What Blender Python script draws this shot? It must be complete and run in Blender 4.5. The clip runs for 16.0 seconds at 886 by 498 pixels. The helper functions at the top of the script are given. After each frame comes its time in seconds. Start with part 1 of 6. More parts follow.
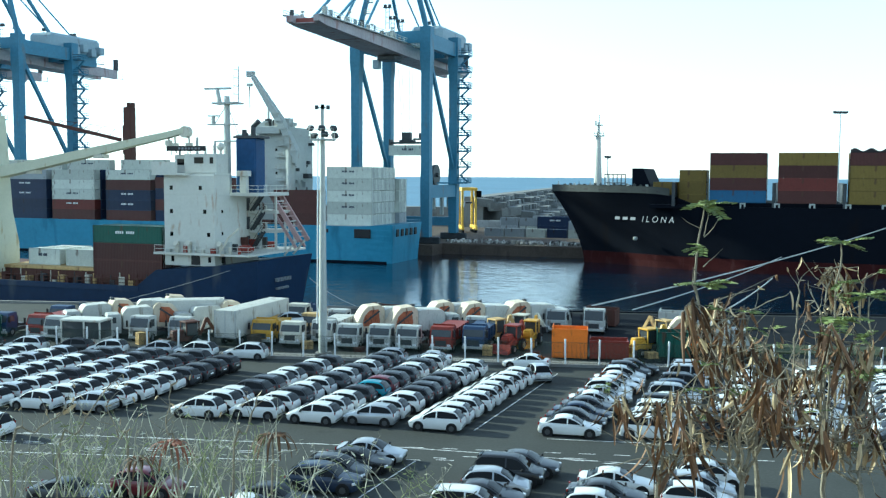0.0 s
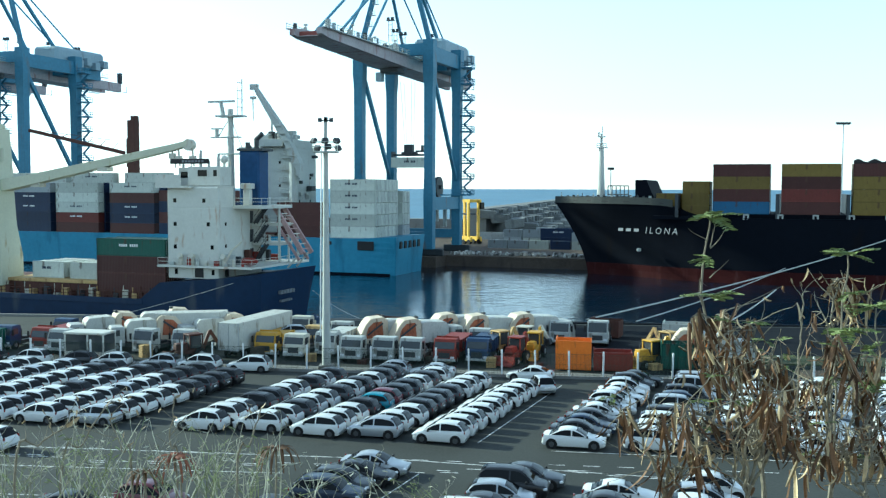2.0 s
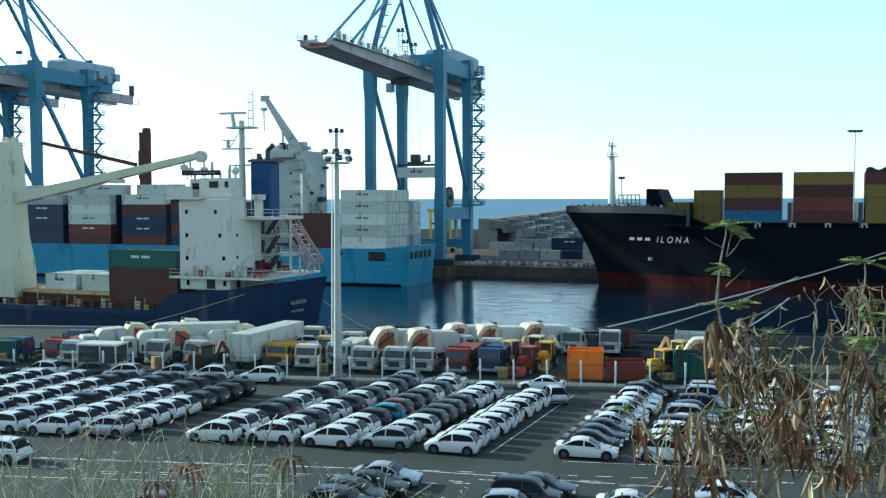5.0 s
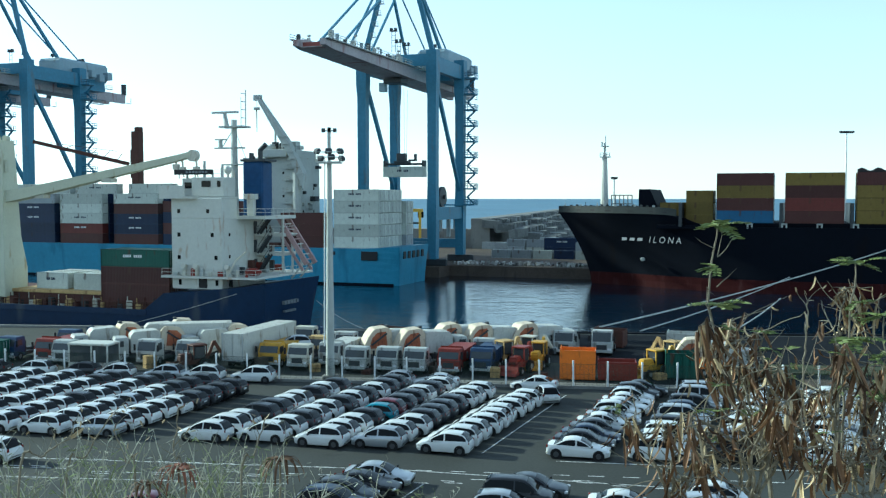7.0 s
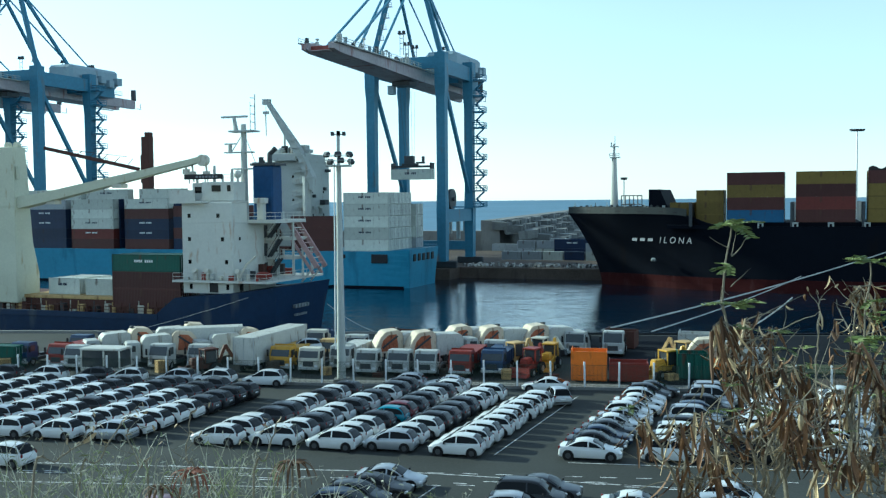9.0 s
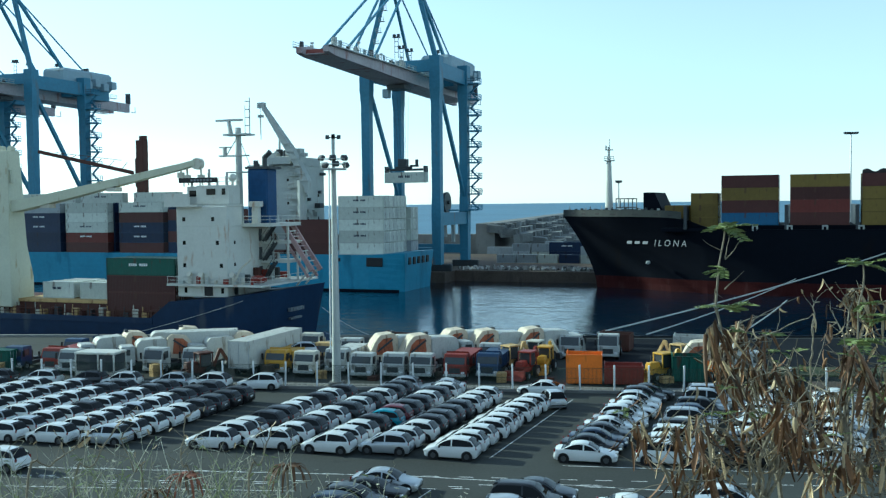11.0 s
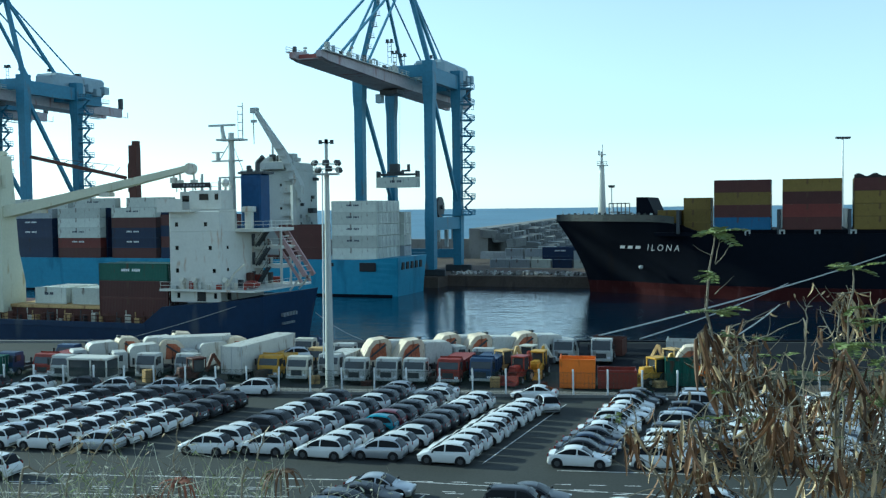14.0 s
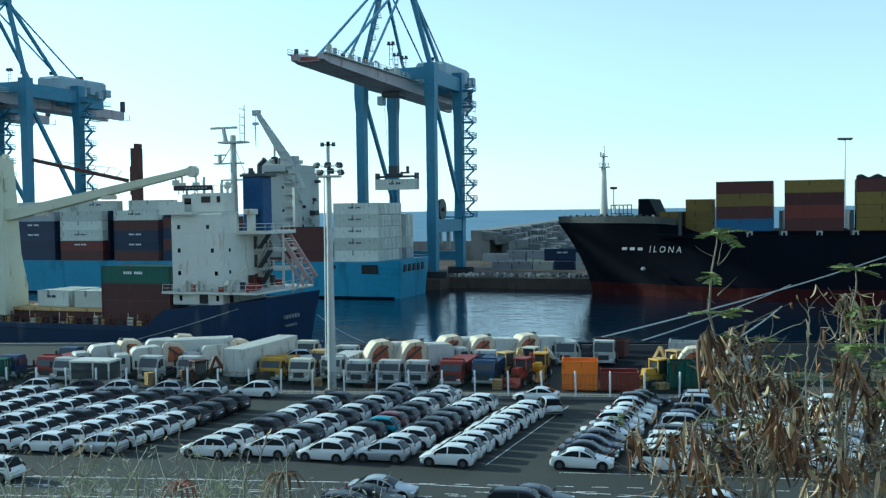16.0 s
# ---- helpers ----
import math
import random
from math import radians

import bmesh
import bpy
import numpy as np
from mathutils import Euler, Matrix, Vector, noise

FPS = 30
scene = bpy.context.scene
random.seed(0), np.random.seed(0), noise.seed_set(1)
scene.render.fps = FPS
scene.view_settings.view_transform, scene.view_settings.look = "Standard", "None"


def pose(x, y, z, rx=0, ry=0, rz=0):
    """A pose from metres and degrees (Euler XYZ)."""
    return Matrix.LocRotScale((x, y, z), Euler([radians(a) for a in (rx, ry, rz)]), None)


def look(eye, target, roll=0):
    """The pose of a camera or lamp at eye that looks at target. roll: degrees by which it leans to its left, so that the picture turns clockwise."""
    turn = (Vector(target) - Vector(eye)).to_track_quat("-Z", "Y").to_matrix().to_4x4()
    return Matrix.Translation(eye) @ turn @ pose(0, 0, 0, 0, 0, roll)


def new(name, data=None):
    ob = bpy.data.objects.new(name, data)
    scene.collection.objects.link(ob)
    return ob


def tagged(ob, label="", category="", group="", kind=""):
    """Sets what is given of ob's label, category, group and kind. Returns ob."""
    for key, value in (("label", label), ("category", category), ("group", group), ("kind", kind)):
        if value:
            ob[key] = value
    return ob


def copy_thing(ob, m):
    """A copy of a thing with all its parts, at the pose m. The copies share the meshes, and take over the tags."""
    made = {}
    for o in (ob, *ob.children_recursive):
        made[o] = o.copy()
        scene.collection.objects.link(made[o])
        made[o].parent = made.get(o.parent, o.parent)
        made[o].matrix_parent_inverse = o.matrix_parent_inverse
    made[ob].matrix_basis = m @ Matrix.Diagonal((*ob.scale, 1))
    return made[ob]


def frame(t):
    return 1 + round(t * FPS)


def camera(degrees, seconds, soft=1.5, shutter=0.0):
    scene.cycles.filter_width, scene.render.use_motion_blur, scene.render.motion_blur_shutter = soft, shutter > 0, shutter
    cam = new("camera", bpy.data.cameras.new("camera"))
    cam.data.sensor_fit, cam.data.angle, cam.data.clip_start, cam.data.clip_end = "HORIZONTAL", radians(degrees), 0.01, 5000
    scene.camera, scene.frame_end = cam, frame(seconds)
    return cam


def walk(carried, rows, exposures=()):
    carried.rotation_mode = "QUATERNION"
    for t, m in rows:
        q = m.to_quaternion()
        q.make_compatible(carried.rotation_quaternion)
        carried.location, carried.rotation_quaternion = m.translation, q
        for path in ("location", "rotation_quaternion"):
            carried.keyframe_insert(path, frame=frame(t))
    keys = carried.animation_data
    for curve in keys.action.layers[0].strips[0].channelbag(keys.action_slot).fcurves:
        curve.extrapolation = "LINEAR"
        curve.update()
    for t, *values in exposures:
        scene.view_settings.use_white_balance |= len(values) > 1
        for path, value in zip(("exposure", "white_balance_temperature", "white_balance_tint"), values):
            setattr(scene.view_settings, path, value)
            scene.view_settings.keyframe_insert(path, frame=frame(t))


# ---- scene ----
cam = camera(48.0, 16.0, soft=1.3)
EYE = 18.5          # eye above the car park
SEA = -2.9          # water level
PATH = [
    (0.0, -0.42, -4.19, -0.35), (0.5, -0.38, -4.00, -0.22), (1.0, -0.40, -3.59, -0.18), (1.5, -0.36, -3.72, -0.25),
    (2.0, -0.24, -3.50, -0.19), (2.5, -0.33, -3.66, -0.10), (3.0, -0.12, -3.32, -0.05), (3.5, -0.11, -3.16, -0.13),
    (4.0, 0.05, -3.08, -0.06), (6.5, 0.55, -2.80, 0.20), (7.0, -0.04, -2.93, -0.01), (7.5, -0.10, -2.81, 0.13),
    (8.0, 0.25, -2.74, 0.41), (8.5, 0.30, -2.67, 0.49), (9.0, 0.51, -2.80, 0.54), (11.5, 0.15, -2.57, 0.60),
    (12.0, 0.09, -2.54, 0.59), (12.5, 0.00, -2.50, 0.63), (13.0, 0.05, -2.45, 0.63), (13.5, -0.20, -2.44, 0.71),
    (14.0, -0.17, -2.34, 0.66), (14.5, -0.25, -2.14, 0.66), (15.0, -0.04, -1.99, 0.74), (15.5, -0.11, -2.04, 0.71),
    (16.0, -0.06, -2.22, 0.79)]
walk(cam, [(t, pose(0, 0, EYE, 90 + p, r, y)) for t, y, p, r in PATH],
     exposures=[(0.0, 1.40, 5370, -14), (2.0, 1.23, 5340, -15), (4.0, 1.06, 5300, -15), (7.0, 0.96, 5280, -15), (9.0, 0.88, 5220, -16), (12.5, 0.78, 5120, -17), (16.0, 0.75, 5080, -17)])

# ---- sky and sun ----
SUN_DIR = Vector((-0.88, 0.37, 0.36)).normalized()      # towards the sun
world = bpy.data.worlds.new("sky")
scene.world = world
world.use_nodes = True
wn, wl = world.node_tree.nodes, world.node_tree.links
sky = wn.new("ShaderNodeTexSky")
sky.sky_type = "NISHITA"
sky.sun_disc = False
sky.sun_elevation = math.asin(SUN_DIR.z)
sky.sun_rotation = math.atan2(SUN_DIR.x, SUN_DIR.y)
sky.air_density, sky.dust_density, sky.ozone_density = 1.0, 0.25, 2.2
wn["Background"].inputs["Strength"].default_value = 0.12
haze = wn.new("ShaderNodeHueSaturation")       # thin sea haze pales the sky
haze.inputs["Saturation"].default_value = 0.46
wl.new(sky.outputs[0], haze.inputs["Color"])
air = wn.new("ShaderNodeMix")                  # the haze takes the yellow out of the low sky
air.data_type, air.blend_type = "RGBA", "MULTIPLY"
air.inputs["Factor"].default_value = 1.0
air.inputs["B"].default_value = (0.985, 0.98, 1.045, 1)
wl.new(haze.outputs[0], air.inputs["A"])
wl.new(air.outputs["Result"], wn["Background"].inputs["Color"])
sun = new("sun", bpy.data.lights.new("sun", "SUN"))
sun.data.energy, sun.data.angle, sun.data.color = 3.4, radians(0.5), (1.0, 0.92, 0.76)
sun.matrix_world = look(SUN_DIR * 300, (0, 0, 0))


# ---- materials ----
def material(name, color, rough=0.6, metal=0.0, vary=0.15, scale=1.0, bump=0.0, dark=None, spots=0.0, island=0.0, objvar=0.0, fine=8.0):
    """A painted or worn surface: colour varied at two scales, with optional stains (dark, spots) and relief."""
    m = bpy.data.materials.new(name)
    m.use_nodes = True
    n, l = m.node_tree.nodes, m.node_tree.links
    b = n["Principled BSDF"]
    b.inputs["Roughness"].default_value, b.inputs["Metallic"].default_value = rough, metal
    b.inputs["Specular IOR Level"].default_value = 0.22 if rough > 0.42 else 0.5
    co = n.new("ShaderNodeTexCoord")
    big, small = n.new("ShaderNodeTexNoise"), n.new("ShaderNodeTexNoise")
    big.inputs["Scale"].default_value, small.inputs["Scale"].default_value = scale, scale * fine
    big.inputs["Detail"].default_value, small.inputs["Detail"].default_value = 4, 5
    for t in (big, small):
        l.new(co.outputs["Object"], t.inputs["Vector"])
    add = n.new("ShaderNodeMath")
    add.operation = "ADD"
    l.new(big.outputs[0], add.inputs[0])
    l.new(small.outputs[0], add.inputs[1])
    rng = n.new("ShaderNodeMapRange")
    rng.inputs["From Min"].default_value, rng.inputs["From Max"].default_value = 0.6, 1.4
    rng.inputs["To Min"].default_value, rng.inputs["To Max"].default_value = 1 - vary, 1 + vary
    l.new(add.outputs[0], rng.inputs["Value"])
    hsv = n.new("ShaderNodeHueSaturation")
    hsv.inputs["Color"].default_value = (*color, 1)
    l.new(rng.outputs[0], hsv.inputs["Value"])
    last = hsv.outputs[0]
    if island or objvar:
        src = n.new("ShaderNodeNewGeometry").outputs["Random Per Island"] if island else n.new("ShaderNodeObjectInfo").outputs["Random"]
        k = island or objvar
        r2 = n.new("ShaderNodeMapRange")
        r2.inputs["To Min"].default_value, r2.inputs["To Max"].default_value = 1 - k, 1 + k
        l.new(src, r2.inputs["Value"])
        h2 = n.new("ShaderNodeHueSaturation")
        l.new(last, h2.inputs["Color"])
        l.new(r2.outputs[0], h2.inputs["Value"])
        last = h2.outputs[0]
    if dark:
        st = n.new("ShaderNodeTexNoise")
        st.inputs["Scale"].default_value, st.inputs["Detail"].default_value = scale * 2.3, 8
        mp = n.new("ShaderNodeMapping")
        mp.inputs["Scale"].default_value = (1, 1, 0.3)
        l.new(co.outputs["Object"], mp.inputs["Vector"])
        l.new(mp.outputs[0], st.inputs["Vector"])
        rm = n.new("ShaderNodeMapRange")
        rm.inputs["From Min"].default_value, rm.inputs["From Max"].default_value = 0.68 - spots * 0.3, 0.78 - spots * 0.2
        rm.inputs["To Max"].default_value = 0.85
        l.new(st.outputs[0], rm.inputs["Value"])
        mx = n.new("ShaderNodeMix")
        mx.data_type = "RGBA"
        mx.inputs["B"].default_value = (*dark, 1)
        l.new(rm.outputs[0], mx.inputs["Factor"])
        l.new(last, mx.inputs["A"])
        last = mx.outputs["Result"]
    l.new(last, b.inputs["Base Color"])
    if bump:
        bp = n.new("ShaderNodeBump")
        bp.inputs["Strength"].default_value, bp.inputs["Distance"].default_value = 0.6, bump
        l.new(small.outputs[0], bp.inputs["Height"])
        l.new(bp.outputs[0], b.inputs["Normal"])
    return m


def paint(name, color, rough=0.28, coat=0.6, metal=0.0):
    """Car paint: a clear coat over a nearly even colour, with road dust."""
    m = material(name, color, rough, metal, vary=0.05, scale=1.5)
    m.node_tree.nodes["Principled BSDF"].inputs["Coat Weight"].default_value = coat
    m.node_tree.nodes["Principled BSDF"].inputs["Coat Roughness"].default_value = 0.08
    return m


def corrugated(name, color, dark=(0.07, 0.035, 0.022), spots=0.25):
    """Ribbed steel sheet of shipping boxes, with rust."""
    m = material(name, color, 0.5, 0.0, vary=0.14, scale=0.6, dark=dark, spots=spots, objvar=0.22)
    n, l = m.node_tree.nodes, m.node_tree.links
    co = n.new("ShaderNodeTexCoord")
    w = n.new("ShaderNodeTexWave")
    w.inputs["Scale"].default_value = 1.15
    l.new(co.outputs["Object"], w.inputs["Vector"])
    bp = n.new("ShaderNodeBump")
    bp.inputs["Distance"].default_value, bp.inputs["Strength"].default_value = 0.035, 0.7
    l.new(w.outputs[0], bp.inputs["Height"])
    l.new(bp.outputs[0], n["Principled BSDF"].inputs["Normal"])
    return m


ASPHALT = material("asphalt", (0.046, 0.049, 0.045), 0.85, vary=0.28, scale=0.12, bump=0.01, dark=(0.025, 0.025, 0.027), spots=0.22, fine=40)
ROADPAINT = material("road paint", (0.7, 0.7, 0.68), 0.7, vary=0.2, scale=1.2, dark=(0.07, 0.07, 0.07), spots=0.75)
CONCRETE = material("concrete", (0.22, 0.215, 0.2), 0.85, vary=0.2, scale=0.25, bump=0.02, dark=(0.13, 0.12, 0.11), spots=0.3, fine=20)
BLOCKS = material("sea wall concrete", (0.16, 0.165, 0.16), 0.9, vary=0.2, scale=0.3, bump=0.05, dark=(0.1, 0.1, 0.1), spots=0.4, island=0.35)
EARTH = material("rusty quay earth", (0.085, 0.066, 0.052), 0.9, vary=0.35, scale=0.2, bump=0.06, dark=(0.05, 0.04, 0.035), spots=0.4, fine=15)
HILL = material("dry hillside soil", (0.2, 0.16, 0.1), 0.95, vary=0.35, scale=0.6, bump=0.05, fine=12)
WHITE = paint("white car paint", (0.72, 0.73, 0.71))
SILVER = paint("silver car paint", (0.48, 0.5, 0.52), 0.32, 0.6, 0.5)
GREY = paint("graphite car paint", (0.06, 0.066, 0.074), 0.32, 0.3, 0.3)
BLACK = paint("black car paint", (0.012, 0.013, 0.016), 0.32, 0.25)
NAVY = paint("night blue car paint", (0.015, 0.028, 0.06), 0.32, 0.3)
TEAL = paint("turquoise car paint", (0.02, 0.22, 0.30))
WINE = paint("wine red car paint", (0.12, 0.012, 0.02))
GLASS = material("tinted glass", (0.005, 0.006, 0.007), 0.08, vary=0.02)
GLASS.node_tree.nodes["Principled BSDF"].inputs["Specular IOR Level"].default_value = 0.18
CABGLASS = material("dark grey cab glass", (0.05, 0.056, 0.06), 0.12, vary=0.2, scale=2.0)
RUBBER = material("tyre rubber", (0.018, 0.018, 0.018), 0.8, vary=0.1)
RIM = material("wheel alloy", (0.1, 0.1, 0.105), 0.45, 0.5, vary=0.1)
TAIL = material("red lamp lens", (0.16, 0.012, 0.01), 0.15, vary=0.05)
LAMP = material("clear lamp lens", (0.7, 0.72, 0.74), 0.1, vary=0.03)
TRIM = material("black plastic trim", (0.02, 0.02, 0.022), 0.5, vary=0.1)
CREAM = material("cream ship paint", (0.52, 0.5, 0.42), 0.5, vary=0.08, scale=0.35, dark=(0.25, 0.14, 0.07), spots=0.22)
SHIPWHITE = material("white ship paint", (0.55, 0.55, 0.5), 0.5, vary=0.07, scale=0.35, dark=(0.33, 0.2, 0.11), spots=0.25)
SHIPGREY = material("pale grey ship paint", (0.40, 0.42, 0.40), 0.5, vary=0.1, scale=0.3, dark=(0.26, 0.2, 0.15), spots=0.25)
HULLBLUE = material("deep blue hull paint", (0.007, 0.022, 0.06), 0.5, vary=0.18, scale=0.15, dark=(0.05, 0.06, 0.08), spots=0.3, bump=0.02)
FUNNELBLUE = material("blue funnel paint", (0.015, 0.055, 0.15), 0.5, vary=0.2, scale=0.2, dark=(0.01, 0.03, 0.08), spots=0.4)
HULLSKY = material("light blue hull paint", (0.065, 0.235, 0.36), 0.45, vary=0.12, scale=0.12, dark=(0.035, 0.14, 0.22), spots=0.5, bump=0.02)
HULLBLACK = material("black hull paint", (0.004, 0.0055, 0.010), 0.75, vary=0.15, scale=0.1, dark=(0.007, 0.006, 0.007), spots=0.2)
HULLBLACK.node_tree.nodes["Principled BSDF"].inputs["Specular IOR Level"].default_value = 0.06
BULWARK = material("dark grey bulwark paint", (0.035, 0.04, 0.04), 0.7, vary=0.2, scale=0.5, dark=(0.05, 0.05, 0.05), spots=0.4)
BOOTTOP = material("red bottom paint", (0.034, 0.008, 0.008), 0.6, vary=0.2, scale=0.3, dark=(0.05, 0.02, 0.02), spots=0.4)
BOOTTOP.node_tree.nodes["Principled BSDF"].inputs["Specular IOR Level"].default_value = 0.05
HATCH = material("ochre hatch paint", (0.48, 0.33, 0.14), 0.6, vary=0.2, scale=0.4, dark=(0.12, 0.06, 0.03), spots=0.4)
RUST = material("brown deck paint", (0.075, 0.032, 0.024), 0.65, vary=0.25, scale=0.5, dark=(0.05, 0.03, 0.02), spots=0.4)
CRANEBLUE = material("crane blue paint", (0.068, 0.185, 0.28), 0.45, vary=0.15, scale=0.15, dark=(0.12, 0.11, 0.1), spots=0.22)
CRANERED = material("crane red-brown paint", (0.22, 0.07, 0.06), 0.55, vary=0.2, scale=0.2, dark=(0.3, 0.27, 0.25), spots=0.2)
BOOMGREY = material("weathered boom paint", (0.38, 0.34, 0.35), 0.55, vary=0.2, scale=0.2, dark=(0.2, 0.07, 0.06), spots=0.35)
STEEL = material("galvanised steel", (0.42, 0.44, 0.45), 0.4, 0.7, vary=0.12, scale=1.5)
DARKSTEEL = material("dark steel", (0.06, 0.065, 0.07), 0.5, 0.4, vary=0.2, scale=1.0)
ORANGE = material("orange skip paint", (0.75, 0.2, 0.025), 0.5, vary=0.12, scale=0.8, dark=(0.3, 0.1, 0.03), spots=0.3)
YELLOW = material("machine yellow paint", (0.5, 0.29, 0.04), 0.45, vary=0.1, scale=0.8, dark=(0.2, 0.12, 0.04), spots=0.25)
RED = material("machine red paint", (0.2, 0.035, 0.025), 0.45, vary=0.15, scale=0.8, dark=(0.12, 0.03, 0.02), spots=0.25)
TRUCKBLUE = material("truck blue paint", (0.015, 0.04, 0.10), 0.4, vary=0.1, scale=0.8)
TRUCKWHITE = material("truck white paint", (0.5, 0.5, 0.46), 0.45, vary=0.14, scale=0.7, dark=(0.2, 0.17, 0.13), spots=0.42)
ROPE = material("pale mooring rope", (0.5, 0.5, 0.46), 0.9, vary=0.15, scale=2.0)
NAMEPAINT = material("dull white name paint", (0.19, 0.2, 0.215), 0.7, vary=0.2, scale=1.0)
# the blue in this grey is distance haze, mixed into the paint colour
HOUSEGREY = material("haze-blued grey machine house paint", (0.27, 0.35, 0.40), 0.5, vary=0.12, scale=0.2, dark=(0.16, 0.17, 0.17), spots=0.25)
PINK = material("faded red and white ramp paint", (0.40, 0.27, 0.26), 0.55, vary=0.25, scale=0.8, dark=(0.2, 0.07, 0.06), spots=0.45)
# machine yellow lightened for the carrier, strong sun put into its colour
SUNYELLOW = material("sun-brightened carrier yellow paint", (0.75, 0.47, 0.07), 0.45, vary=0.1, scale=0.5, dark=(0.3, 0.18, 0.05), spots=0.2)
LETTER = material("white lettering paint", (0.7, 0.71, 0.7), 0.6, vary=0.15, scale=1.0)
MARK = material("dark lettering paint", (0.03, 0.04, 0.07), 0.6, vary=0.1)
LIMEGREEN = material("pale crane paint", (0.51, 0.51, 0.39), 0.5, vary=0.08, scale=0.35, dark=(0.3, 0.22, 0.1), spots=0.22)
BOX_COLORS = {
    "white": corrugated("reefer white steel", (0.50, 0.52, 0.46)),
    "grey": corrugated("grey container steel", (0.30, 0.32, 0.33)),
    "navy": corrugated("navy container steel", (0.015, 0.027, 0.065), (0.02, 0.014, 0.012)),
    "brown": corrugated("oxide container steel", (0.065, 0.023, 0.02)),
    "red": corrugated("red container steel", (0.13, 0.03, 0.024)),
    "yellow": corrugated("mustard container steel", (0.15, 0.105, 0.024)),
    "blue": corrugated("blue container steel", (0.025, 0.085, 0.17)),
    "green": corrugated("green container steel", (0.018, 0.075, 0.055)),
}
water = material("harbour water", (0.003, 0.013, 0.028), 0.06, vary=0.15, scale=0.01)
wt = water.node_tree
for sc, dist, prev in ((0.35, 0.14, None), (1.6, 0.05, 1), (0.06, 0.2, 1)):
    co_, nz, bp = wt.nodes.new("ShaderNodeTexCoord"), wt.nodes.new("ShaderNodeTexNoise"), wt.nodes.new("ShaderNodeBump")
    mp_ = wt.nodes.new("ShaderNodeMapping")
    mp_.inputs["Scale"].default_value = (0.55, 1.0, 1.0)
    wt.links.new(co_.outputs["Object"], mp_.inputs["Vector"])
    nz.inputs["Scale"].default_value, nz.inputs["Detail"].default_value = sc, 3
    bp.inputs["Distance"].default_value = dist
    wt.links.new(mp_.outputs[0], nz.inputs["Vector"])
    wt.links.new(nz.outputs[0], bp.inputs["Height"])
    if prev:
        wt.links.new(last_bump.outputs[0], bp.inputs["Normal"])
    last_bump = bp
wt.links.new(last_bump.outputs[0], wt.nodes["Principled BSDF"].inputs["Normal"])
water.node_tree.nodes["Principled BSDF"].inputs["IOR"].default_value = 1.33
# gloss tinted so the mirrored sky comes out bluer than it is
water.node_tree.nodes["Principled BSDF"].inputs["Specular Tint"].default_value = (0.48, 0.81, 1.0, 1)


opensea = material("open sea", (0.09, 0.18, 0.26), 0.55, vary=0.25, scale=0.004, bump=1.2, fine=30)
opensea.node_tree.nodes["Principled BSDF"].inputs["Specular IOR Level"].default_value = 0.25


# ---- mesh helpers ----
def finish(bm, mat, name, smooth=False, crease=32):
    me = bpy.data.meshes.new(name)
    bmesh.ops.recalc_face_normals(bm, faces=bm.faces)
    if smooth:
        for f in bm.faces:
            f.smooth = True
    bm.to_mesh(me)
    bm.free()
    if smooth:
        me.set_sharp_from_angle(angle=radians(crease))
    me.materials.append(mat)
    return me


def part(name, bm, mat, parent, label="", smooth=False, at=None):
    """Links a bmesh as one mesh object under a thing or a part."""
    ob = new(name, finish(bm, mat, name, smooth) if isinstance(bm, bmesh.types.BMesh) else bm)
    ob.parent = parent
    if at is not None:
        ob.matrix_basis = at
    if label:
        tagged(ob, label)
    return ob


def thing(name, m, label, category, group="", kind=""):
    ob = new(name)
    ob.empty_display_size = 0.2
    ob.matrix_basis = m
    return tagged(ob, label, category, group, kind)


def single(name, bm, mat, m, label, category, group="", kind="", smooth=False):
    ob = new(name, finish(bm, mat, name, smooth))
    ob.matrix_basis = m
    return tagged(ob, label, category, group, kind)


def box(bm, x0, x1, y0, y1, z0, z1, bev=0.0):
    r = bmesh.ops.create_cube(bm, size=1.0, matrix=Matrix.Translation(((x0 + x1) / 2, (y0 + y1) / 2, (z0 + z1) / 2)) @ Matrix.Diagonal((abs(x1 - x0), abs(y1 - y0), abs(z1 - z0), 1)))
    if bev:
        edges = {e for v in r["verts"] for e in v.link_edges}
        bmesh.ops.bevel(bm, geom=list(edges), offset=bev, segments=1, affect="EDGES", profile=0.5)
    return bm


def mk(*boxes, bev=0.0):
    bm = bmesh.new()
    for b in boxes:
        box(bm, *b, bev=bev)
    return bm


def tube(bm, a, b, r0, r1=None, seg=8, caps=True):
    a, b = Vector(a), Vector(b)
    d = b - a
    q = d.to_track_quat("Z", "Y").to_matrix().to_4x4()
    bmesh.ops.create_cone(bm, cap_ends=caps, segments=seg, radius1=r0, radius2=r0 if r1 is None else r1, depth=d.length, matrix=Matrix.Translation((a + b) / 2) @ q)
    return bm


def beam(bm, a, b, w, h=None, up=(0, 0, 1)):
    """A square bar from a to b."""
    a, b = Vector(a), Vector(b)
    d = b - a
    h = h or w
    z = d.normalized()
    x = Vector(up).cross(z)
    x = x.normalized() if x.length > 1e-4 else Vector((1, 0, 0))
    y = z.cross(x)
    m = Matrix((x, y, z)).transposed().to_4x4()
    bmesh.ops.create_cube(bm, size=1.0, matrix=Matrix.Translation((a + b) / 2) @ m @ Matrix.Diagonal((w, h, d.length, 1)))
    return bm


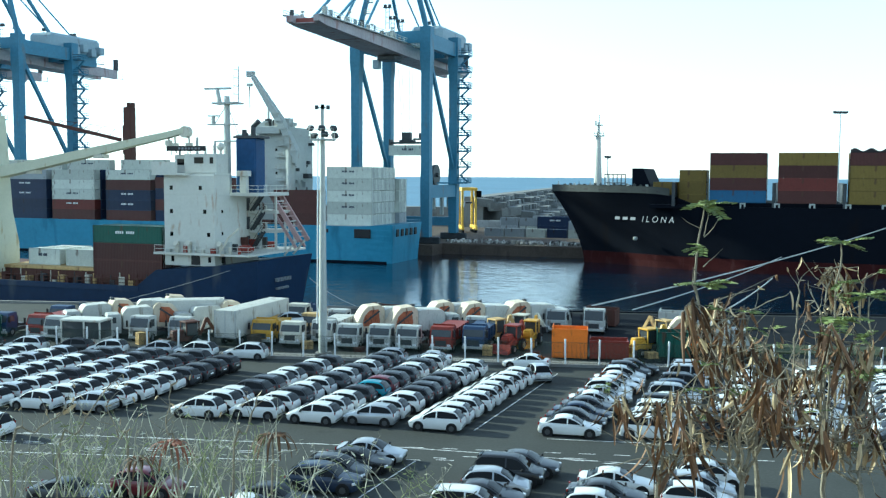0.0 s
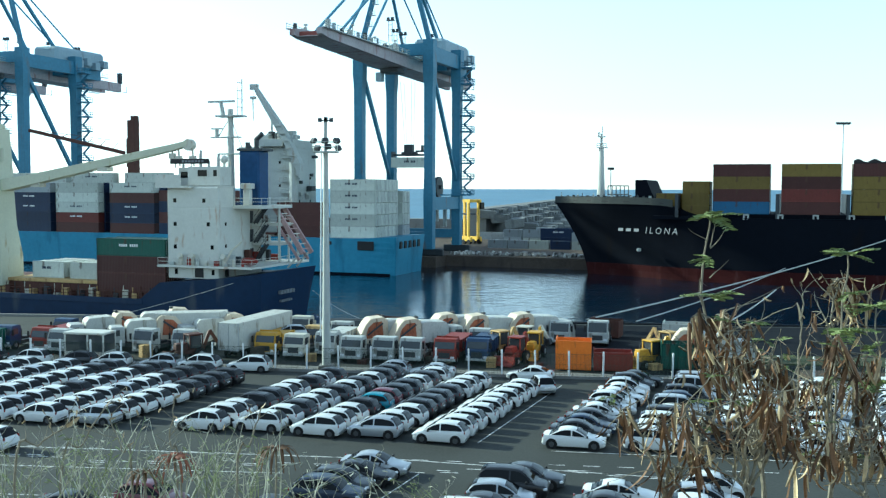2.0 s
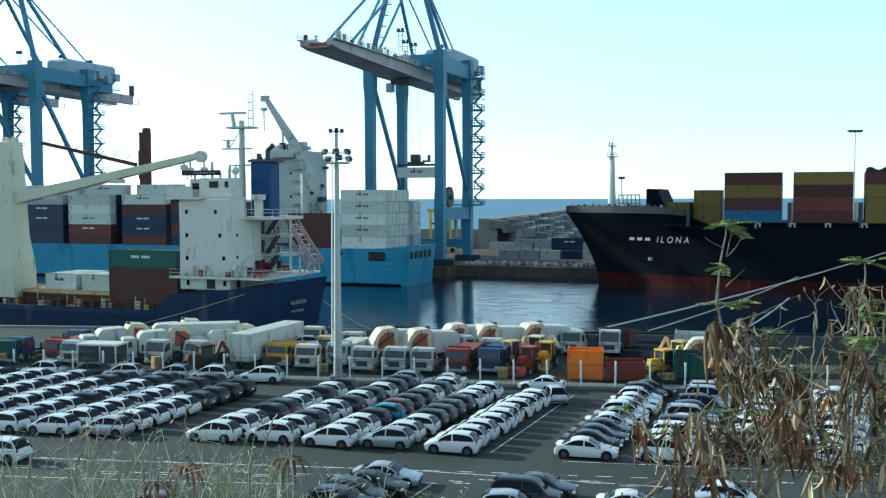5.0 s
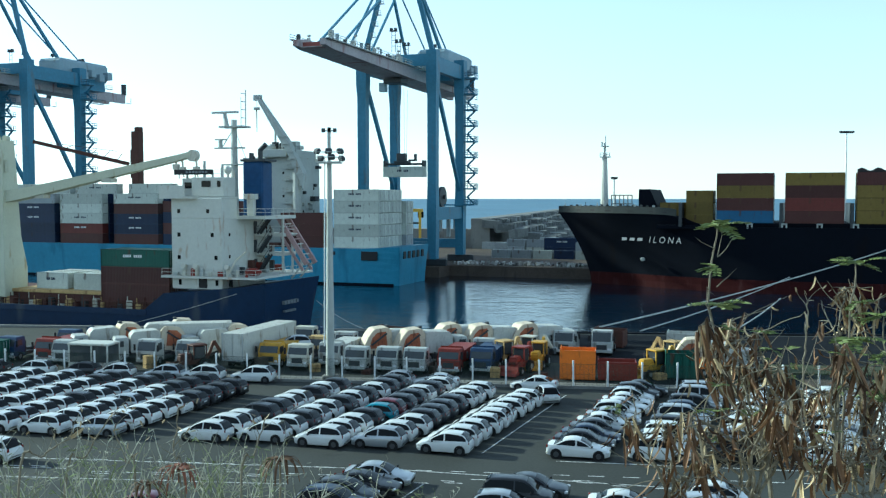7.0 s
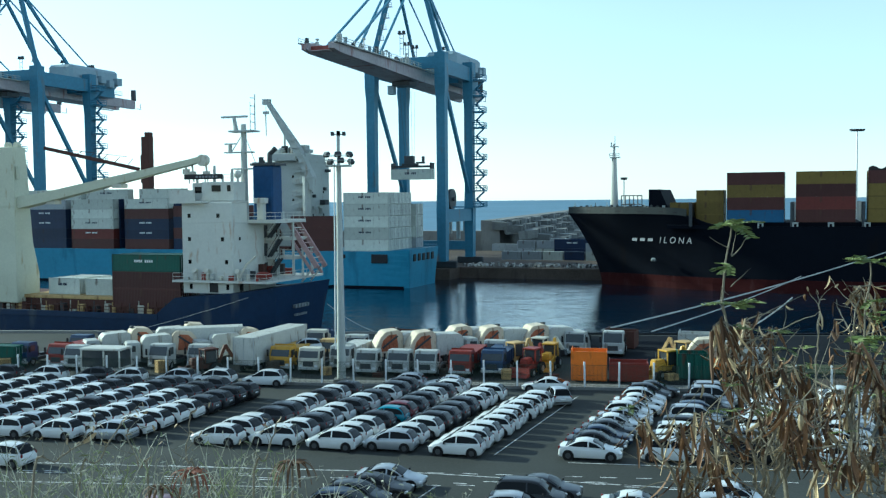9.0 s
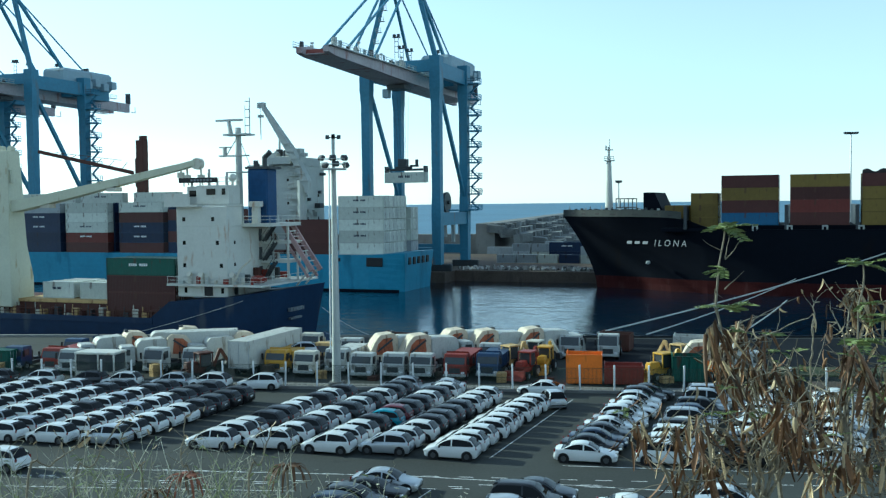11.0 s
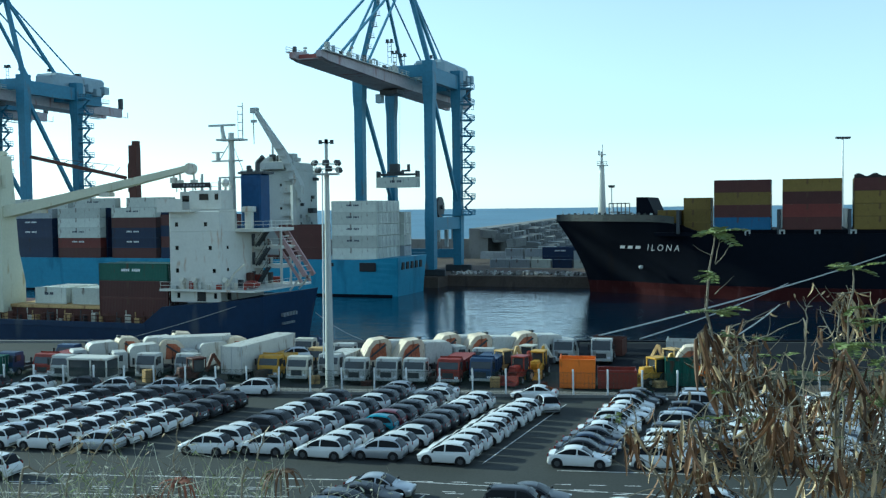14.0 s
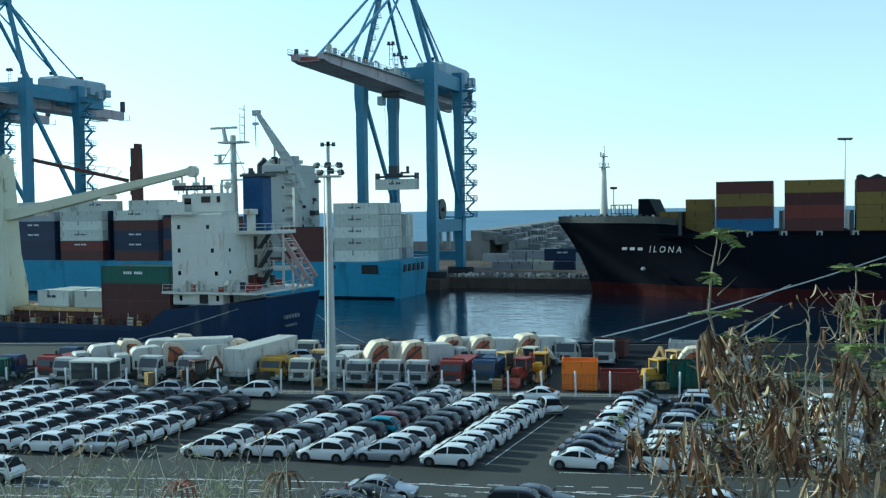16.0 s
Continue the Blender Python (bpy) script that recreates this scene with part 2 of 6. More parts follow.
def loft(bm, rings, close=True, caps=True):
    """Skins rings of equal point count."""
    vs = [[bm.verts.new(p) for p in r] for r in rings]
    n = len(rings[0])
    for a, b in zip(vs, vs[1:]):
        for i in range(n if close else n - 1):
            j = (i + 1) % n
            bm.faces.new((a[i], a[j], b[j], b[i]))
    if caps:
        bm.faces.new(vs[0])
        bm.faces.new(list(reversed(vs[-1])))
    return bm


def slab(bm, pts, z0, z1):
    """A prism over a plan outline."""
    lo, hi = [bm.verts.new((x, y, z0)) for x, y in pts], [bm.verts.new((x, y, z1)) for x, y in pts]
    bm.faces.new(list(reversed(lo)))
    bm.faces.new(hi)
    n = len(pts)
    for i in range(n):
        bm.faces.new((lo[i], lo[(i + 1) % n], hi[(i + 1) % n], hi[i]))
    return bm


def profile_y(bm, pts, y0, y1):
    """A prism from a side outline (x, z) between y0 and y1."""
    lo, hi = [bm.verts.new((x, y0, z)) for x, z in pts], [bm.verts.new((x, y1, z)) for x, z in pts]
    bm.faces.new(lo)
    bm.faces.new(list(reversed(hi)))
    n = len(pts)
    for i in range(n):
        bm.faces.new((lo[i], hi[i], hi[(i + 1) % n], lo[(i + 1) % n]))
    return bm


TURN = -20.0                                     # the quays and ships run along this heading
VX, UX = Vector((math.cos(radians(20)), -math.sin(radians(20)), 0)), Vector((math.sin(radians(20)), math.cos(radians(20)), 0))


def berth(origin, l=0.0, w=0.0, z=0.0, turn=0.0):
    """The pose l metres along and w metres across a berth, from its origin."""
    p = Vector((origin[0], origin[1], 0)) + VX * l + UX * w
    return pose(p.x, p.y, z, 0, 0, TURN + turn)


# ---- the setting ----
bm = bmesh.new()
slab(bm, [(-3400, -300), (3400, -300), (3400, 420), (-3400, 420)], SEA - 1.0, SEA)
single("water", bm, water, Matrix(), "rippled dark blue harbour water", "water", kind="structure")
bm = bmesh.new()
near_ = [(-3400, 420, SEA), (3400, 420, SEA)]
far_ = [(3400, 3500, 14.5), (1500, 4650, 14.5), (0, 4930, 14.5), (-1500, 4650, 14.5), (-3400, 3500, 14.5)]   # a slight rise carries the far water to the true horizon
bm.faces.new([bm.verts.new(p) for p in near_ + far_])
single("sea", bm, opensea, Matrix(), "choppy blue open sea reaching the horizon", "sea", kind="structure")

bm = bmesh.new()
slab(bm, [(-420, 20), (420, 20), (420, 113), (39.4, 134.3), (-61.6, 142.6), (-420, 172)], SEA - 3, 0.0)
single("ground", bm, ASPHALT, Matrix(), "dark grey asphalt car park and near quay", "ground", kind="structure")
bm = bmesh.new()
box(bm, -420, 420, -60, 21, SEA - 3, -0.05)
single("ground_lower", bm, HILL, Matrix(), "dry earth under the hillside", "ground", kind="structure")

bm = bmesh.new()
rows = []
for i in range(40):
    y = -50 + i * 2.2
    zc = 16.9 if y < 1.5 else max(-0.4, 16.9 - (y - 1.5) * 0.52)
    rows.append([(x, y, zc + 0.25 * noise.noise(Vector((x * 0.2, y * 0.2, 0))) * (1 if y > 1 else 0.3)) for x in [j * 4.0 - 120 for j in range(61)]])
vs = [[bm.verts.new(p) for p in r] for r in rows]
for a, b in zip(vs, vs[1:]):
    for i in range(60):
        bm.faces.new((a[i], a[i + 1], b[i + 1], b[i]))
single("hillside", bm, HILL, Matrix(), "dry earth slope below the viewpoint", "hillside", kind="structure", smooth=True)

# quay edge kerb
bm = bmesh.new()
for a, b in (((-420, 171.5), (-61.6, 142.1)), ((-61.6, 142.1), (13.5, 135.93))):
    beam(bm, (*a, 0.15), (*b, 0.15), 0.6, 0.35)
single("quay_kerb", bm, CONCRETE, Matrix(), "worn concrete kerb along the quay edge", "kerb", kind="structure")

# concrete strip under the fence
bm = bmesh.new()
beam(bm, (-140, 118.2, 0.02), (120, 83, 0.02), 2.6, 0.05)
single("pavement", bm, CONCRETE, Matrix(), "light concrete strip along the fence", "pavement", kind="structure")

# dark worn quay road by the black ship's lines, and the verges at the end of the car park
DARKROAD = material("dark worn quay asphalt", (0.016, 0.018, 0.022), 0.9, vary=0.3, scale=0.15, bump=0.01, dark=(0.03, 0.03, 0.03), spots=0.25, fine=30)
DARKROAD.node_tree.nodes["Principled BSDF"].inputs["Specular IOR Level"].default_value = 0.03
VERGE = material("weedy verge", (0.05, 0.06, 0.03), 0.95, vary=0.4, scale=0.5, bump=0.08, dark=(0.09, 0.07, 0.045), spots=0.45, fine=10)
bm = bmesh.new()
slab(bm, [(20, 98.4), (40, 95.8), (300, 61.6), (300, 118), (39.4, 132.6), (14, 134.7), (14, 114)], 0.0, 0.012)
single("quay_road", bm, DARKROAD, Matrix(), "dark patched asphalt road along the quay", "road", kind="structure")
bm = bmesh.new()
for a, b in (((13.5, 135.93), (39.4, 133.8)), ((39.4, 133.8), (420, 112.5))):
    beam(bm, (*a, 0.1), (*b, 0.1), 0.6, 0.22)
single("quay_edge", bm, DARKROAD, Matrix(), "low dark worn kerb along the quay road", "kerb", kind="structure")
bm = bmesh.new()
slab(bm, [(33, 104.2), (160, 86), (160, 91), (33, 109.6)], 0.0, 0.16)
single("verge", bm, VERGE, Matrix(), "low weedy verge beside the quay road", "verge", kind="structure")
bm = bmesh.new()
slab(bm, [(36, 95.2), (160, 78), (160, 81), (36, 99.2)], 0.0, 0.35)
single("earth_bank", bm, EARTH, Matrix(), "low bank of brown earth past the fence", "bank", kind="structure")

# far quay in two reaches
bm = bmesh.new()
slab(bm, [tuple((VX * a + UX * b).to_2d()) for a, b in ((-420, 250.5), (-92, 250.5), (-92, 258.5), (-52, 258.5), (-52, 266.5), (330, 266.5), (330, 345), (-420, 345))], SEA - 3, 0.0)
single("far_quay", bm, EARTH, Matrix(), "brown earth and rusty concrete of the far quay", "quay", kind="structure")


# ---- shipping containers ----
BOX_PROTO = {}


def container(m, color, length=12.19, height=2.9, group="", label="", logo=None, doors=True):
    """A shipping container resting with its base at the pose; x along its length."""
    key = (color, length, height, logo, doors)
    if key in BOX_PROTO:
        ob = copy_thing(BOX_PROTO[key], m)
    else:
        ob = thing("shipping_container", m, "", "container")
        hl, hw = length / 2, 1.22
        mat = BOX_COLORS[color]
        part("box_shell", mk((-hl + 0.06, hl - 0.06, -hw + 0.05, hw - 0.05, 0.1, height - 0.05)), mat, ob)
        bm = bmesh.new()
        for y in (-hw + 0.06, hw - 0.06):
            for x in (-hl + 0.08, hl - 0.08):
                box(bm, x - 0.08, x + 0.08, y - 0.06, y + 0.06, 0, height)
            box(bm, -hl, hl, y - 0.05, y + 0.05, height - 0.12, height + 0.002)
            box(bm, -hl, hl, y - 0.05, y + 0.05, 0.0, 0.18)
        part("frame", bm, mat, ob)
        if doors:
            for s in (-1, 1):
                d = part("door", mk((hl - 0.055, hl - 0.015, min(0.02 * s, 1.1 * s), max(0.02 * s, 1.1 * s), 0.2, height - 0.15)), mat, ob)
                bm = bmesh.new()
                for yy in (0.3, 0.8):
                    tube(bm, (hl + 0.01, yy * s, 0.2), (hl + 0.01, yy * s, height - 0.15), 0.025, seg=6)
                part("lock_rod", bm, STEEL, d)
        if logo:
            bm = bmesh.new()
            w = length * 0.28
            n = 9
            for i in range(n):
                if i == 4:
                    continue
                x = -w / 2 + w * i / n - 0.3
                box(bm, x, x + w / n * 0.7, -hw - 0.006, -hw + 0.03, height * 0.54, height * 0.69)
            part("logo_bars", bm, MARK if logo == "dark" else LETTER, ob, "row of plain bars where the line's mark stands")
        BOX_PROTO[key] = ob
    word = {"white": "white refrigerated", "grey": "weathered grey", "navy": "dark navy", "brown": "rusty brown", "red": "faded red", "yellow": "mustard yellow", "blue": "mid blue", "green": "dark green"}[color]
    tagged(ob, label or f"{word} ribbed steel shipping container in a stack", "container", group or "stacked shipping containers")
    return ob


def stack(origin, l, w, z, colors, length=12.19, height=2.9, logos=(), group="", doors=True):
    """A pile of containers, bottom first; l is its nearer-bow end, w its near face."""
    for i, c in enumerate(colors):
        container(berth(origin, l + length / 2, w + 1.22, z + i * height), c, length, height - 0.003, group,
                  logo=("dark" if c == "white" else "light") if i in logos else None, doors=doors)


# ---- ships ----
def hull_rings(stations, rake=1.0):
    """stations: (x, half breadth at deck, half breadth at water, deck z, y centre)."""
    rings = []
    for x, bd, bw, zd, fwd in stations:
        zw = SEA - 2.0
        pts = []
        for k in (-1, 1):
            col = [(x + fwd * max(0, (z - SEA) / (zd - SEA)) ** rake, k * (bw + (bd - bw) * max(0, (z - SEA) / (zd - SEA)) ** 1.6), z) for z in np.linspace(zd, zw, 9)]
            pts += col if k < 0 else list(reversed(col))
        rings.append(pts)
    return rings


def refine(st, n=4):
    """Smooth stations between the given ones."""
    out = []
    a = np.array(st, float)
    for i in range(len(a) - 1):
        p0, p1, p2, p3 = a[max(i - 1, 0)], a[i], a[i + 1], a[min(i + 2, len(a) - 1)]
        for k in range(n):
            f = k / n
            q = 0.5 * (2 * p1 + (p2 - p0) * f + (2 * p0 - 5 * p1 + 4 * p2 - p3) * f * f + (3 * p1 - p0 - 3 * p2 + p3) * f ** 3)
            q[0] = p1[0] + (p2[0] - p1[0]) * f
            out.append(tuple(q))
    return out + [tuple(a[-1])]


def railing(bm, pts, z, h=1.05, step=1.6, r=0.035):
    for a, b in zip(pts, pts[1:]):
        a, b = Vector((*a, z)), Vector((*b, z))
        n = max(1, int((b - a).length / step))
        for i in range(n + 1):
            p = a.lerp(b, i / n)
            tube(bm, p, p + Vector((0, 0, h)), r, seg=4)
        for hh in (h, h * 0.5):
            tube(bm, a + Vector((0, 0, hh)), b + Vector((0, 0, hh)), r, seg=4)


def windows(parent, x_or_y, side, cells, size, z_list, mat=GLASS):
    """Small panes set proud of a flat wall; side 'front' faces -y, 'aft' faces +x."""
    for zz in z_list:
        for c in cells:
            if side == "front":
                b = (c - size / 2, c + size / 2, x_or_y - 0.04, x_or_y + 0.05, zz - size * 0.6, zz + size * 0.6)
            else:
                b = (x_or_y - 0.05, x_or_y + 0.04, c - size / 2, c + size / 2, zz - size * 0.6, zz + size * 0.6)
            part("window", mk(b), mat, parent)


# the freighter at the near quay
FR = (-39.6, 145.0)


def freighter():
    s = thing("freighter", berth(FR), "dark blue cargo ship with a white deckhouse at the near quay", "ship")
    B = 17.0
    y0 = -0.6
    bm = bmesh.new()
    st = [(-110, 1.0, 0.3, 6.0, -4), (-100, 6, 3.5, 5.0, -2), (-88, 8.3, 7.8, 1.6, 0), (-5, 8.5, 8.4, 1.6, 0), (-1.0, 8.5, 8.4, 4.6, 0), (10, 8.5, 8.2, 5.6, 0), (14.6, 8.4, 7.0, 6.4, 1.2)]
    loft(bm, [[(x, y + y0 + 8.5, z) for x, y, z in r] for r in hull_rings(st)])
    hull = part("hull", bm, HULLBLUE, s, "deep blue painted steel hull", smooth=True)
    part("sheer_strake", mk((-88, -4, y0 - 0.06, y0 + 0.1, 1.2, 2.1), bev=0.03), HULLBLUE, s)
    for k in range(5):
        part("name_bar", mk((15.5, 16.0, 5 + k * 0.9, 5.5 + k * 0.9, 3.0, 3.5)), NAMEPAINT, s, "faded bar of stern lettering")
        part("name_bar", mk((15.4, 15.85, 5.4 + k * 0.7, 5.8 + k * 0.7, 1.8, 2.1)), NAMEPAINT, s, "faded bar of stern lettering")
    # deckhouse
    deck = part("deckhouse", mk((0, 8.5, 0.2, 12.4, 5.3, 15.6), (0, 8.5, 0.2, 4.4, 15.5, 18.5), bev=0.1), SHIPWHITE, s, "white painted steel deckhouse with rust runs")
    for zz, xb in ((16.6, 6.2), (13.2, 6.9), (9.9, 7.5)):
        windows(deck, 0.2, "front", (1.3, xb), 0.5, (zz,))
    windows(deck, 8.5, "aft", (2.2,), 0.4, (13.2, 10.0))
    part("doorway", mk((4.6, 6.0, 0.12, 0.25, 5.5, 7.0)), TRIM, deck)
    for xx in (1.2, 7.4, 9.6):
        part("window", mk((xx, xx + 0.45, 0.14, 0.25, 5.9, 6.7)), GLASS, deck)
    part("boat_deck", mk((-1.2, 14.6, -0.8, 16.4, 6.95, 7.25)), SHIPWHITE, s)
    bm = bmesh.new()
    railing(bm, [(-1.1, -0.7), (14.5, -0.7), (14.5, 16.3)], 7.25)
    part("railing", bm, SHIPWHITE, s)
    for zz, yy, xe in ((9.9, 9.6, 13.2), (12.8, 9.6, 13.2), (15.5, 4.4, 13.2)):
        part("aft_deck", mk((8.5, xe, yy, 13.6, zz - 0.1, zz + 0.38)), SHIPWHITE, s)
        bm = bmesh.new()
        railing(bm, [(8.6, yy + 0.1), (xe - 0.1, yy + 0.1), (xe - 0.1, 13.5)], zz + 0.38)
        part("railing", bm, SHIPWHITE, s)
    for i, (za, zb) in enumerate(((7.2, 10.0), (10.2, 12.9), (13.1, 15.6))):
        bm = bmesh.new()
        a, b = (9.4, 9.0, za), (11.4, 9.0, zb)
        for dy in (-0.4, 0.4):
            beam(bm, (a[0], a[1] + dy, a[2]), (b[0], b[1] + dy, b[2]), 0.12, 0.3)
            tube(bm, (a[0], a[1] + dy, a[2] + 1.0), (b[0], b[1] + dy, b[2] + 1.0), 0.04, seg=4)
        for k in range(9):
            p = Vector(a).lerp(Vector(b), (k + 0.5) / 9)
            box(bm, p.x - 0.14, p.x + 0.14, p.y - 0.4, p.y + 0.4, p.z - 0.03, p.z + 0.03)
        part("stair", bm, DARKSTEEL, s)
    for zz in (7.3, 10.3, 13.2):
        part("pillar", mk((12.8, 13.1, 9.8, 10.1, zz, zz + 2.5)), SHIPWHITE, s)
        part("pillar", mk((10.4, 10.6, 9.7, 9.9, zz, zz + 2.5)), SHIPGREY, s)
    # wheelhouse and bridge wings
    part("bridge_deck", mk((-1.3, 4.4, -0.9, 4.5, 18.4, 18.75), (4.6, 8.6, 0.3, 4.5, 18.45, 18.7)), SHIPWHITE, s)
    part("wing_bulwark", mk((-1.3, 3.0, -0.9, -0.75, 18.75, 20.3), (-1.3, -1.15, -0.9, 4.5, 18.75, 20.3)), SHIPWHITE, s)
    wh = part("wheelhouse", mk((2.8, 8.3, 1.2, 4.3, 18.7, 21.5), (0.4, 2.8, 2.4, 4.3, 18.7, 21.4), bev=0.1), SHIPWHITE, s)
    for xx, ww in ((4.6, 1.5), (7.2, 0.55)):
        part("window", mk((xx, xx + ww, 1.12, 1.25, 20.1, 21.0)), GLASS, wh)
    part("window", mk((0.9, 2.2, 2.3, 2.45, 19.9, 20.8)), GLASS, wh)
    board = part("name_board", mk((-0.2, 6.4, 1.2, 1.45, 21.9, 22.65), bev=0.08), TRIM, s, "dark board with pale lettering too small to read")
    for k in range(7):
        part("letter_bar", mk((1.9 + k * 0.55, 2.25 + k * 0.55, 1.17, 1.22, 22.12, 22.42)), NAMEPAINT, board)
    for xx in (0.6, 6.2):
        part("board_leg", mk((xx, xx + 0.12, 1.3, 1.42, 21.3, 22.0)), SHIPGREY, board)
    bm = bmesh.new()
    railing(bm, [(3.3, 1.3), (8.2, 1.3), (8.2, 4.2)], 21.5)
    part("railing", bm, SHIPWHITE, s)
    # funnel
    fn = part("funnel", mk((8.2, 11.6, 6.4, 9.4, 15.8, 24.0), bev=0.25), FUNNELBLUE, s, "blue funnel casing")
    part("funnel_top", mk((8.0, 12.2, 6.2, 9.6, 23.9, 24.25)), DARKSTEEL, s)
    bm = bmesh.new()
    for (a, b) in (((9.2, 7.4, 24.0), (9.2, 7.4, 25.2)), ((10.2, 8.2, 24.0), (10.2, 8.2, 25.8)), ((10.2, 8.2, 25.7), (11.2, 8.2, 26.5)), ((8.7, 8.6, 24.0), (8.7, 8.6, 24.8))):
        tube(bm, a, b, 0.38, seg=10)
    part("exhaust_pipe", bm, DARKSTEEL, s)
    part("vent_box", mk((9.5, 10.6, 5.4, 6.2, 15.9, 18.3), (9.2, 11.0, 5.2, 6.25, 18.3, 19.1), bev=0.06), SHIPWHITE, s)
    # radar mast
    bm = bmesh.new()
    mx = 6.2
    tube(bm, (mx, 7.5, 15.5), (mx, 7.5, 30.2), 0.62, 0.42, seg=10)
    box(bm, mx - 2.0, mx + 2.2, 6.4, 8.6, 29.0, 29.25)
    box(bm, mx - 3.2, mx + 1.6, 7.0, 8.0, 25.9, 26.1)
    box(bm, mx - 1.6, mx + 2.0, 6.8, 8.2, 23.4, 23.6)
    tube(bm, (mx - 1.3, 7.5, 29.2), (mx - 1.6, 7.5, 31.2), 0.4, 0.26, seg=8)
    box(bm, mx - 3.8, mx + 0.7, 7.3, 7.7, 31.2, 31.5)
    tube(bm, (mx - 2.4, 7.5, 26.1), (mx - 2.4, 7.5, 27.3), 0.32, seg=8)
    box(bm, mx - 3.3, mx - 1.4, 7.35, 7.65, 27.2, 27.4)
    for k in range(5):
        tube(bm, (mx + 2.0, 7.5, 29.2 + k * 1.2), (mx + 1.2, 7.5, 29.3 + k * 1.2), 0.07, seg=5)
    tube(bm, (mx + 2.0, 7.5, 29.0), (mx + 2.0, 7.5, 34.6), 0.09, seg=5)
    tube(bm, (mx + 1.2, 7.5, 29.0), (mx + 1.2, 7.5, 33.5), 0.05, seg=5)
    tube(bm, (mx, 7.5, 29), (mx - 2.2, 7.5, 26), 0.08, seg=5)
    tube(bm, (mx, 7.5, 29), (mx + 3.0, 7.5, 22), 0.05, seg=5)
    for k in range(7):
        xx = 1.2 + k * 1.0
        aerial = tube(bmesh.new(), (xx, 2.6 + 0.6 * (k % 3), 21.3), (xx, 2.6 + 0.6 * (k % 3), 22.4 + (k * 5 % 4) * 0.5), 0.08 + 0.1 * (k % 3 == 0), seg=6)
        part("aerial", aerial, SHIPGREY, s)
    dome = tube(bmesh.new(), (7.6, 3.4, 21.4), (7.6, 3.4, 22.2), 0.2, seg=6)
    bmesh.ops.create_uvsphere(dome, u_segments=10, v_segments=7, radius=0.6, matrix=Matrix.Translation((7.6, 3.4, 22.6)))
    part("aerial_dome", dome, SHIPWHITE, s, smooth=True)
    part("radar_mast", bm, SHIPGREY, s, "grey radar mast with aerials")
    # lifeboat ramp at the stern
    for yy in (10.6, 13.4):
        part("ramp_rail", beam(bmesh.new(), (11.8, yy, 15.6), (16.6, yy, 8.6), 0.35, 0.7), PINK, s, "faded red and white ramp rail")
        part("ramp_rail", beam(bmesh.new(), (12.0, yy, 13.2), (16.0, yy, 7.6), 0.25, 0.4), PINK, s)
        part("ramp_post", beam(bmesh.new(), (16.4, yy, 9.0), (14.0, yy, 6.4), 0.25), SHIPWHITE, s)
        part("ramp_post", beam(bmesh.new(), (14.2, yy, 7.2), (14.2, yy, 12.3), 0.25), SHIPWHITE, s)
    for k in range(9):
        f = k / 9
        part("ramp_rung", beam(bmesh.new(), (12.0 + 4.6 * f, 10.6, 15.3 - 6.8 * f), (12.0 + 4.6 * f, 13.4, 15.3 - 6.8 * f), 0.16), (PINK, SHIPWHITE)[k % 2], s)
    bm = bmesh.new()
    bmesh.ops.create_uvsphere(bm, u_segments=12, v_segments=8, radius=1.0, matrix=Matrix.Translation((13.0, 1.2, 7.95)) @ Matrix.Diagonal((1.4, 0.6, 0.6, 1)))
    part("rescue_boat", bm, RED, s, "small red rescue boat", smooth=True)
    for xx in (2.4, 4.4, 9.6):
        bm = bmesh.new()
        tube(bm, (xx, 0.0, 7.25), (xx, 0.0, 8.6), 0.28, seg=8)
        tube(bm, (xx, 0.0, 8.5), (xx, -0.5, 8.7), 0.4, seg=8)
        part("deck_vent", bm, CREAM, s)
    bm = bmesh.new()
    tube(bm, (9.6, -0.2, 7.3), (11.0, -0.2, 9.6), 0.16, seg=6)
    tube(bm, (11.0, -0.2, 9.6), (12.8, -0.4, 10.9), 0.14, seg=6)
    part("davit", bm, CREAM, s)
    # hold coaming and hatch
    part("coaming", mk((-88, -13.6, 1.6, 15.4, 1.4, 3.75), (-13.6, -0.6, 0.6, 15.4, 1.4, 3.05)), RUST, s)
    part("hatch_cover", mk((-31, -13.6, 1.4, 15.6, 3.75, 4.25), bev=0.05), HATCH, s)
    bm = bmesh.new()
    for k in range(28):
        xx = -40 + k * 1.5
        box(bm, xx, xx + 0.12, 0.1, 0.22, 1.6, 3.0)
    box(bm, -40, 0, 0.1, 0.22, 2.9, 3.0)
    box(bm, -40, 0, 0.1, 0.22, 2.35, 2.43)
    part("deck_rail", bm, RUST, s)
    for k in range(24):
        xx = -38 + k * 1.55 + random.uniform(-0.4, 0.4)
        gear = mk((xx, xx + random.uniform(0.3, 1.2), 0.4, 1.3, 1.5, 1.8 + random.uniform(0.2, 1.5)), bev=0.06)
        tube(gear, (xx + 0.2, 0.5, 1.6), (xx + 0.2, 0.5, 3.4 + random.uniform(0, 0.5)), 0.07, seg=6)
        part("deck_gear", gear, (HATCH, RUST, DARKSTEEL, CREAM)[k % 4], s)
    for k in range(9):
        xx = 0.5 + k * 1.5
        gear = mk((xx, xx + random.uniform(0.3, 0.9), -0.3, 0.15, 7.25, 7.6 + random.uniform(0.1, 0.9)), bev=0.05)
        part("deck_locker", gear, (SHIPGREY, CREAM, RED)[k % 3], s)
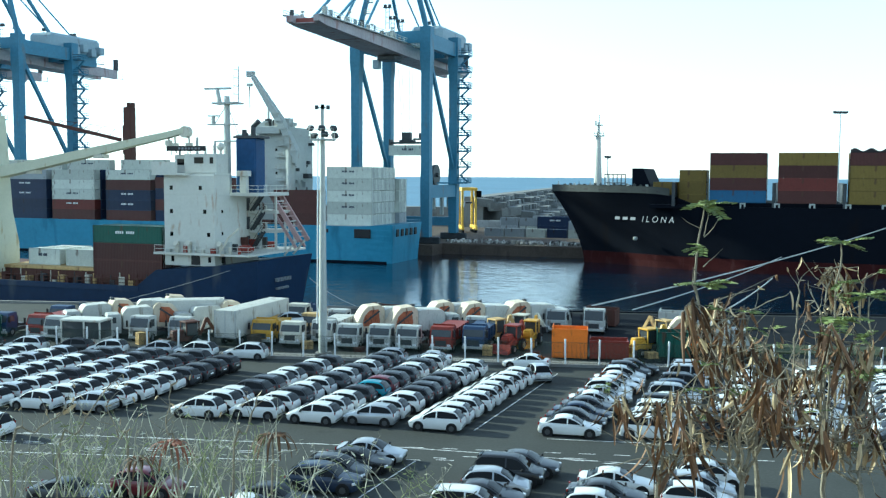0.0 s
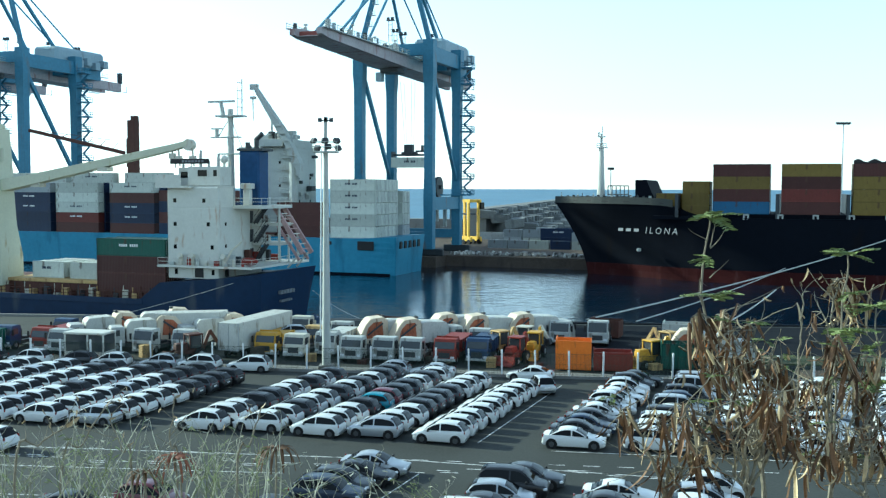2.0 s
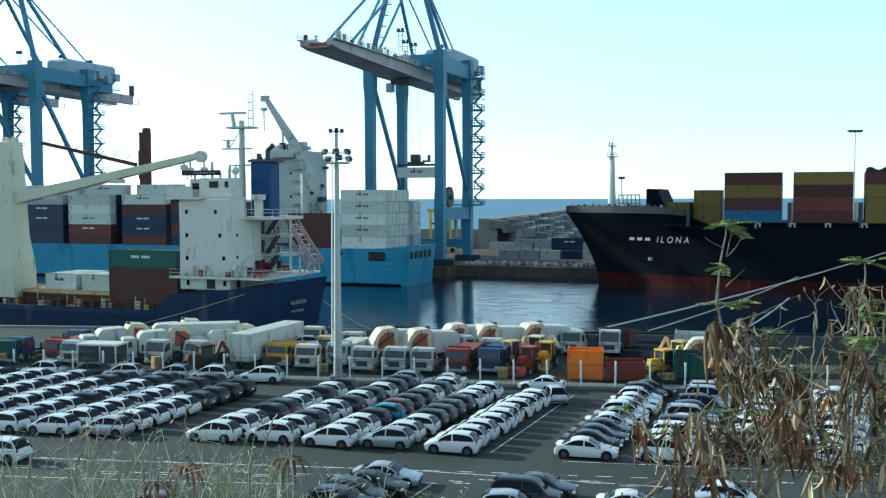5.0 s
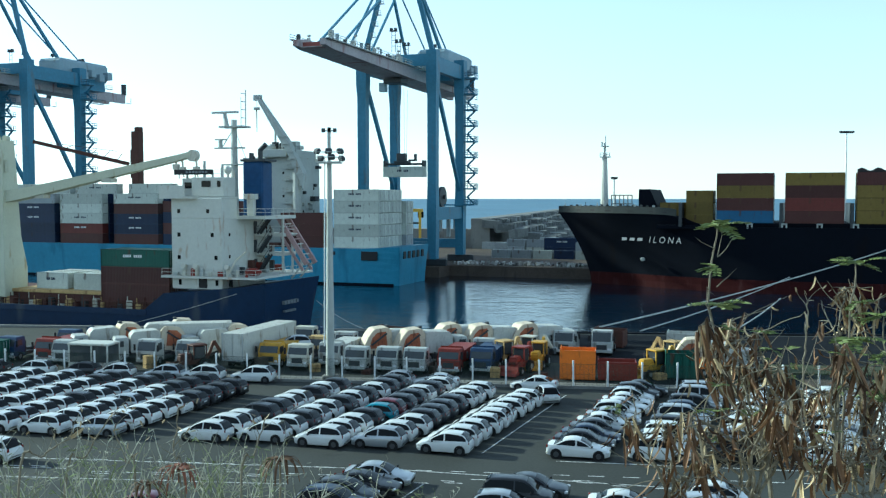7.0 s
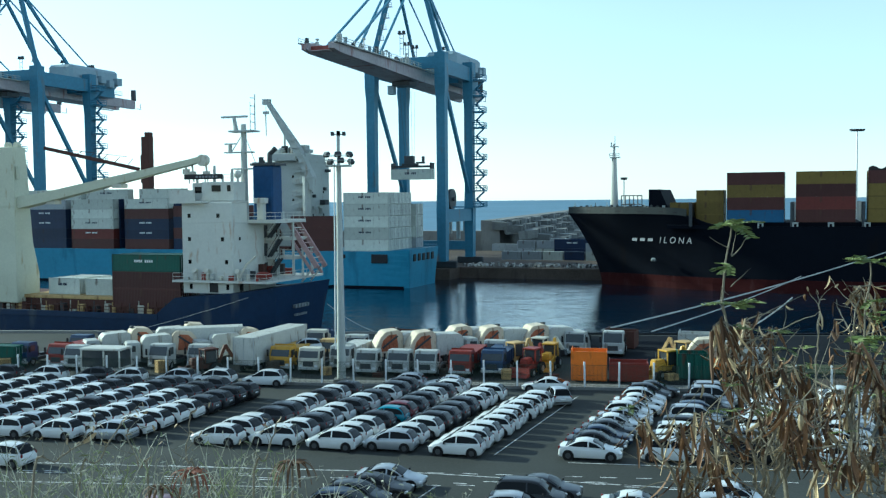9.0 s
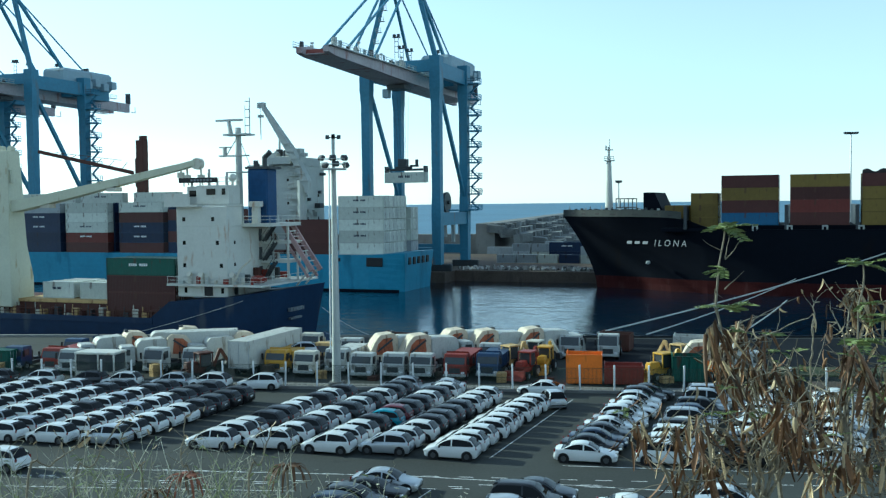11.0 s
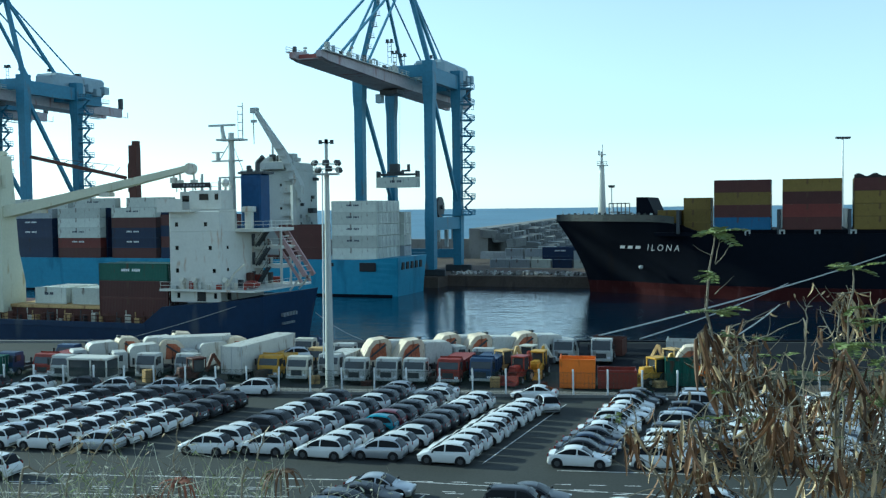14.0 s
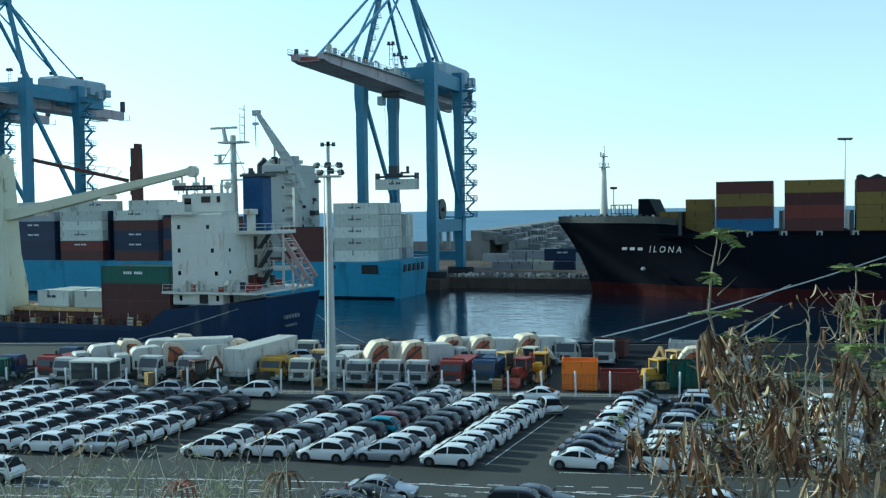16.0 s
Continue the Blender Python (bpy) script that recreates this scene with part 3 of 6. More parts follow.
    for k in range(12):
        yy = 1.0 + k * 1.2
        gear = mk((8.6, 9.0 + random.uniform(0.2, 1.6), yy, yy + random.uniform(0.4, 0.9), 7.25, 7.7 + random.uniform(0.2, 1.6)), bev=0.05)
        part("deck_locker", gear, (SHIPGREY, RUST, DARKSTEEL, RED)[k % 4], s)
    for zz in (10.25, 13.0, 15.85):
        for k in range(4):
            yy = 7.4 + k * 0.9 + random.uniform(-0.2, 0.2)
            part("deck_locker", mk((8.8, 9.8, yy + 2.4, yy + 2.4 + random.uniform(0.4, 0.9), zz, zz + random.uniform(0.6, 1.5)), bev=0.05), (SHIPGREY, DARKSTEEL, RUST)[k % 3], s)
    for yy, zz in ((2.0, 5.5), (9.0, 7.4), (9.0, 10.3), (9.0, 13.1)):
        part("door", mk((8.46, 8.56, yy, yy + 0.9, zz, zz + 1.9)), DARKSTEEL, s)
    # deck crane
    px, py = -33.2, 2.4
    bm = bmesh.new()
    loft(bm, [[(px + a * r, py + b * r, z) for a, b in ((-1, -1), (1, -1), (1, 1), (-1, 1))] for z, r in ((3.0, 2.5), (7.5, 2.5), (12.5, 1.9), (18.0, 1.7), (18.2, 1.75), (27.6, 1.35))])
    bmesh.ops.bevel(bm, geom=list(bm.edges), offset=0.12, segments=1, affect="EDGES")
    part("crane_post", bm, LIMEGREEN, s, "pale green-cream crane post")
    bm = bmesh.new()
    for dx in (-0.9, 0.9):
        tube(bm, (px + dx, py - 0.3, 27.9), (px + dx, py + 0.4, 27.9), 0.5, seg=12)
    tube(bm, (px + 2.0, py - 1.0, 22.5), (px + 2.0, py - 1.0, 24.5), 0.35, seg=8)
    part("sheave", bm, LIMEGREEN, s)
    bm = bmesh.new()
    loft(bm, [[(x, py + a * w * 0.5, z + b * h * 0.5) for a, b in ((-1, -1), (1, -1), (1, 1), (-1, 1))] for x, z, w, h in ((px - 0.8, 18.4, 2.6, 2.0), (px + 6, 19.4, 2.2, 1.6), (0, 24.4, 1.2, 0.9), (2.2, 24.9, 1.1, 0.8))])
    part("jib", bm, LIMEGREEN, s, "pale cream crane jib")
    part("jib_sheave", tube(bmesh.new(), (2.4, py - 0.5, 24.7), (2.4, py + 0.5, 24.7), 0.85, seg=14), CREAM, s)
    for xx, z1 in ((-0.6, 23.0), (0.5, 22.6), (2.9, 22.6)):
        bm = tube(bmesh.new(), (xx, py, 24.5), (xx + 0.1, py, z1), 0.16, seg=6)
        box(bm, xx - 0.4, xx + 0.5, py - 0.3, py + 0.3, z1 - 0.3, z1 + 0.5)
        tube(bm, (xx + 0.05, py, z1 - 0.3), (xx + 0.3, py, z1 - 1.0), 0.12, seg=6)
        part("hook_block", bm, CREAM, s)
    for xx, zz in ((-26.2, 19.0), (-13.5, 21.4)):
        part("jib_lug", mk((xx, xx + 1.8, py - 0.8, py + 0.8, zz - 0.55, zz + 0.1), bev=0.08), CREAM, s)
    return s


freighter()
stack(FR, -12.9, 0.5, 4.95 - 1.9, ["brown", "brown", "green"], height=2.6, logos=(2,), group="boxes on the freighter")
stack(FR, -12.9, 3.0, 4.95 - 1.9, ["brown", "brown", "green"], height=2.6, group="boxes on the freighter")
for w in (3.2, 5.7, 8.2):
    for l in (-27.4, -20.2):
        container(berth(FR, l + 3, w + 1.22, 4.25), "white", 6.06, 2.55, "boxes on the freighter", logo="dark" if w == 3.2 and l == -27.4 else None, label="white short shipping container on an ochre hatch cover")

# the light blue container ship behind it
BL = (-15.5, 243.0)


def blue_ship():
    s = thing("container_ship", berth(BL), "light blue container ship seen from its stern quarter", "ship")
    bm = bmesh.new()
    st = [(-150, 1, 0.5, 9, -5), (-138, 7, 4, 8, -2), (-120, 10, 9.5, 6.1, 0), (-4, 10, 9.8, 6.1, 0), (5, 9.8, 8.6, 6.6, 0.6)]
    loft(bm, [[(x, y + 9.5, z) for x, y, z in r] for r in hull_rings(st)])
    part("hull", bm, HULLSKY, s, "light blue painted steel hull")
    part("bottom_band", mk((-120, 4.0, -0.55, -0.2, SEA - 1, SEA + 0.5)), HULLBLACK, s)
    for k in range(5):
        part("mooring_port", mk((5.1, 5.75, 2.2 + k * 3.0, 3.7 + k * 3.0, 3.6, 5.4), bev=0.1), TRIM, s)
    part("mooring_port", mk((-4.6, -0.2, -0.62, -0.3, 3.2, 5.4), bev=0.12), TRIM, s)
    part("mooring_port", mk((-14.0, -11.6, -0.62, -0.3, 4.4, 5.3), bev=0.12), TRIM, s)
    d = part("deckhouse", mk((-35, -25.2, 5.0, 18.0, 6.0, 29.0), (-34, -27, 3.0, 19.5, 29.0, 31.0), bev=0.12), SHIPGREY, s, "pale grey deckhouse")
    windows(d, -25.2, "aft", (8.5, 14.5), 0.55, (15, 21))
    windows(d, 5.0, "front", (-33, -29), 0.55, (19, 25))
    bm = bmesh.new()
    for zz in (14, 17, 20, 23, 26):
        box(bm, -28.5, -25, 3.6, 5.2, zz, zz + 0.2)
        railing(bm, [(-28.4, 3.7), (-25.1, 3.7)], zz + 0.2, step=1.0, r=0.05)
    part("side_decks", bm, SHIPGREY, s)
    bm = bmesh.new()
    loft(bm, [[(x, 3.4 + a * w, z + b * h) for a, b in ((-1, -1), (1, -1), (1, 1), (-1, 1))] for x, z, w, h in ((-21.8, 22.6, 1.1, 2.0), (-26.2, 31.2, 1.1, 1.7), (-35.0, 44.0, 0.6, 0.8))])
    tube(bm, (-24.6, 4.4, 7.0), (-24.6, 4.4, 25.0), 1.2, seg=10)
    tube(bm, (-23.6, 4.6, 21.5), (-23.6, 4.6, 22.8), 1.0, seg=10)
    box(bm, -28.5, -24.0, 5.2, 8.6, 23.4, 23.8)
    box(bm, -36.4, -34.4, 2.8, 4.0, 43.6, 45.0)
    tube(bm, (-35.7, 3.4, 44.0), (-35.7, 3.4, 41.6), 0.06, seg=5)
    box(bm, -36.4, -35.0, 3.0, 3.8, 41.2, 41.9)
    tube(bm, (-35.8, 3.4, 41.2), (-35.7, 3.4, 35.6), 0.2, 0.12, seg=5)
    for k in range(6):
        zz = 24.5 + k * 1.9
        xx = -22.8 - (zz - 22.6) * 0.52
        box(bm, xx, xx + 2.4, 1.9, 2.5, zz, zz + 0.25)
    part("provision_crane", bm, SHIPGREY, s, "grey slewing provision crane")
    bm = bmesh.new()
    tube(bm, (-33.5, 9, 31), (-33.5, 9, 37.5), 0.3, seg=6)
    for k in range(5):
        xx = -33.5 + k * 1.5
        tube(bm, (xx, 8, 31), (xx, 8, 32 + (k * 7 % 3) * 0.8), 0.1, seg=5)
    box(bm, -34.0, -30.5, 7, 11, 31.0, 32.6)
    box(bm, -41.0, -25.0, 5.0, 18.0, 28.6, 29.0)
    part("wheelhouse_gear", bm, SHIPGREY, s)
    gr = random.Random(2)
    for k in range(26):
        xx, zz = -34.5 + gr.random() * 9, 29.0 + 2.0 * (k % 2)
        part("deck_fitting", mk((xx, xx + gr.uniform(0.3, 1.4), 3.6 + gr.random() * 3, 6.8 + gr.random(), zz, zz + gr.uniform(0.5, 2.2)), bev=0.06), (SHIPGREY, DARKSTEEL, SHIPGREY)[k % 3], s)
    for k in range(14):
        yy, zz = 5.4 + gr.random() * 11, 8 + gr.random() * 19
        part("deck_fitting", mk((-25.2, -25.2 + gr.uniform(0.4, 1.6), yy, yy + gr.uniform(0.5, 2.4), zz, zz + gr.uniform(0.2, 1.3)), bev=0.05), (SHIPGREY, DARKSTEEL)[k % 2], s)
    # brown deck post forward
    part("deck_post", mk((-78.4, -76.0, 8, 10.5, 6, 37.0), (-79.0, -77.8, 8.3, 10, 24, 32), (-77.4, -75.9, 8.2, 10.2, 36.9, 38.2), bev=0.15), RUST, s)
    bm = bmesh.new()
    beam(bm, (-113, 9, 34.8), (-80, 9, 28.0), 0.7, 1.0)
    beam(bm, (-107, 9, 34.4), (-84, 9, 31.6), 0.15, 0.15)
    for k in range(6):
        beam(bm, (-106 + 4.4 * k, 9, 33.6 - 0.92 * k), (-104 + 4.4 * k, 9, 34.0 - 0.6 * k), 0.14)
    part("deck_boom", bm, RUST, s)
    part("hatch_coaming", mk((-46, -28, 0.4, 19.2, 6.05, 7.0)), RUST, s)
    return s


blue_ship()
for w in range(6):
    cols = ["white"] * 5
    stack(BL, -12.2, w * 2.45, 6.1, cols, logos=(1, 2, 3, 4) if w == 0 else (), group="white stack at the stern")
for w in range(2):
    stack(BL, -11.0, 14.85 + w * 2.45, 6.1, ["grey", "white", "white", "white"], group="white stack at the stern")
for w in range(2):
    stack(BL, -27.0, w * 2.45 - 0.2, 6.1, ["brown", "brown", "brown"], group="oxide boxes abaft the deckhouse")
bays = [
    (-78.2, ["brown", "navy", "navy", "brown", "white"], (1, 2, 4)),
    (-96.2, ["brown", "red", "white", "white", "white"], (1, 2)),
    (-112.3, ["navy", "navy", "navy", "navy", "grey"], (2, 3)),
    (-128.0, ["brown", "navy", "blue", "brown", "grey"], ()),
]
for l, cols, lg in bays:
    stack(BL, l, 0.0, 6.1, cols, 14.2, 2.72, doors=False, logos=lg, group="boxes amidships")
    stack(BL, l + 0.4, 2.46, 6.1, ["navy"] * 5, 14.2, 2.72, doors=False, group="boxes amidships")
    stack(BL, l + 1.2, 4.92, 6.1, ["navy"] * 5 + ["white"], 14.2, 2.72, doors=False, logos=(5,) if l == -96.2 else (), group="boxes amidships")
for l in (-62.5, -47.5):
    stack(BL, l, 0.0, 6.1, ["navy", "brown", "navy", "brown"], group="boxes amidships")

# the black container ship at the far quay
IL = (37.7, 250.0)


def black_ship():
    s = thing("container_ship", berth(IL), "black container ship with a red waterline and stacked boxes", "ship")
    bm = bmesh.new()
    st = [(0, 0.5, 0.2, 15.0, -8.5), (4, 4.4, 0.9, 15.0, -7.0), (10, 9.6, 3.2, 15.0, -5), (18, 13.5, 7.5, 14.9, -2), (23, 14.8, 10, 14.4, -0.6), (28, 15.6, 12, 12.5, 0), (40, 16, 15, 12.0, 0), (60, 16, 16, 12.0, 0), (90, 16, 16, 12.0, 0), (200, 16, 16, 12.0, 0)]
    st = refine(st)
    loft(bm, hull_rings(st, 1.55))
    part("hull", bm, HULLBLACK, s, "black painted steel hull", smooth=True)
    bm = bmesh.new()
    low = []
    for x, bd, bw, zd, fwd in st:
        zt = SEA + 3.0
        ring = []
        for k in (-1, 1):
            col = [(x + fwd * max(0, (z - SEA) / (zd - SEA)) ** 1.55, k * (bw + 0.08 + (bd - bw) * max(0, (z - SEA) / (zd - SEA)) ** 1.6), z) for z in np.linspace(zt, SEA - 1.5, 4)]
            ring += col if k < 0 else list(reversed(col))
        low.append(ring)
    loft(bm, low)
    part("boot_topping", bm, BOOTTOP, s, "dull red bottom paint")
    pts = [(x + fwd, -bd + 0.1, zd) for x, bd, bw, zd, fwd in st if x < 23.5]
    for sy in (1, -1):
        bm = bmesh.new()
        loft(bm, [[(x, sy * (y + dy), z + dz) for dy, dz in ((-0.12, -0.1), (0.06, -0.1), (0.0, 1.55), (-0.2, 1.55))] for x, y, z in pts])
        part("bulwark", bm, BULWARK, s, "dark grey forecastle bulwark")
    for a, b in list(zip(pts, pts[1:]))[2:16:2]:
        part("fairlead", beam(bmesh.new(), (a[0], a[1] - 0.09, a[2] + 0.75), (a[0] + (b[0] - a[0]) * 0.6, a[1] + (b[1] - a[1]) * 0.6 - 0.09, b[2] + 0.75), 0.12, 0.7), TRIM, s)
    fr = random.Random(8)
    for k in range(16):
        x = -6.5 + k * 1.55 + fr.uniform(-0.4, 0.4)
        y = float(np.interp(x, [p[0] for p in pts], [p[1] for p in pts])) + 0.3
        z = float(np.interp(x, [p[0] for p in pts], [p[2] for p in pts]))
        post = tube(bmesh.new(), (x, y, z), (x, y, z + 1.7 + fr.uniform(0.0, 0.9)), 0.09, seg=6)
        box(post, x - 0.3, x + 0.3, y - 0.25, y + 0.15, z + 1.5, z + 1.75 + fr.uniform(0, 0.3))
        part("roller_fairlead", post, (SHIPGREY, DARKSTEEL, BULWARK)[k % 3], s)
    part("hawse_pipe", mk((13.6, 14.6, -10.2, -9.2, 3.6, 4.4), bev=0.2), SHIPGREY, s)
    part("anchor", mk((1.5, 2.6, -3.2, -2.4, 9.2, 10.6), (0.9, 3.2, -3.0, -2.6, 9.0, 9.5), bev=0.15), SHIPGREY, s)
    for k in range(13):
        x = -4 + k * 1.5
        y = random.uniform(-3, 3)
        part("windlass", mk((x, x + random.uniform(0.6, 1.4), y, y + 1.2, 14.0, 14.3 + random.uniform(0.9, 2.6)), bev=0.08), (BULWARK, SHIPGREY, DARKSTEEL)[k % 3], s)
    bm = bmesh.new()
    tube(bm, (3.0, 0, 14.3), (3.0, 0, 28.6), 1.1, 0.6, seg=12)
    box(bm, 2.0, 4.4, -0.9, 0.9, 28.6, 28.85)
    box(bm, 2.2, 4.0, -0.8, 0.8, 31.3, 31.5)
    tube(bm, (3.0, 0, 28.6), (3.0, 0, 32.2), 0.3, seg=8)
    tube(bm, (3.2, 0, 32), (3.2, 0, 34.0), 0.09, seg=5)
    railing(bm, [(2.0, -0.9), (4.4, -0.9)], 28.8, 0.9, 0.8, 0.06)
    tube(bm, (2.3, 0, 31.5), (2.3, 0, 32.5), 0.2, seg=6)
    part("foremast", bm, SHIPWHITE, s, "white tapered foremast with a platform")
    bm = bmesh.new()
    railing(bm, [(5.5, -4), (11, -7)], 15.0, 4.2, 1.2, 0.12)
    part("cable_frame", bm, DARKSTEEL, s)
    bm = bmesh.new()
    profile_y(bm, [(13.0, 12.5), (19.0, 12.5), (17.0, 17.4), (15.6, 20.6), (13.0, 20.6)], -9.5, 9.5)
    part("wave_breaker", bm, HULLBLACK, s, "dark steel breakwater on the foredeck")
    for k in range(12):
        x = 30.6 + k * 14.6 if k else 23.4
        part("lashing_bridge", mk((x - 0.35, x + 0.35, -15.9, 15.9, 12.0, 17.4)), DARKSTEEL, s)
    for k in range(9):
        x = 38.0 + k * 7.3
        part("pedestal", mk((x, x + 0.35, -15.95, -15.6, 11.7, 12.9), (x + 0.9, x + 1.25, -15.95, -15.6, 11.7, 12.9), (x, x + 1.25, -15.95, -15.6, 12.6, 12.95)), SHIPGREY, s)
    part("hatch_deck", mk((18, 199, -15.2, 15.2, 11.5, 12.3), (32, 199, -15.5, 15.5, 12.3, 12.92)), HULLBLACK, s)
    return s


ship = black_ship()
for l, w, cols, ln in (
        (18.2, -11.0, ["yellow", "yellow"], 6.06), (24.4, -13.2, ["yellow", "yellow", "yellow"], 6.06),
        (31.4, -16.0, ["blue", "brown", "yellow", "brown"], 12.19), (46.0, -16.0, ["brown", "red", "brown", "yellow"], 12.19),
        (60.6, -16.0, ["yellow", "yellow", "yellow", "brown"], 12.19), (75.2, -16.0, ["brown", "yellow", "red", "brown"], 12.19)):
    base = 12.95 if ln > 10 else 11.9
    for k in range(3):
        cc = cols if k == 0 else cols[::-1]
        stack(IL, l, w + k * 2.46, base, cc, ln, 2.78, group="boxes on the black ship", doors=(k == 0))

def hump_cover(l):
    bm = bmesh.new()
    ring_ = []
    for k in range(25):
        x = k / 24 * 12.0
        ring_.append([(x, y, 0.15 + (0.55 + 0.35 * math.sin(x * 1.9)) * f) for y, f in ((-1.2, 0.0), (-0.9, 0.8), (0, 1.0), (0.9, 0.8), (1.2, 0.0))] + [(x, 1.2, 0.0), (x, -1.2, 0.0)])
    loft(bm, ring_)
    single("cargo_cover", bm, DARKTARP, berth(IL, l, -14.7, 12.95 + 4 * 2.78), "dark lumpy tarpaulin over open-topped cargo", "tarpaulin", smooth=True)


DARKTARP = material("dark tarpaulin", (0.02, 0.017, 0.018), 0.7, vary=0.2, scale=1.0)
hump_cover(60.7)


# ---- quay cranes ----
def quay_crane(origin, k=1.0):
    """origin: middle of the waterside rail. x along the rail, y towards land."""
    c = thing("quay_crane", berth(origin) @ Matrix.Scale(k, 4), "tall blue gantry crane with a raised lattice apex", "crane")
    S, G, ZT = 10.4, 22.9, 50.0
    for sx in (-1, 1):
        for y in (0, G):
            bm = bmesh.new()
            loft(bm, [[(sx * S + a * w, y + b * w, z) for a, b in ((-1, -1), (1, -1), (1, 1), (-1, 1))] for z, w in ((1.8, 1.2), (16, 1.35), (22, 1.2), (46, 1.25), (ZT, 1.5), (58.6, 1.5))])
            part("leg", bm, CRANEBLUE, c, "blue box-section leg")
            part("bogie", mk((sx * S - 4, sx * S + 4, y - 0.6, y + 0.6, 0.0, 1.9), bev=0.2), DARKSTEEL, c)
        bm = bmesh.new()
        beam(bm, (sx * S, 1, 52), (sx * S, G - 0.6, 20.5), 0.9, 1.1)
        part("side_brace", bm, CRANEBLUE, c)
        part("portal_beam", mk((sx * S - 1.0, sx * S + 1.0, 1, G - 1, 12.5, 16.0)), CRANEBLUE, c)
        part("side_girder", mk((sx * S - 0.9, sx * S + 0.9, 1.4, G - 1.4, 53.0, 57.0)), CRANEBLUE, c)
    for y in (0, G):
        part("sill_beam", mk((-S, S, y - 0.9, y + 0.9, 4.0, 6.5)), CRANEBLUE, c)
        part("portal_tie", mk((-S, S, y - 0.8, y + 0.8, 54.4, 57.6)), CRANEBLUE, c)
    # boom: twin girders with a walkway
    for sx in (-1, 1):
        bm = bmesh.new()
        loft(bm, [[(sx * 3.4 + a * 0.7, y, z) for a, z in ((-1, z0), (1, z0), (1, z1), (-1, z1))] for y, z0, z1 in ((-52, 53.0, 54.4), (-48.5, 52.5, 54.9), (0, 51.2, 54.3), (54, 50.4, 53.4))])
        part("boom_girder", bm, BOOMGREY, c, "weathered grey-red boom girder")
        bm = bmesh.new()
        railing(bm, [(sx * 4.9, -52), (sx * 4.9, 46)], 54.6, 1.1, 3.0, 0.07)
        box(bm, sx * 4.1 if sx > 0 else -5.0, 5.0 if sx > 0 else -4.1, -52, 46, 54.35, 54.6)
        part("walkway", bm, SHIPGREY, c)
    for k in range(15):
        y = -50 + k * 6.8
        zb = 52.6 if y < -30 else 51.9
        part("boom_tie", mk((-2.7, 2.7, y, y + 0.9, zb, zb + 1.4)), CRANERED, c)
    bm = bmesh.new()
    loft(bm, [[(a, y, z) for a, z in ((-2.68, z0), (2.68, z0), (2.68, z0 + 0.15), (-2.68, z0 + 0.15))] for y, z0 in ((-51, 52.75), (-48, 52.4), (0, 51.15), (46, 50.55))])
    part("boom_floor", bm, BOOMGREY, c, "weathered grey underside plating")
    bm = bmesh.new()
    for k in range(14):
        y, sx = -50 + k * 6.6, (-1) ** k
        hgt = 1.2 + (k * 5 % 4) * 0.5
        bm = tube(bmesh.new(), (sx * 4.5, y, 54.4), (sx * 4.5, y, 54.8 + hgt), 0.14, seg=5)
        box(bm, sx * 4.5 - 0.35, sx * 4.5 + 0.35, y - 0.3, y + 0.3, 54.7 + hgt, 55.1 + hgt)
        if k % 3 == 0:
            box(bm, sx * 4.5 - 0.5, sx * 4.5 + 0.5, y - 0.5, y + 0.5, 54.5, 56.4)
        part("lamp_post", bm, SHIPGREY, c)
    for y, sx in ((-10, 1), (8, -1), (14, -1), (20, 1), (33, 1)):
        bm = bmesh.new()
        for d in (-0.5, 0.5):
            tube(bm, (sx * 3 + d, y, 57), (sx * 3 + d, y, 63), 0.09, seg=4)
        box(bm, sx * 3 - 1.0, sx * 3 + 1.0, y - 0.6, y + 0.6, 62.4, 62.6)
        box(bm, sx * 3 - 0.9, sx * 3 - 0.3, y - 0.4, y + 0.4, 62.6, 63.3)
        box(bm, sx * 3 + 0.3, sx * 3 + 0.9, y - 0.4, y + 0.4, 62.6, 63.3)
        for zz in (58.5, 60.0, 61.3):
            box(bm, sx * 3 - 0.5, sx * 3 + 0.5, y - 0.06, y + 0.06, zz, zz + 0.12)
        part("floodlight_tower", bm, DARKSTEEL, c)
    # apex frame and stays
    ap = 82.0
    for sx in (-1, 1):
        part("apex_leg", beam(bmesh.new(), (sx * S, 0.5, 57), (sx * 3.5, 1.0, ap), 1.0, 1.2), CRANEBLUE, c)
        part("apex_backleg", beam(bmesh.new(), (sx * 6.0, G, 57), (sx * 3.5, 1.2, ap), 0.7, 0.9), CRANEBLUE, c)
    part("apex_beam", mk((-4.4, 4.4, 0.1, 1.9, ap - 0.8, ap + 0.9), (-2, 2, -0.6, 2.6, ap + 0.9, ap + 2.6)), CRANEBLUE, c)
    for sx in (-1, 1):
        for a_, b_, w_ in (((sx * 3.4, -42, 54.5), (sx * 3.3, 0.6, ap), 0.44), ((sx * 3.4, -26, 54.3), (sx * 3.3, 0.6, ap - 0.6), 0.44), ((sx * 3.4, 44, 54), (sx * 3.3, 1.2, ap), 0.32)):
            part("stay", beam(bmesh.new(), a_, b_, w_, w_ * 1.15), CRANEBLUE, c)
    bm = bmesh.new()
    for k in range(7):
        f = 0.12 + k * 0.12
        p = Vector((-S, 0.5, 57)).lerp(Vector((-3.5, 1, ap)), f)
        box(bm, p.x + 0.5, p.x + 2.0, p.y - 0.5, p.y + 0.5, p.z, p.z + 0.12)
        railing(bm, [(p.x + 0.5, p.y - 0.5), (p.x + 2, p.y - 0.5)], p.z, 1.2, 0.7, 0.06)
    part("apex_ladder", bm, SHIPGREY, c)
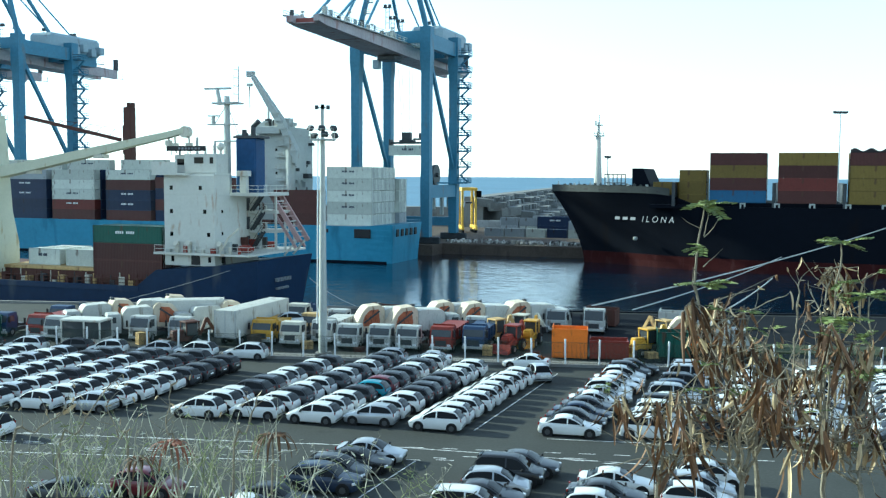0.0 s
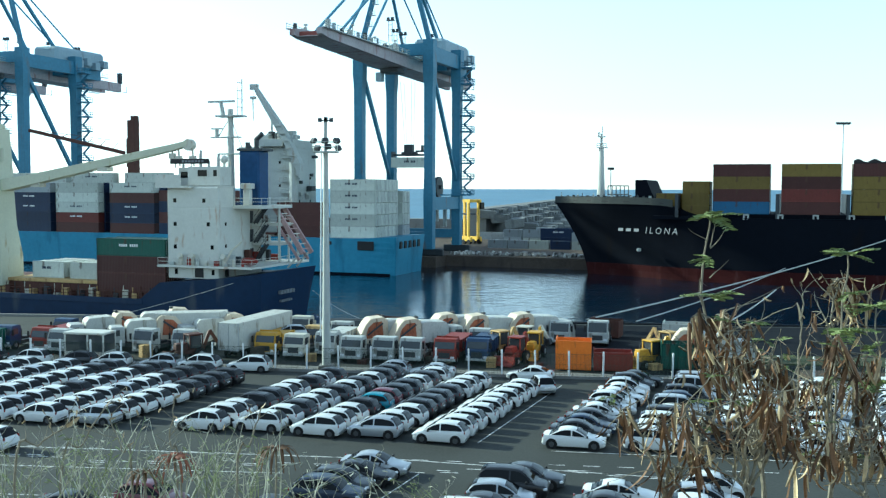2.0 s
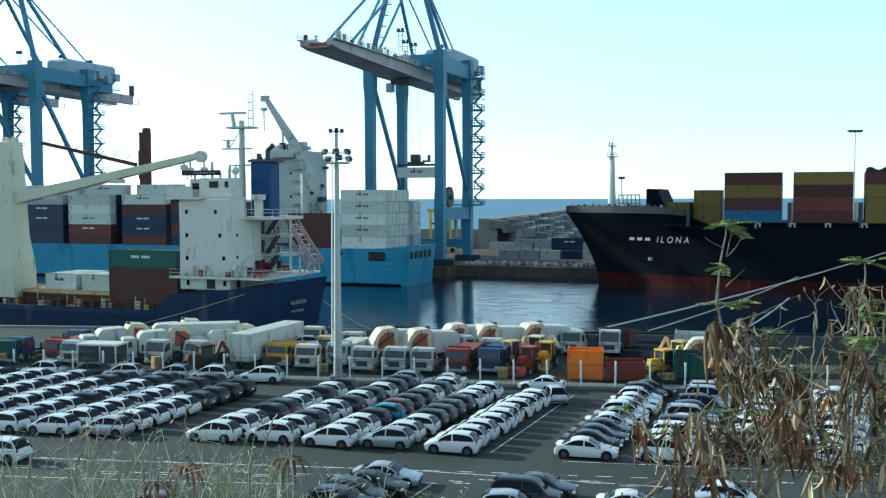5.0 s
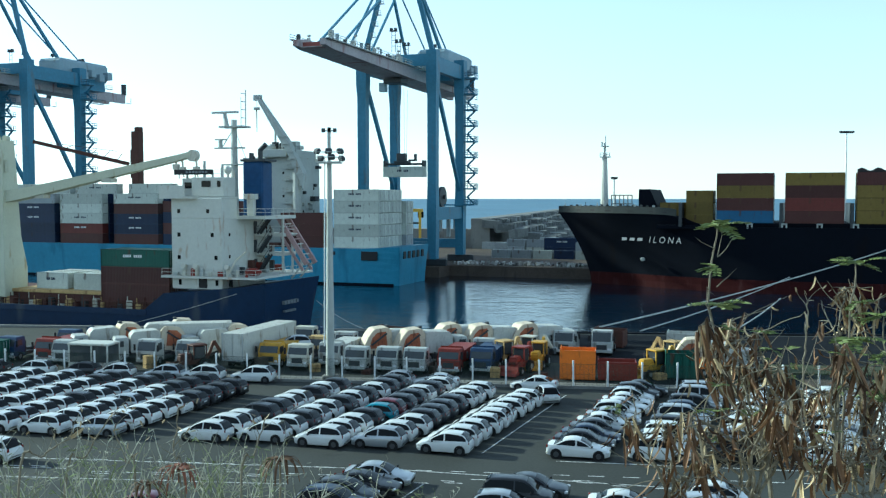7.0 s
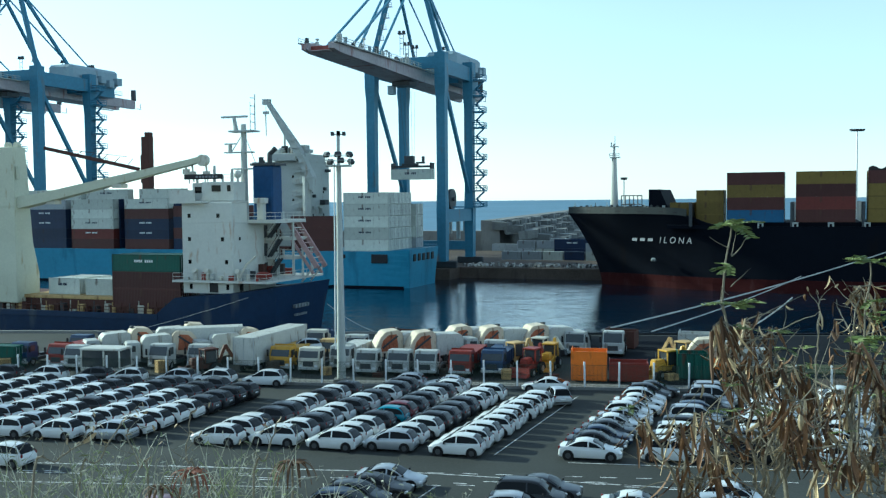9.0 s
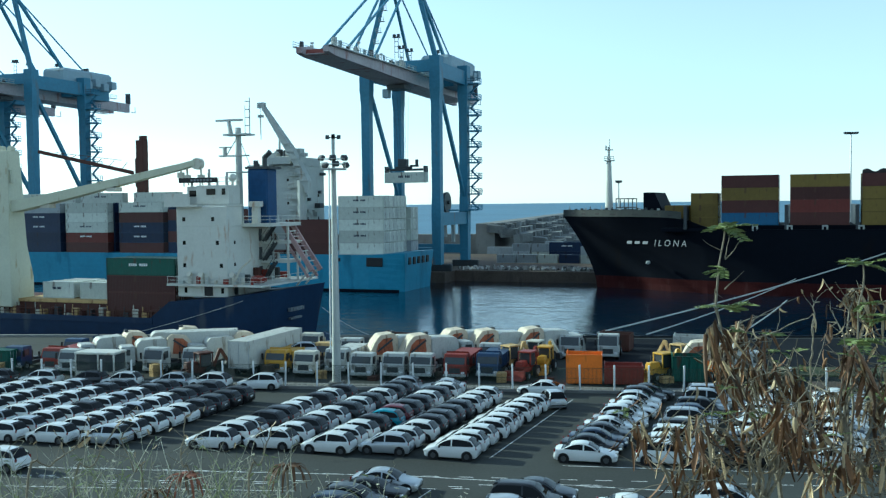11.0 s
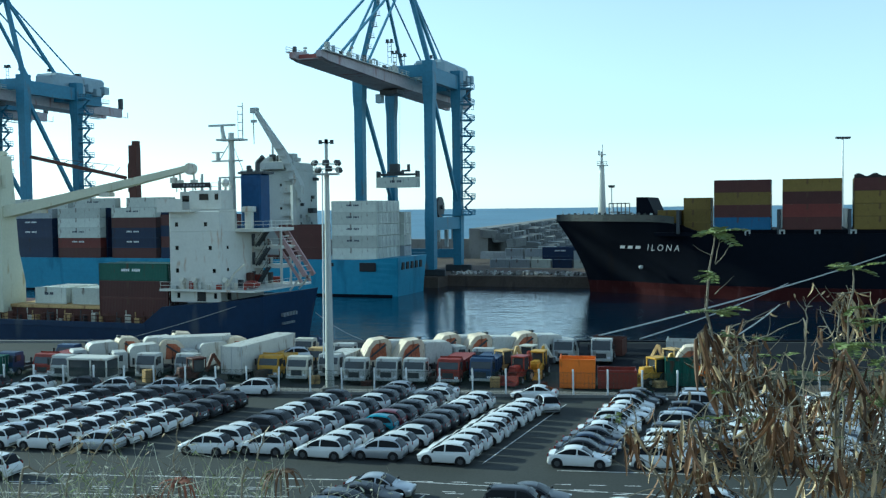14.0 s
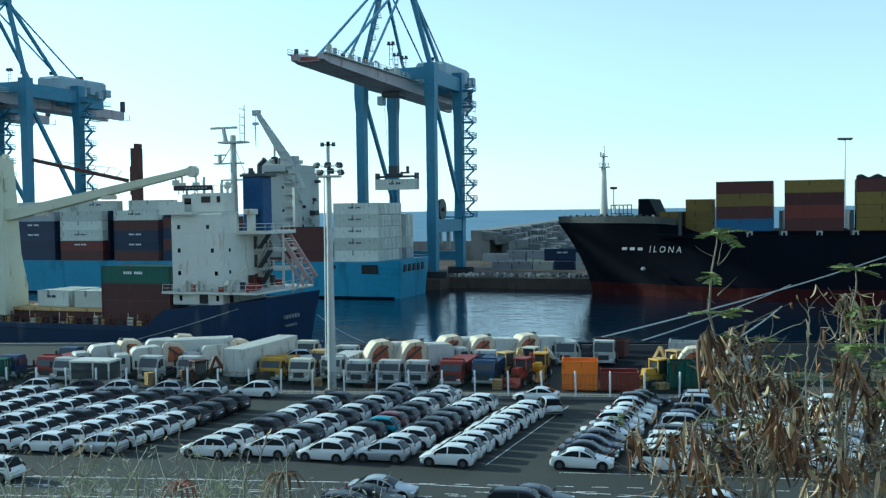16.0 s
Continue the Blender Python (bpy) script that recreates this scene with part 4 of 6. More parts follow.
    # machinery house behind
    part("machine_house", mk((-1, 8.5, G - 6.0, G + 17, 55.6, 61.6), bev=0.9), HOUSEGREY, c, "grey machinery house, haze tint in its colour")
    part("house_skirt", mk((-6.2, 8.2, G - 3, G + 15, 52.6, 56.5)), CRANEBLUE, c)
    for k in range(4):
        part("platform", mk((8.2, 10.4, G + 2 + k * 4, G + 4.4 + k * 4, 55.6 + (k % 2), 58 + (k % 2)), bev=0.1), HOUSEGREY, c)
    part("platform", mk((8.8, 11.6, G + 1.5, G + 3.4, 46.4, 47.0)), SHIPGREY, c)
    bm = mk((8.4, 9.4, G + 1, G + 13, 48.2, 48.4))
    railing(bm, [(9, G + 1), (9, G + 12)], 48.4, 1.2, 1.2, 0.07)
    part("platform", bm, SHIPGREY, c)
    bm = mk((3.0, 4.4, 53.2, 54.2, 53.3, 57.0))
    tube(bm, (4.6, 54.0, 50.5), (4.6, 56.4, 50.5), 0.12, seg=5)
    tube(bm, (4.6, 56.3, 50.4), (4.6, 56.3, 52.4), 0.12, seg=5)
    part("boom_end_post", bm, DARKSTEEL, c)
    gr = random.Random(6)
    for k in range(24):
        y, sx = -51 + k * 2.1 + gr.uniform(-0.6, 0.6), (-1) ** k
        part("boom_fitting", mk((sx * 4.3 - 0.25, sx * 4.3 + gr.uniform(0.1, 0.6), y, y + gr.uniform(0.3, 1.3), 54.5, 54.9 + gr.uniform(0.2, 1.5)), bev=0.04), (SHIPGREY, DARKSTEEL, HOUSEGREY)[k % 3], c)
    # zigzag stair on the landside leg
    bm = bmesh.new()
    for k in range(9):
        z = 16.4 + k * 4.6
        xx = S + 1.4
        box(bm, xx, xx + 3.2, G - 1.0, G + 2.4, z, z + 0.4)
        railing(bm, [(xx, G - 1.0), (xx + 3.2, G - 1.0), (xx + 3.2, G + 2.4)], z + 0.4, 1.3, 1.05, 0.1)
        if k < 8:
            beam(bm, (xx + 2.7, G + 1.2, z + 0.3), (xx + 0.3, G + 1.2, z + 2.4), 0.5, 0.4)
            beam(bm, (xx + 0.3, G + 1.2, z + 2.4), (xx + 2.7, G + 1.2, z + 4.6), 0.5, 0.4)
            box(bm, xx, xx + 1.2, G + 0.4, G + 2.2, z + 2.3, z + 2.5)
    part("zigzag_stair", bm, CRANEBLUE, c, "zigzag access stair on the leg")
    part("stair_platform", mk((S - 4.5, S + 3.6, G - 2, G + 2, 16.3, 16.7), (S - 9, S - 0.5, G - 1, G + 1, 13, 14.6)), CRANEBLUE, c)
    # cable reel
    bm = bmesh.new()
    tube(bm, (S - 6.5, G + 1.0, 18.8), (S - 5.7, G + 1.0, 18.8), 3.1, seg=24)
    tube(bm, (S - 7.0, G + 1.0, 18.8), (S - 5.0, G + 1.0, 18.8), 0.6, seg=10)
    part("cable_reel", bm, DARKSTEEL, c, "dark round cable reel", at=Matrix())
    for xx, z0, z1 in ((S - 7.6, 8.5, 13.0), (S - 5.0, 7.0, 13.0), (S - 2.8, 9.0, 15.0)):
        part("electric_cabinet", mk((xx, xx + 0.9, G + 1.6, G + 3.0, z0, z1), bev=0.08), SHIPGREY, c)
    part("trolley", mk((-2.6, 2.6, -4, 1, 49.7, 50.9), bev=0.1), DARKSTEEL, c)
    part("driver_cabin", mk((-4.4, -2.6, -3.0, -0.8, 47.6, 50.0), bev=0.12), HOUSEGREY, c)
    return c


C1 = (Vector((-2.5, 272, 0)) - VX * 10.4)
quay_crane((C1.x, C1.y))
C2 = Vector((-132.6, 320, 0)) - VX * 11.1
quay_crane((C2.x, C2.y), 1.07)
C3 = C2 - VX * 35
quay_crane((C3.x, C3.y), 1.07)


# lifted container on its spreader, hung from the first crane
def lifted_load():
    o = thing("lifted_container", berth((C1.x, C1.y), 0, 14, 24.4), "white shipping container hanging from a dark spreader", "container")
    part("box_shell", mk((-6.04, 6.04, -1.17, 1.17, 0.05, 2.85)), BOX_COLORS["white"], o)
    bm = bmesh.new()
    for y in (-1.16, 1.16):
        for x in (-6.0, 6.0):
            box(bm, x - 0.09, x + 0.09, y - 0.06, y + 0.06, 0, 2.9)
        box(bm, -6.09, 6.09, y - 0.05, y + 0.05, 2.78, 2.895)
        box(bm, -6.09, 6.09, y - 0.05, y + 0.05, 0.0, 0.17)
    part("frame", bm, BOX_COLORS["white"], o)
    bm = bmesh.new()
    for i in range(7):
        if i != 3:
            box(bm, -1.9 + i * 0.5, -1.55 + i * 0.5, -1.24, -1.15, 1.4, 2.0)
    part("logo_bars", bm, MARK, o)
    sp = part("spreader", mk((-6.0, 6.0, -0.5, 0.5, 3.3, 3.9), (-6.1, -5.6, -1.2, 1.2, 2.9, 4.6), (5.6, 6.1, -1.2, 1.2, 2.9, 4.6), (-3.0, 1.5, -0.9, 0.9, 3.9, 4.5), bev=0.06), DARKSTEEL, o, "dark steel spreader frame")
    part("headblock", mk((-2.2, 0.4, -0.9, 0.9, 4.5, 6.6), (1.2, 3.6, -0.5, 0.5, 4.4, 4.9), (2.9, 3.5, -0.5, 0.5, 4.9, 6.4), bev=0.08), DARKSTEEL, o)
    bm = bmesh.new()
    for x in (-1.9, 0.2):
        for y in (-0.7, 0.7):
            tube(bm, (x, y, 6.5), (x * 1.6, y * 2, 24.4), 0.04, seg=4)
    part("hoist_rope", bm, DARKSTEEL, o)
    return o


def straddle_carrier():
    o = thing("straddle_carrier", pose(9, 335, 0), "tall yellow straddle carrier on the far quay", "vehicle")
    for sx in (-1, 1):
        part("sill", mk((sx * 2.2 - 0.4, sx * 2.2 + 0.4, -5, 5, 0.9, 2.4), bev=0.15), SUNYELLOW, o)
        for y in (-3.4, 3.4):
            part("leg", mk((sx * 2.2 - 0.35, sx * 2.2 + 0.35, y - 0.4, y + 0.4, 2.2, 14.0)), SUNYELLOW, o, "yellow upright")
        for y in (-4, -1.4, 1.4, 4):
            bm = bmesh.new()
            tube(bm, (sx * 2.2 - 0.45, y, 0.8), (sx * 2.2 + 0.45, y, 0.8), 0.8, seg=14)
            part("wheel", bm, RUBBER, o)
        part("top_beam", mk((sx * 2.2 - 0.4, sx * 2.2 + 0.4, -4.5, 4.5, 13.8, 14.8)), SUNYELLOW, o)
    part("cross_beam", mk((-2.4, 2.4, -3.7, -3.0, 13.8, 14.8), (-2.4, 2.4, 3.0, 3.7, 13.8, 14.8)), SUNYELLOW, o)
    part("cab", mk((2.3, 4.0, -4.6, -2.6, 11.6, 13.8), bev=0.15), GLASS, o)
    part("spreader", mk((-1.2, 1.2, -3.2, 3.2, 9.6, 10.2)), DARKSTEEL, o)
    return o


load = lifted_load()
straddle = straddle_carrier()


# ---- breakwater and far yard ----
def breakwater():
    o = thing("breakwater", Matrix(), "grey concrete sea wall with armour blocks", "breakwater", kind="structure")
    a, b = Vector((-70, 362, 0)), Vector((14, 366, 0))
    far = Vector((150, 1010, 0))
    bm = bmesh.new()
    beam(bm, (*b.xy, 3.0), (*far.xy, 3.0), 7.0, 16.0)
    beam(bm, (-420, 470, 2.0), (14, 372, 2.0), 7.0, 10.0)
    part("wall", bm, CONCRETE, o, "pale concrete crest wall")
    bm = bmesh.new()
    d = (far - b).normalized()
    nrm = Vector((d.y, -d.x, 0))
    for i in range(420):
        s, k = random.random() ** 1.6 * 500, random.random()
        p = b + d * s + nrm * (4 + k * 30)
        r = random.uniform(1.9, 2.8)
        k = round(k * 6) / 6
        p = b + d * s + nrm * (4 + k * 30)
        m = Matrix.Translation((p.x, p.y, 9.4 * (1 - k) - 0.3)) @ Euler((random.uniform(-0.12, 0.12), random.uniform(-0.12, 0.12), -0.2 + random.uniform(-0.15, 0.15))).to_matrix().to_4x4() @ Matrix.Diagonal((r * 2.2, r * 1.3, r * 0.95, 1))
        bmesh.ops.create_cube(bm, size=1.2, matrix=m)
    tagged(part("armour_blocks", bm, BLOCKS, o, "piled concrete armour blocks"), kind="stuff")


breakwater()
rng = random.Random(4)
for i in range(7):
    for j in range(3):
        p = VX * (-88 + i * 6.6) + UX * (296 + j * 17)
        if rng.random() < 0.12:
            continue
        for k in range(rng.choice((1, 2, 2, 3)) if j else rng.choice((1, 1, 2))):
            container(pose(p.x, p.y, k * 2.6, 0, 0, TURN), rng.choice(("grey", "grey", "white", "grey", "navy", "grey")), 6.06, 2.58, "boxes in the far yard", doors=False)
for k in range(2):
    for l in (0.0,):
        p = Vector((38.6, 316, 0))
        container(pose(p.x, p.y, k * 2.9, 0, 0, TURN + 4), "navy", 12.19, 2.88, "boxes in the far yard", logo="light")
for k in range(5):
    p = VX * (-80 - 6 * k) + UX * (330 + 4 * k)
    container(pose(p.x, p.y, 0, 0, 0, TURN), "grey", 12.19, 2.58, "boxes in the far yard", doors=False)


def scrap():
    """Heaps of loose gear along the far quay edge."""
    bm = bmesh.new()
    for i in range(150):
        s = random.random()
        p = VX * (-93 + 40 * s) + UX * (262 + random.random() * 6)
        m = Matrix.Translation((p.x, p.y, 0.3)) @ Euler((random.random() * 2, random.random() * 2, random.random() * 6)).to_matrix().to_4x4() @ Matrix.Diagonal((random.uniform(0.3, 1.6), random.uniform(0.3, 0.8), random.uniform(0.3, 0.9), 1))
        bmesh.ops.create_cube(bm, size=1.0, matrix=m)
    single("quay_debris", bm, material("loose scrap", (0.3, 0.29, 0.27), 0.7, vary=0.3, island=0.8), Matrix(), "loose blocks and scrap along the far quay", "debris", kind="stuff")


scrap()


def far_lamp(x, y, z, r=0.35, k_=1.0):
    o = thing("light_mast", pose(x, y, 0), "slender grey lighting mast on the far quay", "lamp post", "lighting masts")
    bm = bmesh.new()
    tube(bm, (0, 0, 0), (0, 0, z), r, r * 0.6, seg=8)
    part("pole", bm, STEEL, o)
    bm = bmesh.new()
    box(bm, -2.4 * k_, 2.4 * k_, -0.25, 0.25, z - 0.25, z)
    for k in range(5):
        xx = (-2.3 + k * 1.15) * k_
        box(bm, xx - 0.42 * k_, xx + 0.42 * k_, -0.5, 0.4, z - 0.05, z + 0.45)
    part("lamp_head", bm, DARKSTEEL, o)


far_lamp(121.4, 300, 38.2, 0.35, 0.8)
far_lamp(50.0, 290, 24.2, 0.3, 0.35)


# ---- cars ----
def ring(x, pts):
    return [(x, y, z) for y, z in pts]


CAR_LINES = {       # length, width, height; then the roof line and the shoulder line, as fractions of the half length and heights
    "hatch": (4.0, 1.72, 1.6, [(-0.6, 0.95), (-0.33, 1.32), (-0.06, 1.54), (0.16, 1.6), (0.46, 1.57), (0.78, 1.46), (0.965, 1.04)],
              [(-1.0, 0.55), (-0.98, 0.7), (-0.9, 0.82), (-0.62, 0.95), (0.0, 0.99), (0.6, 1.04), (0.92, 1.05), (0.985, 0.94), (1.0, 0.6)]),
    "sedan": (4.5, 1.76, 1.45, [(-0.5, 0.9), (-0.24, 1.23), (-0.01, 1.41), (0.17, 1.45), (0.36, 1.4), (0.55, 1.24), (0.76, 1.0)],
              [(-1.0, 0.52), (-0.97, 0.65), (-0.85, 0.76), (-0.52, 0.89), (0.0, 0.94), (0.6, 1.0), (0.88, 1.0), (0.98, 0.9), (1.0, 0.55)]),
    "van": (4.3, 1.8, 1.78, [(-0.66, 1.0), (-0.42, 1.46), (-0.2, 1.72), (0.1, 1.78), (0.55, 1.77), (0.86, 1.68), (0.98, 1.1)],
            [(-1.0, 0.6), (-0.98, 0.78), (-0.88, 0.9), (-0.66, 1.0), (0.0, 1.05), (0.6, 1.08), (0.92, 1.08), (0.985, 0.95), (1.0, 0.55)]),
    "suv": (4.35, 1.82, 1.68, [(-0.58, 1.0), (-0.34, 1.38), (-0.1, 1.62), (0.14, 1.68), (0.48, 1.64), (0.76, 1.52), (0.95, 1.07)],
            [(-1.0, 0.6), (-0.975, 0.78), (-0.87, 0.9), (-0.58, 1.0), (0.0, 1.04), (0.6, 1.07), (0.9, 1.07), (0.98, 0.95), (1.0, 0.58)])}


def car_meshes(kind):
    """Side outline driven car, nose towards -x. Returns the meshes and fittings of one body style."""
    L, W, Ht, roof, shoulder = CAR_LINES[kind]
    h, w = L / 2, W / 2
    low = shoulder[4][1]
    kk = (0.72, 0.84, 0.94, 1.0, 1.0, 1.0, 0.97, 0.92, 0.84)
    zz = (0.36, 0.27, 0.21, 0.2, 0.2, 0.2, 0.22, 0.28, 0.36)
    top = [(x * h, z, k, zl) for (x, z), k, zl in zip(shoulder, kk, zz)]
    bm = bmesh.new()
    rings = []
    for x, z, k, zl in refine(top, 2):
        ww = w * k
        rings.append(ring(x, [(-ww * 0.9, zl), (-ww * 0.985, zl + 0.12), (-ww, z * 0.62), (-ww * 0.985, z - 0.13), (-ww * 0.92, z - 0.035), (-ww * 0.68, z),
                              (ww * 0.68, z), (ww * 0.92, z - 0.035), (ww * 0.985, z - 0.13), (ww, z * 0.62), (ww * 0.985, zl + 0.12), (ww * 0.9, zl)]))
    loft(bm, rings)
    line_ = refine([(x * h, z) for x, z in roof], 3)

    def half(z):
        return w * (0.93 - 0.27 * (z - low) / (Ht - low))
    rc = []
    for x, z in line_:
        d = min(0.085, max(0.004, (z - low + 0.04) * 0.3))
        ze, zb = z - d, min(low - 0.03, z - d - 0.01)
        rc.append(ring(x, [(-half(zb), zb), (-half(ze), ze), (-half(ze) * 0.9, z - d * 0.3), (-half(ze) * 0.5, z), (half(ze) * 0.5, z), (half(ze) * 0.9, z - d * 0.3), (half(ze), ze), (half(zb), zb)]))
    loft(bm, rc)
    body = finish(bm, WHITE, "body", smooth=True, crease=48)
    xs, zs = [p[0] for p in line_], [p[1] for p in line_]

    def roof_z(x):
        return float(np.interp(x, xs, zs))
    win = {}
    x0, x1 = roof[0][0] * h + 0.34, roof[-1][0] * h - 0.2
    xm = 0.02 * h + 0.08
    for s in (-1, 1):
        bm = bmesh.new()
        for xa, xb in ((x0, xm - 0.05), (xm + 0.05, x1)):
            poly = []
            for k in range(7):
                x = xa + (xb - xa) * k / 6
                zb = low + 0.015 + 0.05 * (x - x0) / (x1 - x0)
                poly.append((x, zb, max(zb + 0.02, roof_z(x) - 0.1)))
            ring_ = [(x, zb) for x, zb, zt in poly] + [(x, zt) for x, zb, zt in reversed(poly)]
            a = [bm.verts.new((x, s * (half(z) + 0.012), z)) for x, z in ring_]
            b = [bm.verts.new((x, s * (half(z) - 0.03), z)) for x, z in ring_]
            bm.faces.new(a)
            bm.faces.new(list(reversed(b)))
            for i in range(len(a)):
                j = (i + 1) % len(a)
                bm.faces.new((a[i], b[i], b[j], a[j]))
        win["side_window" + ("" if s < 0 else "_")] = finish(bm, GLASS, "side_window")

    def screen(pts, sign):
        bm = bmesh.new()
        rings_ = []
        for i, (x, z) in enumerate(pts):
            p, q = Vector((pts[max(i - 1, 0)])), Vector((pts[min(i + 1, len(pts) - 1)]))
            d = (q - p).normalized()
            nx, nz = -d.y * sign * 0.018, d.x * sign * 0.018
            wd = half(z) * (0.95 if i < len(pts) - 1 else 0.9)
            rings_.append([(x + nx, -wd, z + nz - 0.02), (x + nx, -wd * 0.5, z + nz), (x + nx, wd * 0.5, z + nz), (x + nx, wd, z + nz - 0.02), (x - nx, wd, z - nz - 0.03), (x - nx, -wd, z - nz - 0.03)])
        loft(bm, rings_)
        return finish(bm, GLASS, "screen")
    win["windscreen"] = screen(line_[1:6], 1)
    win["rear_window"] = screen(list(reversed(line_[-5:])), -1)
    bm = bmesh.new()
    tube(bm, (0, -0.1, 0), (0, 0.1, 0), 0.345, seg=18)
    tyre = finish(bm, RUBBER, "tyre")
    bm = bmesh.new()
    tube(bm, (0, -0.112, 0), (0, 0.112, 0), 0.2, seg=10)
    rim = finish(bm, RIM, "rim")
    bm = bmesh.new()
    tube(bm, (0, -0.02, 0), (0, 0.02, 0), 0.415, seg=18)
    arch = finish(bm, TRIM, "wheel_arch")
    return dict(L=L, W=W, H=Ht, body=body, win=win, tyre=tyre, rim=rim, arch=arch, top=[(x, z) for x, z, k, zl in top])


STYLES = {k: car_meshes(k) for k in ("hatch", "sedan", "van", "suv")}
CAR_PROTO = {}
CAR_WORDS = {"white": WHITE, "silver": SILVER, "graphite": GREY, "black": BLACK, "night blue": NAVY, "turquoise": TEAL, "wine red": WINE}
lamp_f = finish(mk((-0.1, 0.14, -0.2, 0.2, -0.07, 0.07), bev=0.03), LAMP, "headlight")
lamp_r = finish(mk((-0.08, 0.03, -0.1, 0.1, -0.12, 0.12), bev=0.03), TAIL, "tail_light")
plate_me = finish(mk((-0.012, 0.012, -0.26, 0.26, -0.06, 0.06)), LETTER, "number_plate")
mirror_me = finish(mk((-0.06, 0.06, -0.11, 0.11, -0.07, 0.07), bev=0.03), TRIM, "mirror")


def car(m, kind, color, group="parked cars in rows"):
    key = (kind, color)
    if key in CAR_PROTO:
        return copy_thing(CAR_PROTO[key], m)
    s = STYLES[kind]
    style = {"hatch": "hatchback", "sedan": "saloon car", "van": "small van", "suv": "sport utility car"}[kind]
    o = thing("car", m, f"parked {color} {style} in the asphalt lot", "car", group)
    body = s["body"].copy()
    body.materials.clear()
    body.materials.append(CAR_WORDS[color])
    part("body", body, None, o)
    for n_, me in s["win"].items():
        part(n_.strip("_"), me, None, o)
    h, w = s["L"] / 2, s["W"] / 2
    for x in (-h + 0.78, h - 0.72):
        for sy in (-1, 1):
            wl_ = part("wheel", s["arch"], None, o, at=Matrix.Translation((x, sy * (w - 0.015), 0.34)))
            part("tyre", s["tyre"], None, wl_, at=Matrix.Translation((0, -sy * 0.06, 0.005)))
            part("rim", s["rim"], None, wl_, at=Matrix.Translation((0, -sy * 0.045, 0.005)))
    for sy in (-1, 1):
        part("headlight", lamp_f, None, o, at=pose(-h + 0.16, sy * w * 0.72, s["top"][1][1] - 0.06, 0, 0, sy * 20))
        part("tail_light", lamp_r, None, o, at=pose(h - 0.06, sy * w * 0.8, s["top"][-2][1] - 0.02, 0, 0, -sy * 12))
        part("mirror", mirror_me, None, o, at=Matrix.Translation((-h + 1.25, sy * (w + 0.06), 1.0 if kind in ("hatch", "sedan") else 1.1)))
    part("number_plate", plate_me, None, o, at=Matrix.Translation((h + 0.01, 0, 0.72)))
    CAR_PROTO[key] = o
    return o


ROW = radians(22.3)
DIR = Vector((math.sin(ROW), math.cos(ROW), 0))
crng = random.Random(11)


def column(x, y, n, heading, mix, kinds, step=2.15, skip=(), jit=0.12, fixed=None, first=None, styles=None):
    """n cars side by side, running away from (x, y), the nearest car's middle."""
    fixed = fixed or {}
    for i in range(n):
        if i in skip:
            continue
        p = Vector((x, y, 0)) + DIR * (i * step + crng.uniform(-jit, jit)) + Vector((crng.uniform(-0.15, 0.15), 0, 0))
        c = fixed.get(i) or crng.choice(mix)
        k = crng.choice(kinds)
        if i == 0 and first:
            k = first
        k = (styles or {}).get(i, k)
        car(pose(p.x, p.y, 0, 0, 0, heading + crng.uniform(-1.5, 1.5)), k, c)


W6 = ["white"] * 6
LEFT = -15.0            # nose to the far left
MIXA = W6 + ["graphite", "black"]
MIXB = W6[:3] + ["graphite", "black", "graphite", "silver"]
column(0.2, 71.7, 9, LEFT, ["white"] * 9 + ["graphite"], ["hatch"])
column(-4.6, 73.3, 10, LEFT, MIXB, ["hatch"], fixed={0: "silver", 1: "white", 3: "black"})
column(-9.1, 73.7, 11, LEFT, MIXB, ["hatch"], fixed={0: "white", 1: "white", 4: "turquoise", 5: "wine red"})
column(-13.5, 75.0, 11, LEFT, MIXB, ["hatch"], fixed={0: "white", 1: "white", 2: "graphite"})
column(-18.1, 75.3, 10, LEFT, ["graphite", "black", "white"], ["hatch", "suv"], fixed={0: "white", 1: "white", 2: "white", 3: "black", 4: "graphite"})
car(pose(9.4, 89.8, 0, 0, 0, -80), "hatch", "silver")
car(pose(8.9, 95.2, 0, 0, 0, LEFT), "sedan", "white")
for i, xx in enumerate((-26.8, -31.2, -35.7, -40.2, -44.7, -49.2, -53.7)):
    column(xx, 77.0 + i * 0.75, 10 if i else 9, LEFT, W6 + W6[:2] + ["silver", "graphite", "black"] if i < 6 else MIXA, ["hatch"],
           fixed={0: "silver" if i == 0 else "white", 8: "black", 9: "graphite"} if i < 4 else None)
for i in range(12):
    car(pose(-52 + i * 4.7 + crng.uniform(-0.5, 0.5), 104.6 - i * 0.72, 0, 0, 0, LEFT + 5 + crng.uniform(-5, 5)), crng.choice(["sedan", "suv", "hatch"]), crng.choice(["white", "graphite", "black", "silver", "white", "wine red"])) if i not in (8, 9) else None
RIGHT = 165.0 + 3
column(9.7, 70.4, 12, RIGHT, first="sedan", mix= W6[:4] + ["graphite", "night blue", "silver"], kinds=["sedan", "sedan", "hatch", "sedan"], step=2.2, fixed={0: "white", 1: "black", 2: "night blue", 3: "graphite", 4: "white", 5: "silver"})
column(15.4, 69.6, 12, RIGHT, W6[:3] + ["black", "night blue", "silver"], ["suv", "van", "sedan"], step=2.25, fixed={0: "white", 1: "white", 3: "black"})
column(21.0, 69.0, 11, RIGHT, MIXA, ["suv", "sedan", "van"], step=2.3)
column(26.6, 68.0, 11, RIGHT, MIXA, ["suv", "sedan", "hatch"], step=2.3)
column(32.4, 67.0, 11, RIGHT, MIXA, ["suv", "sedan", "hatch"], step=2.3)
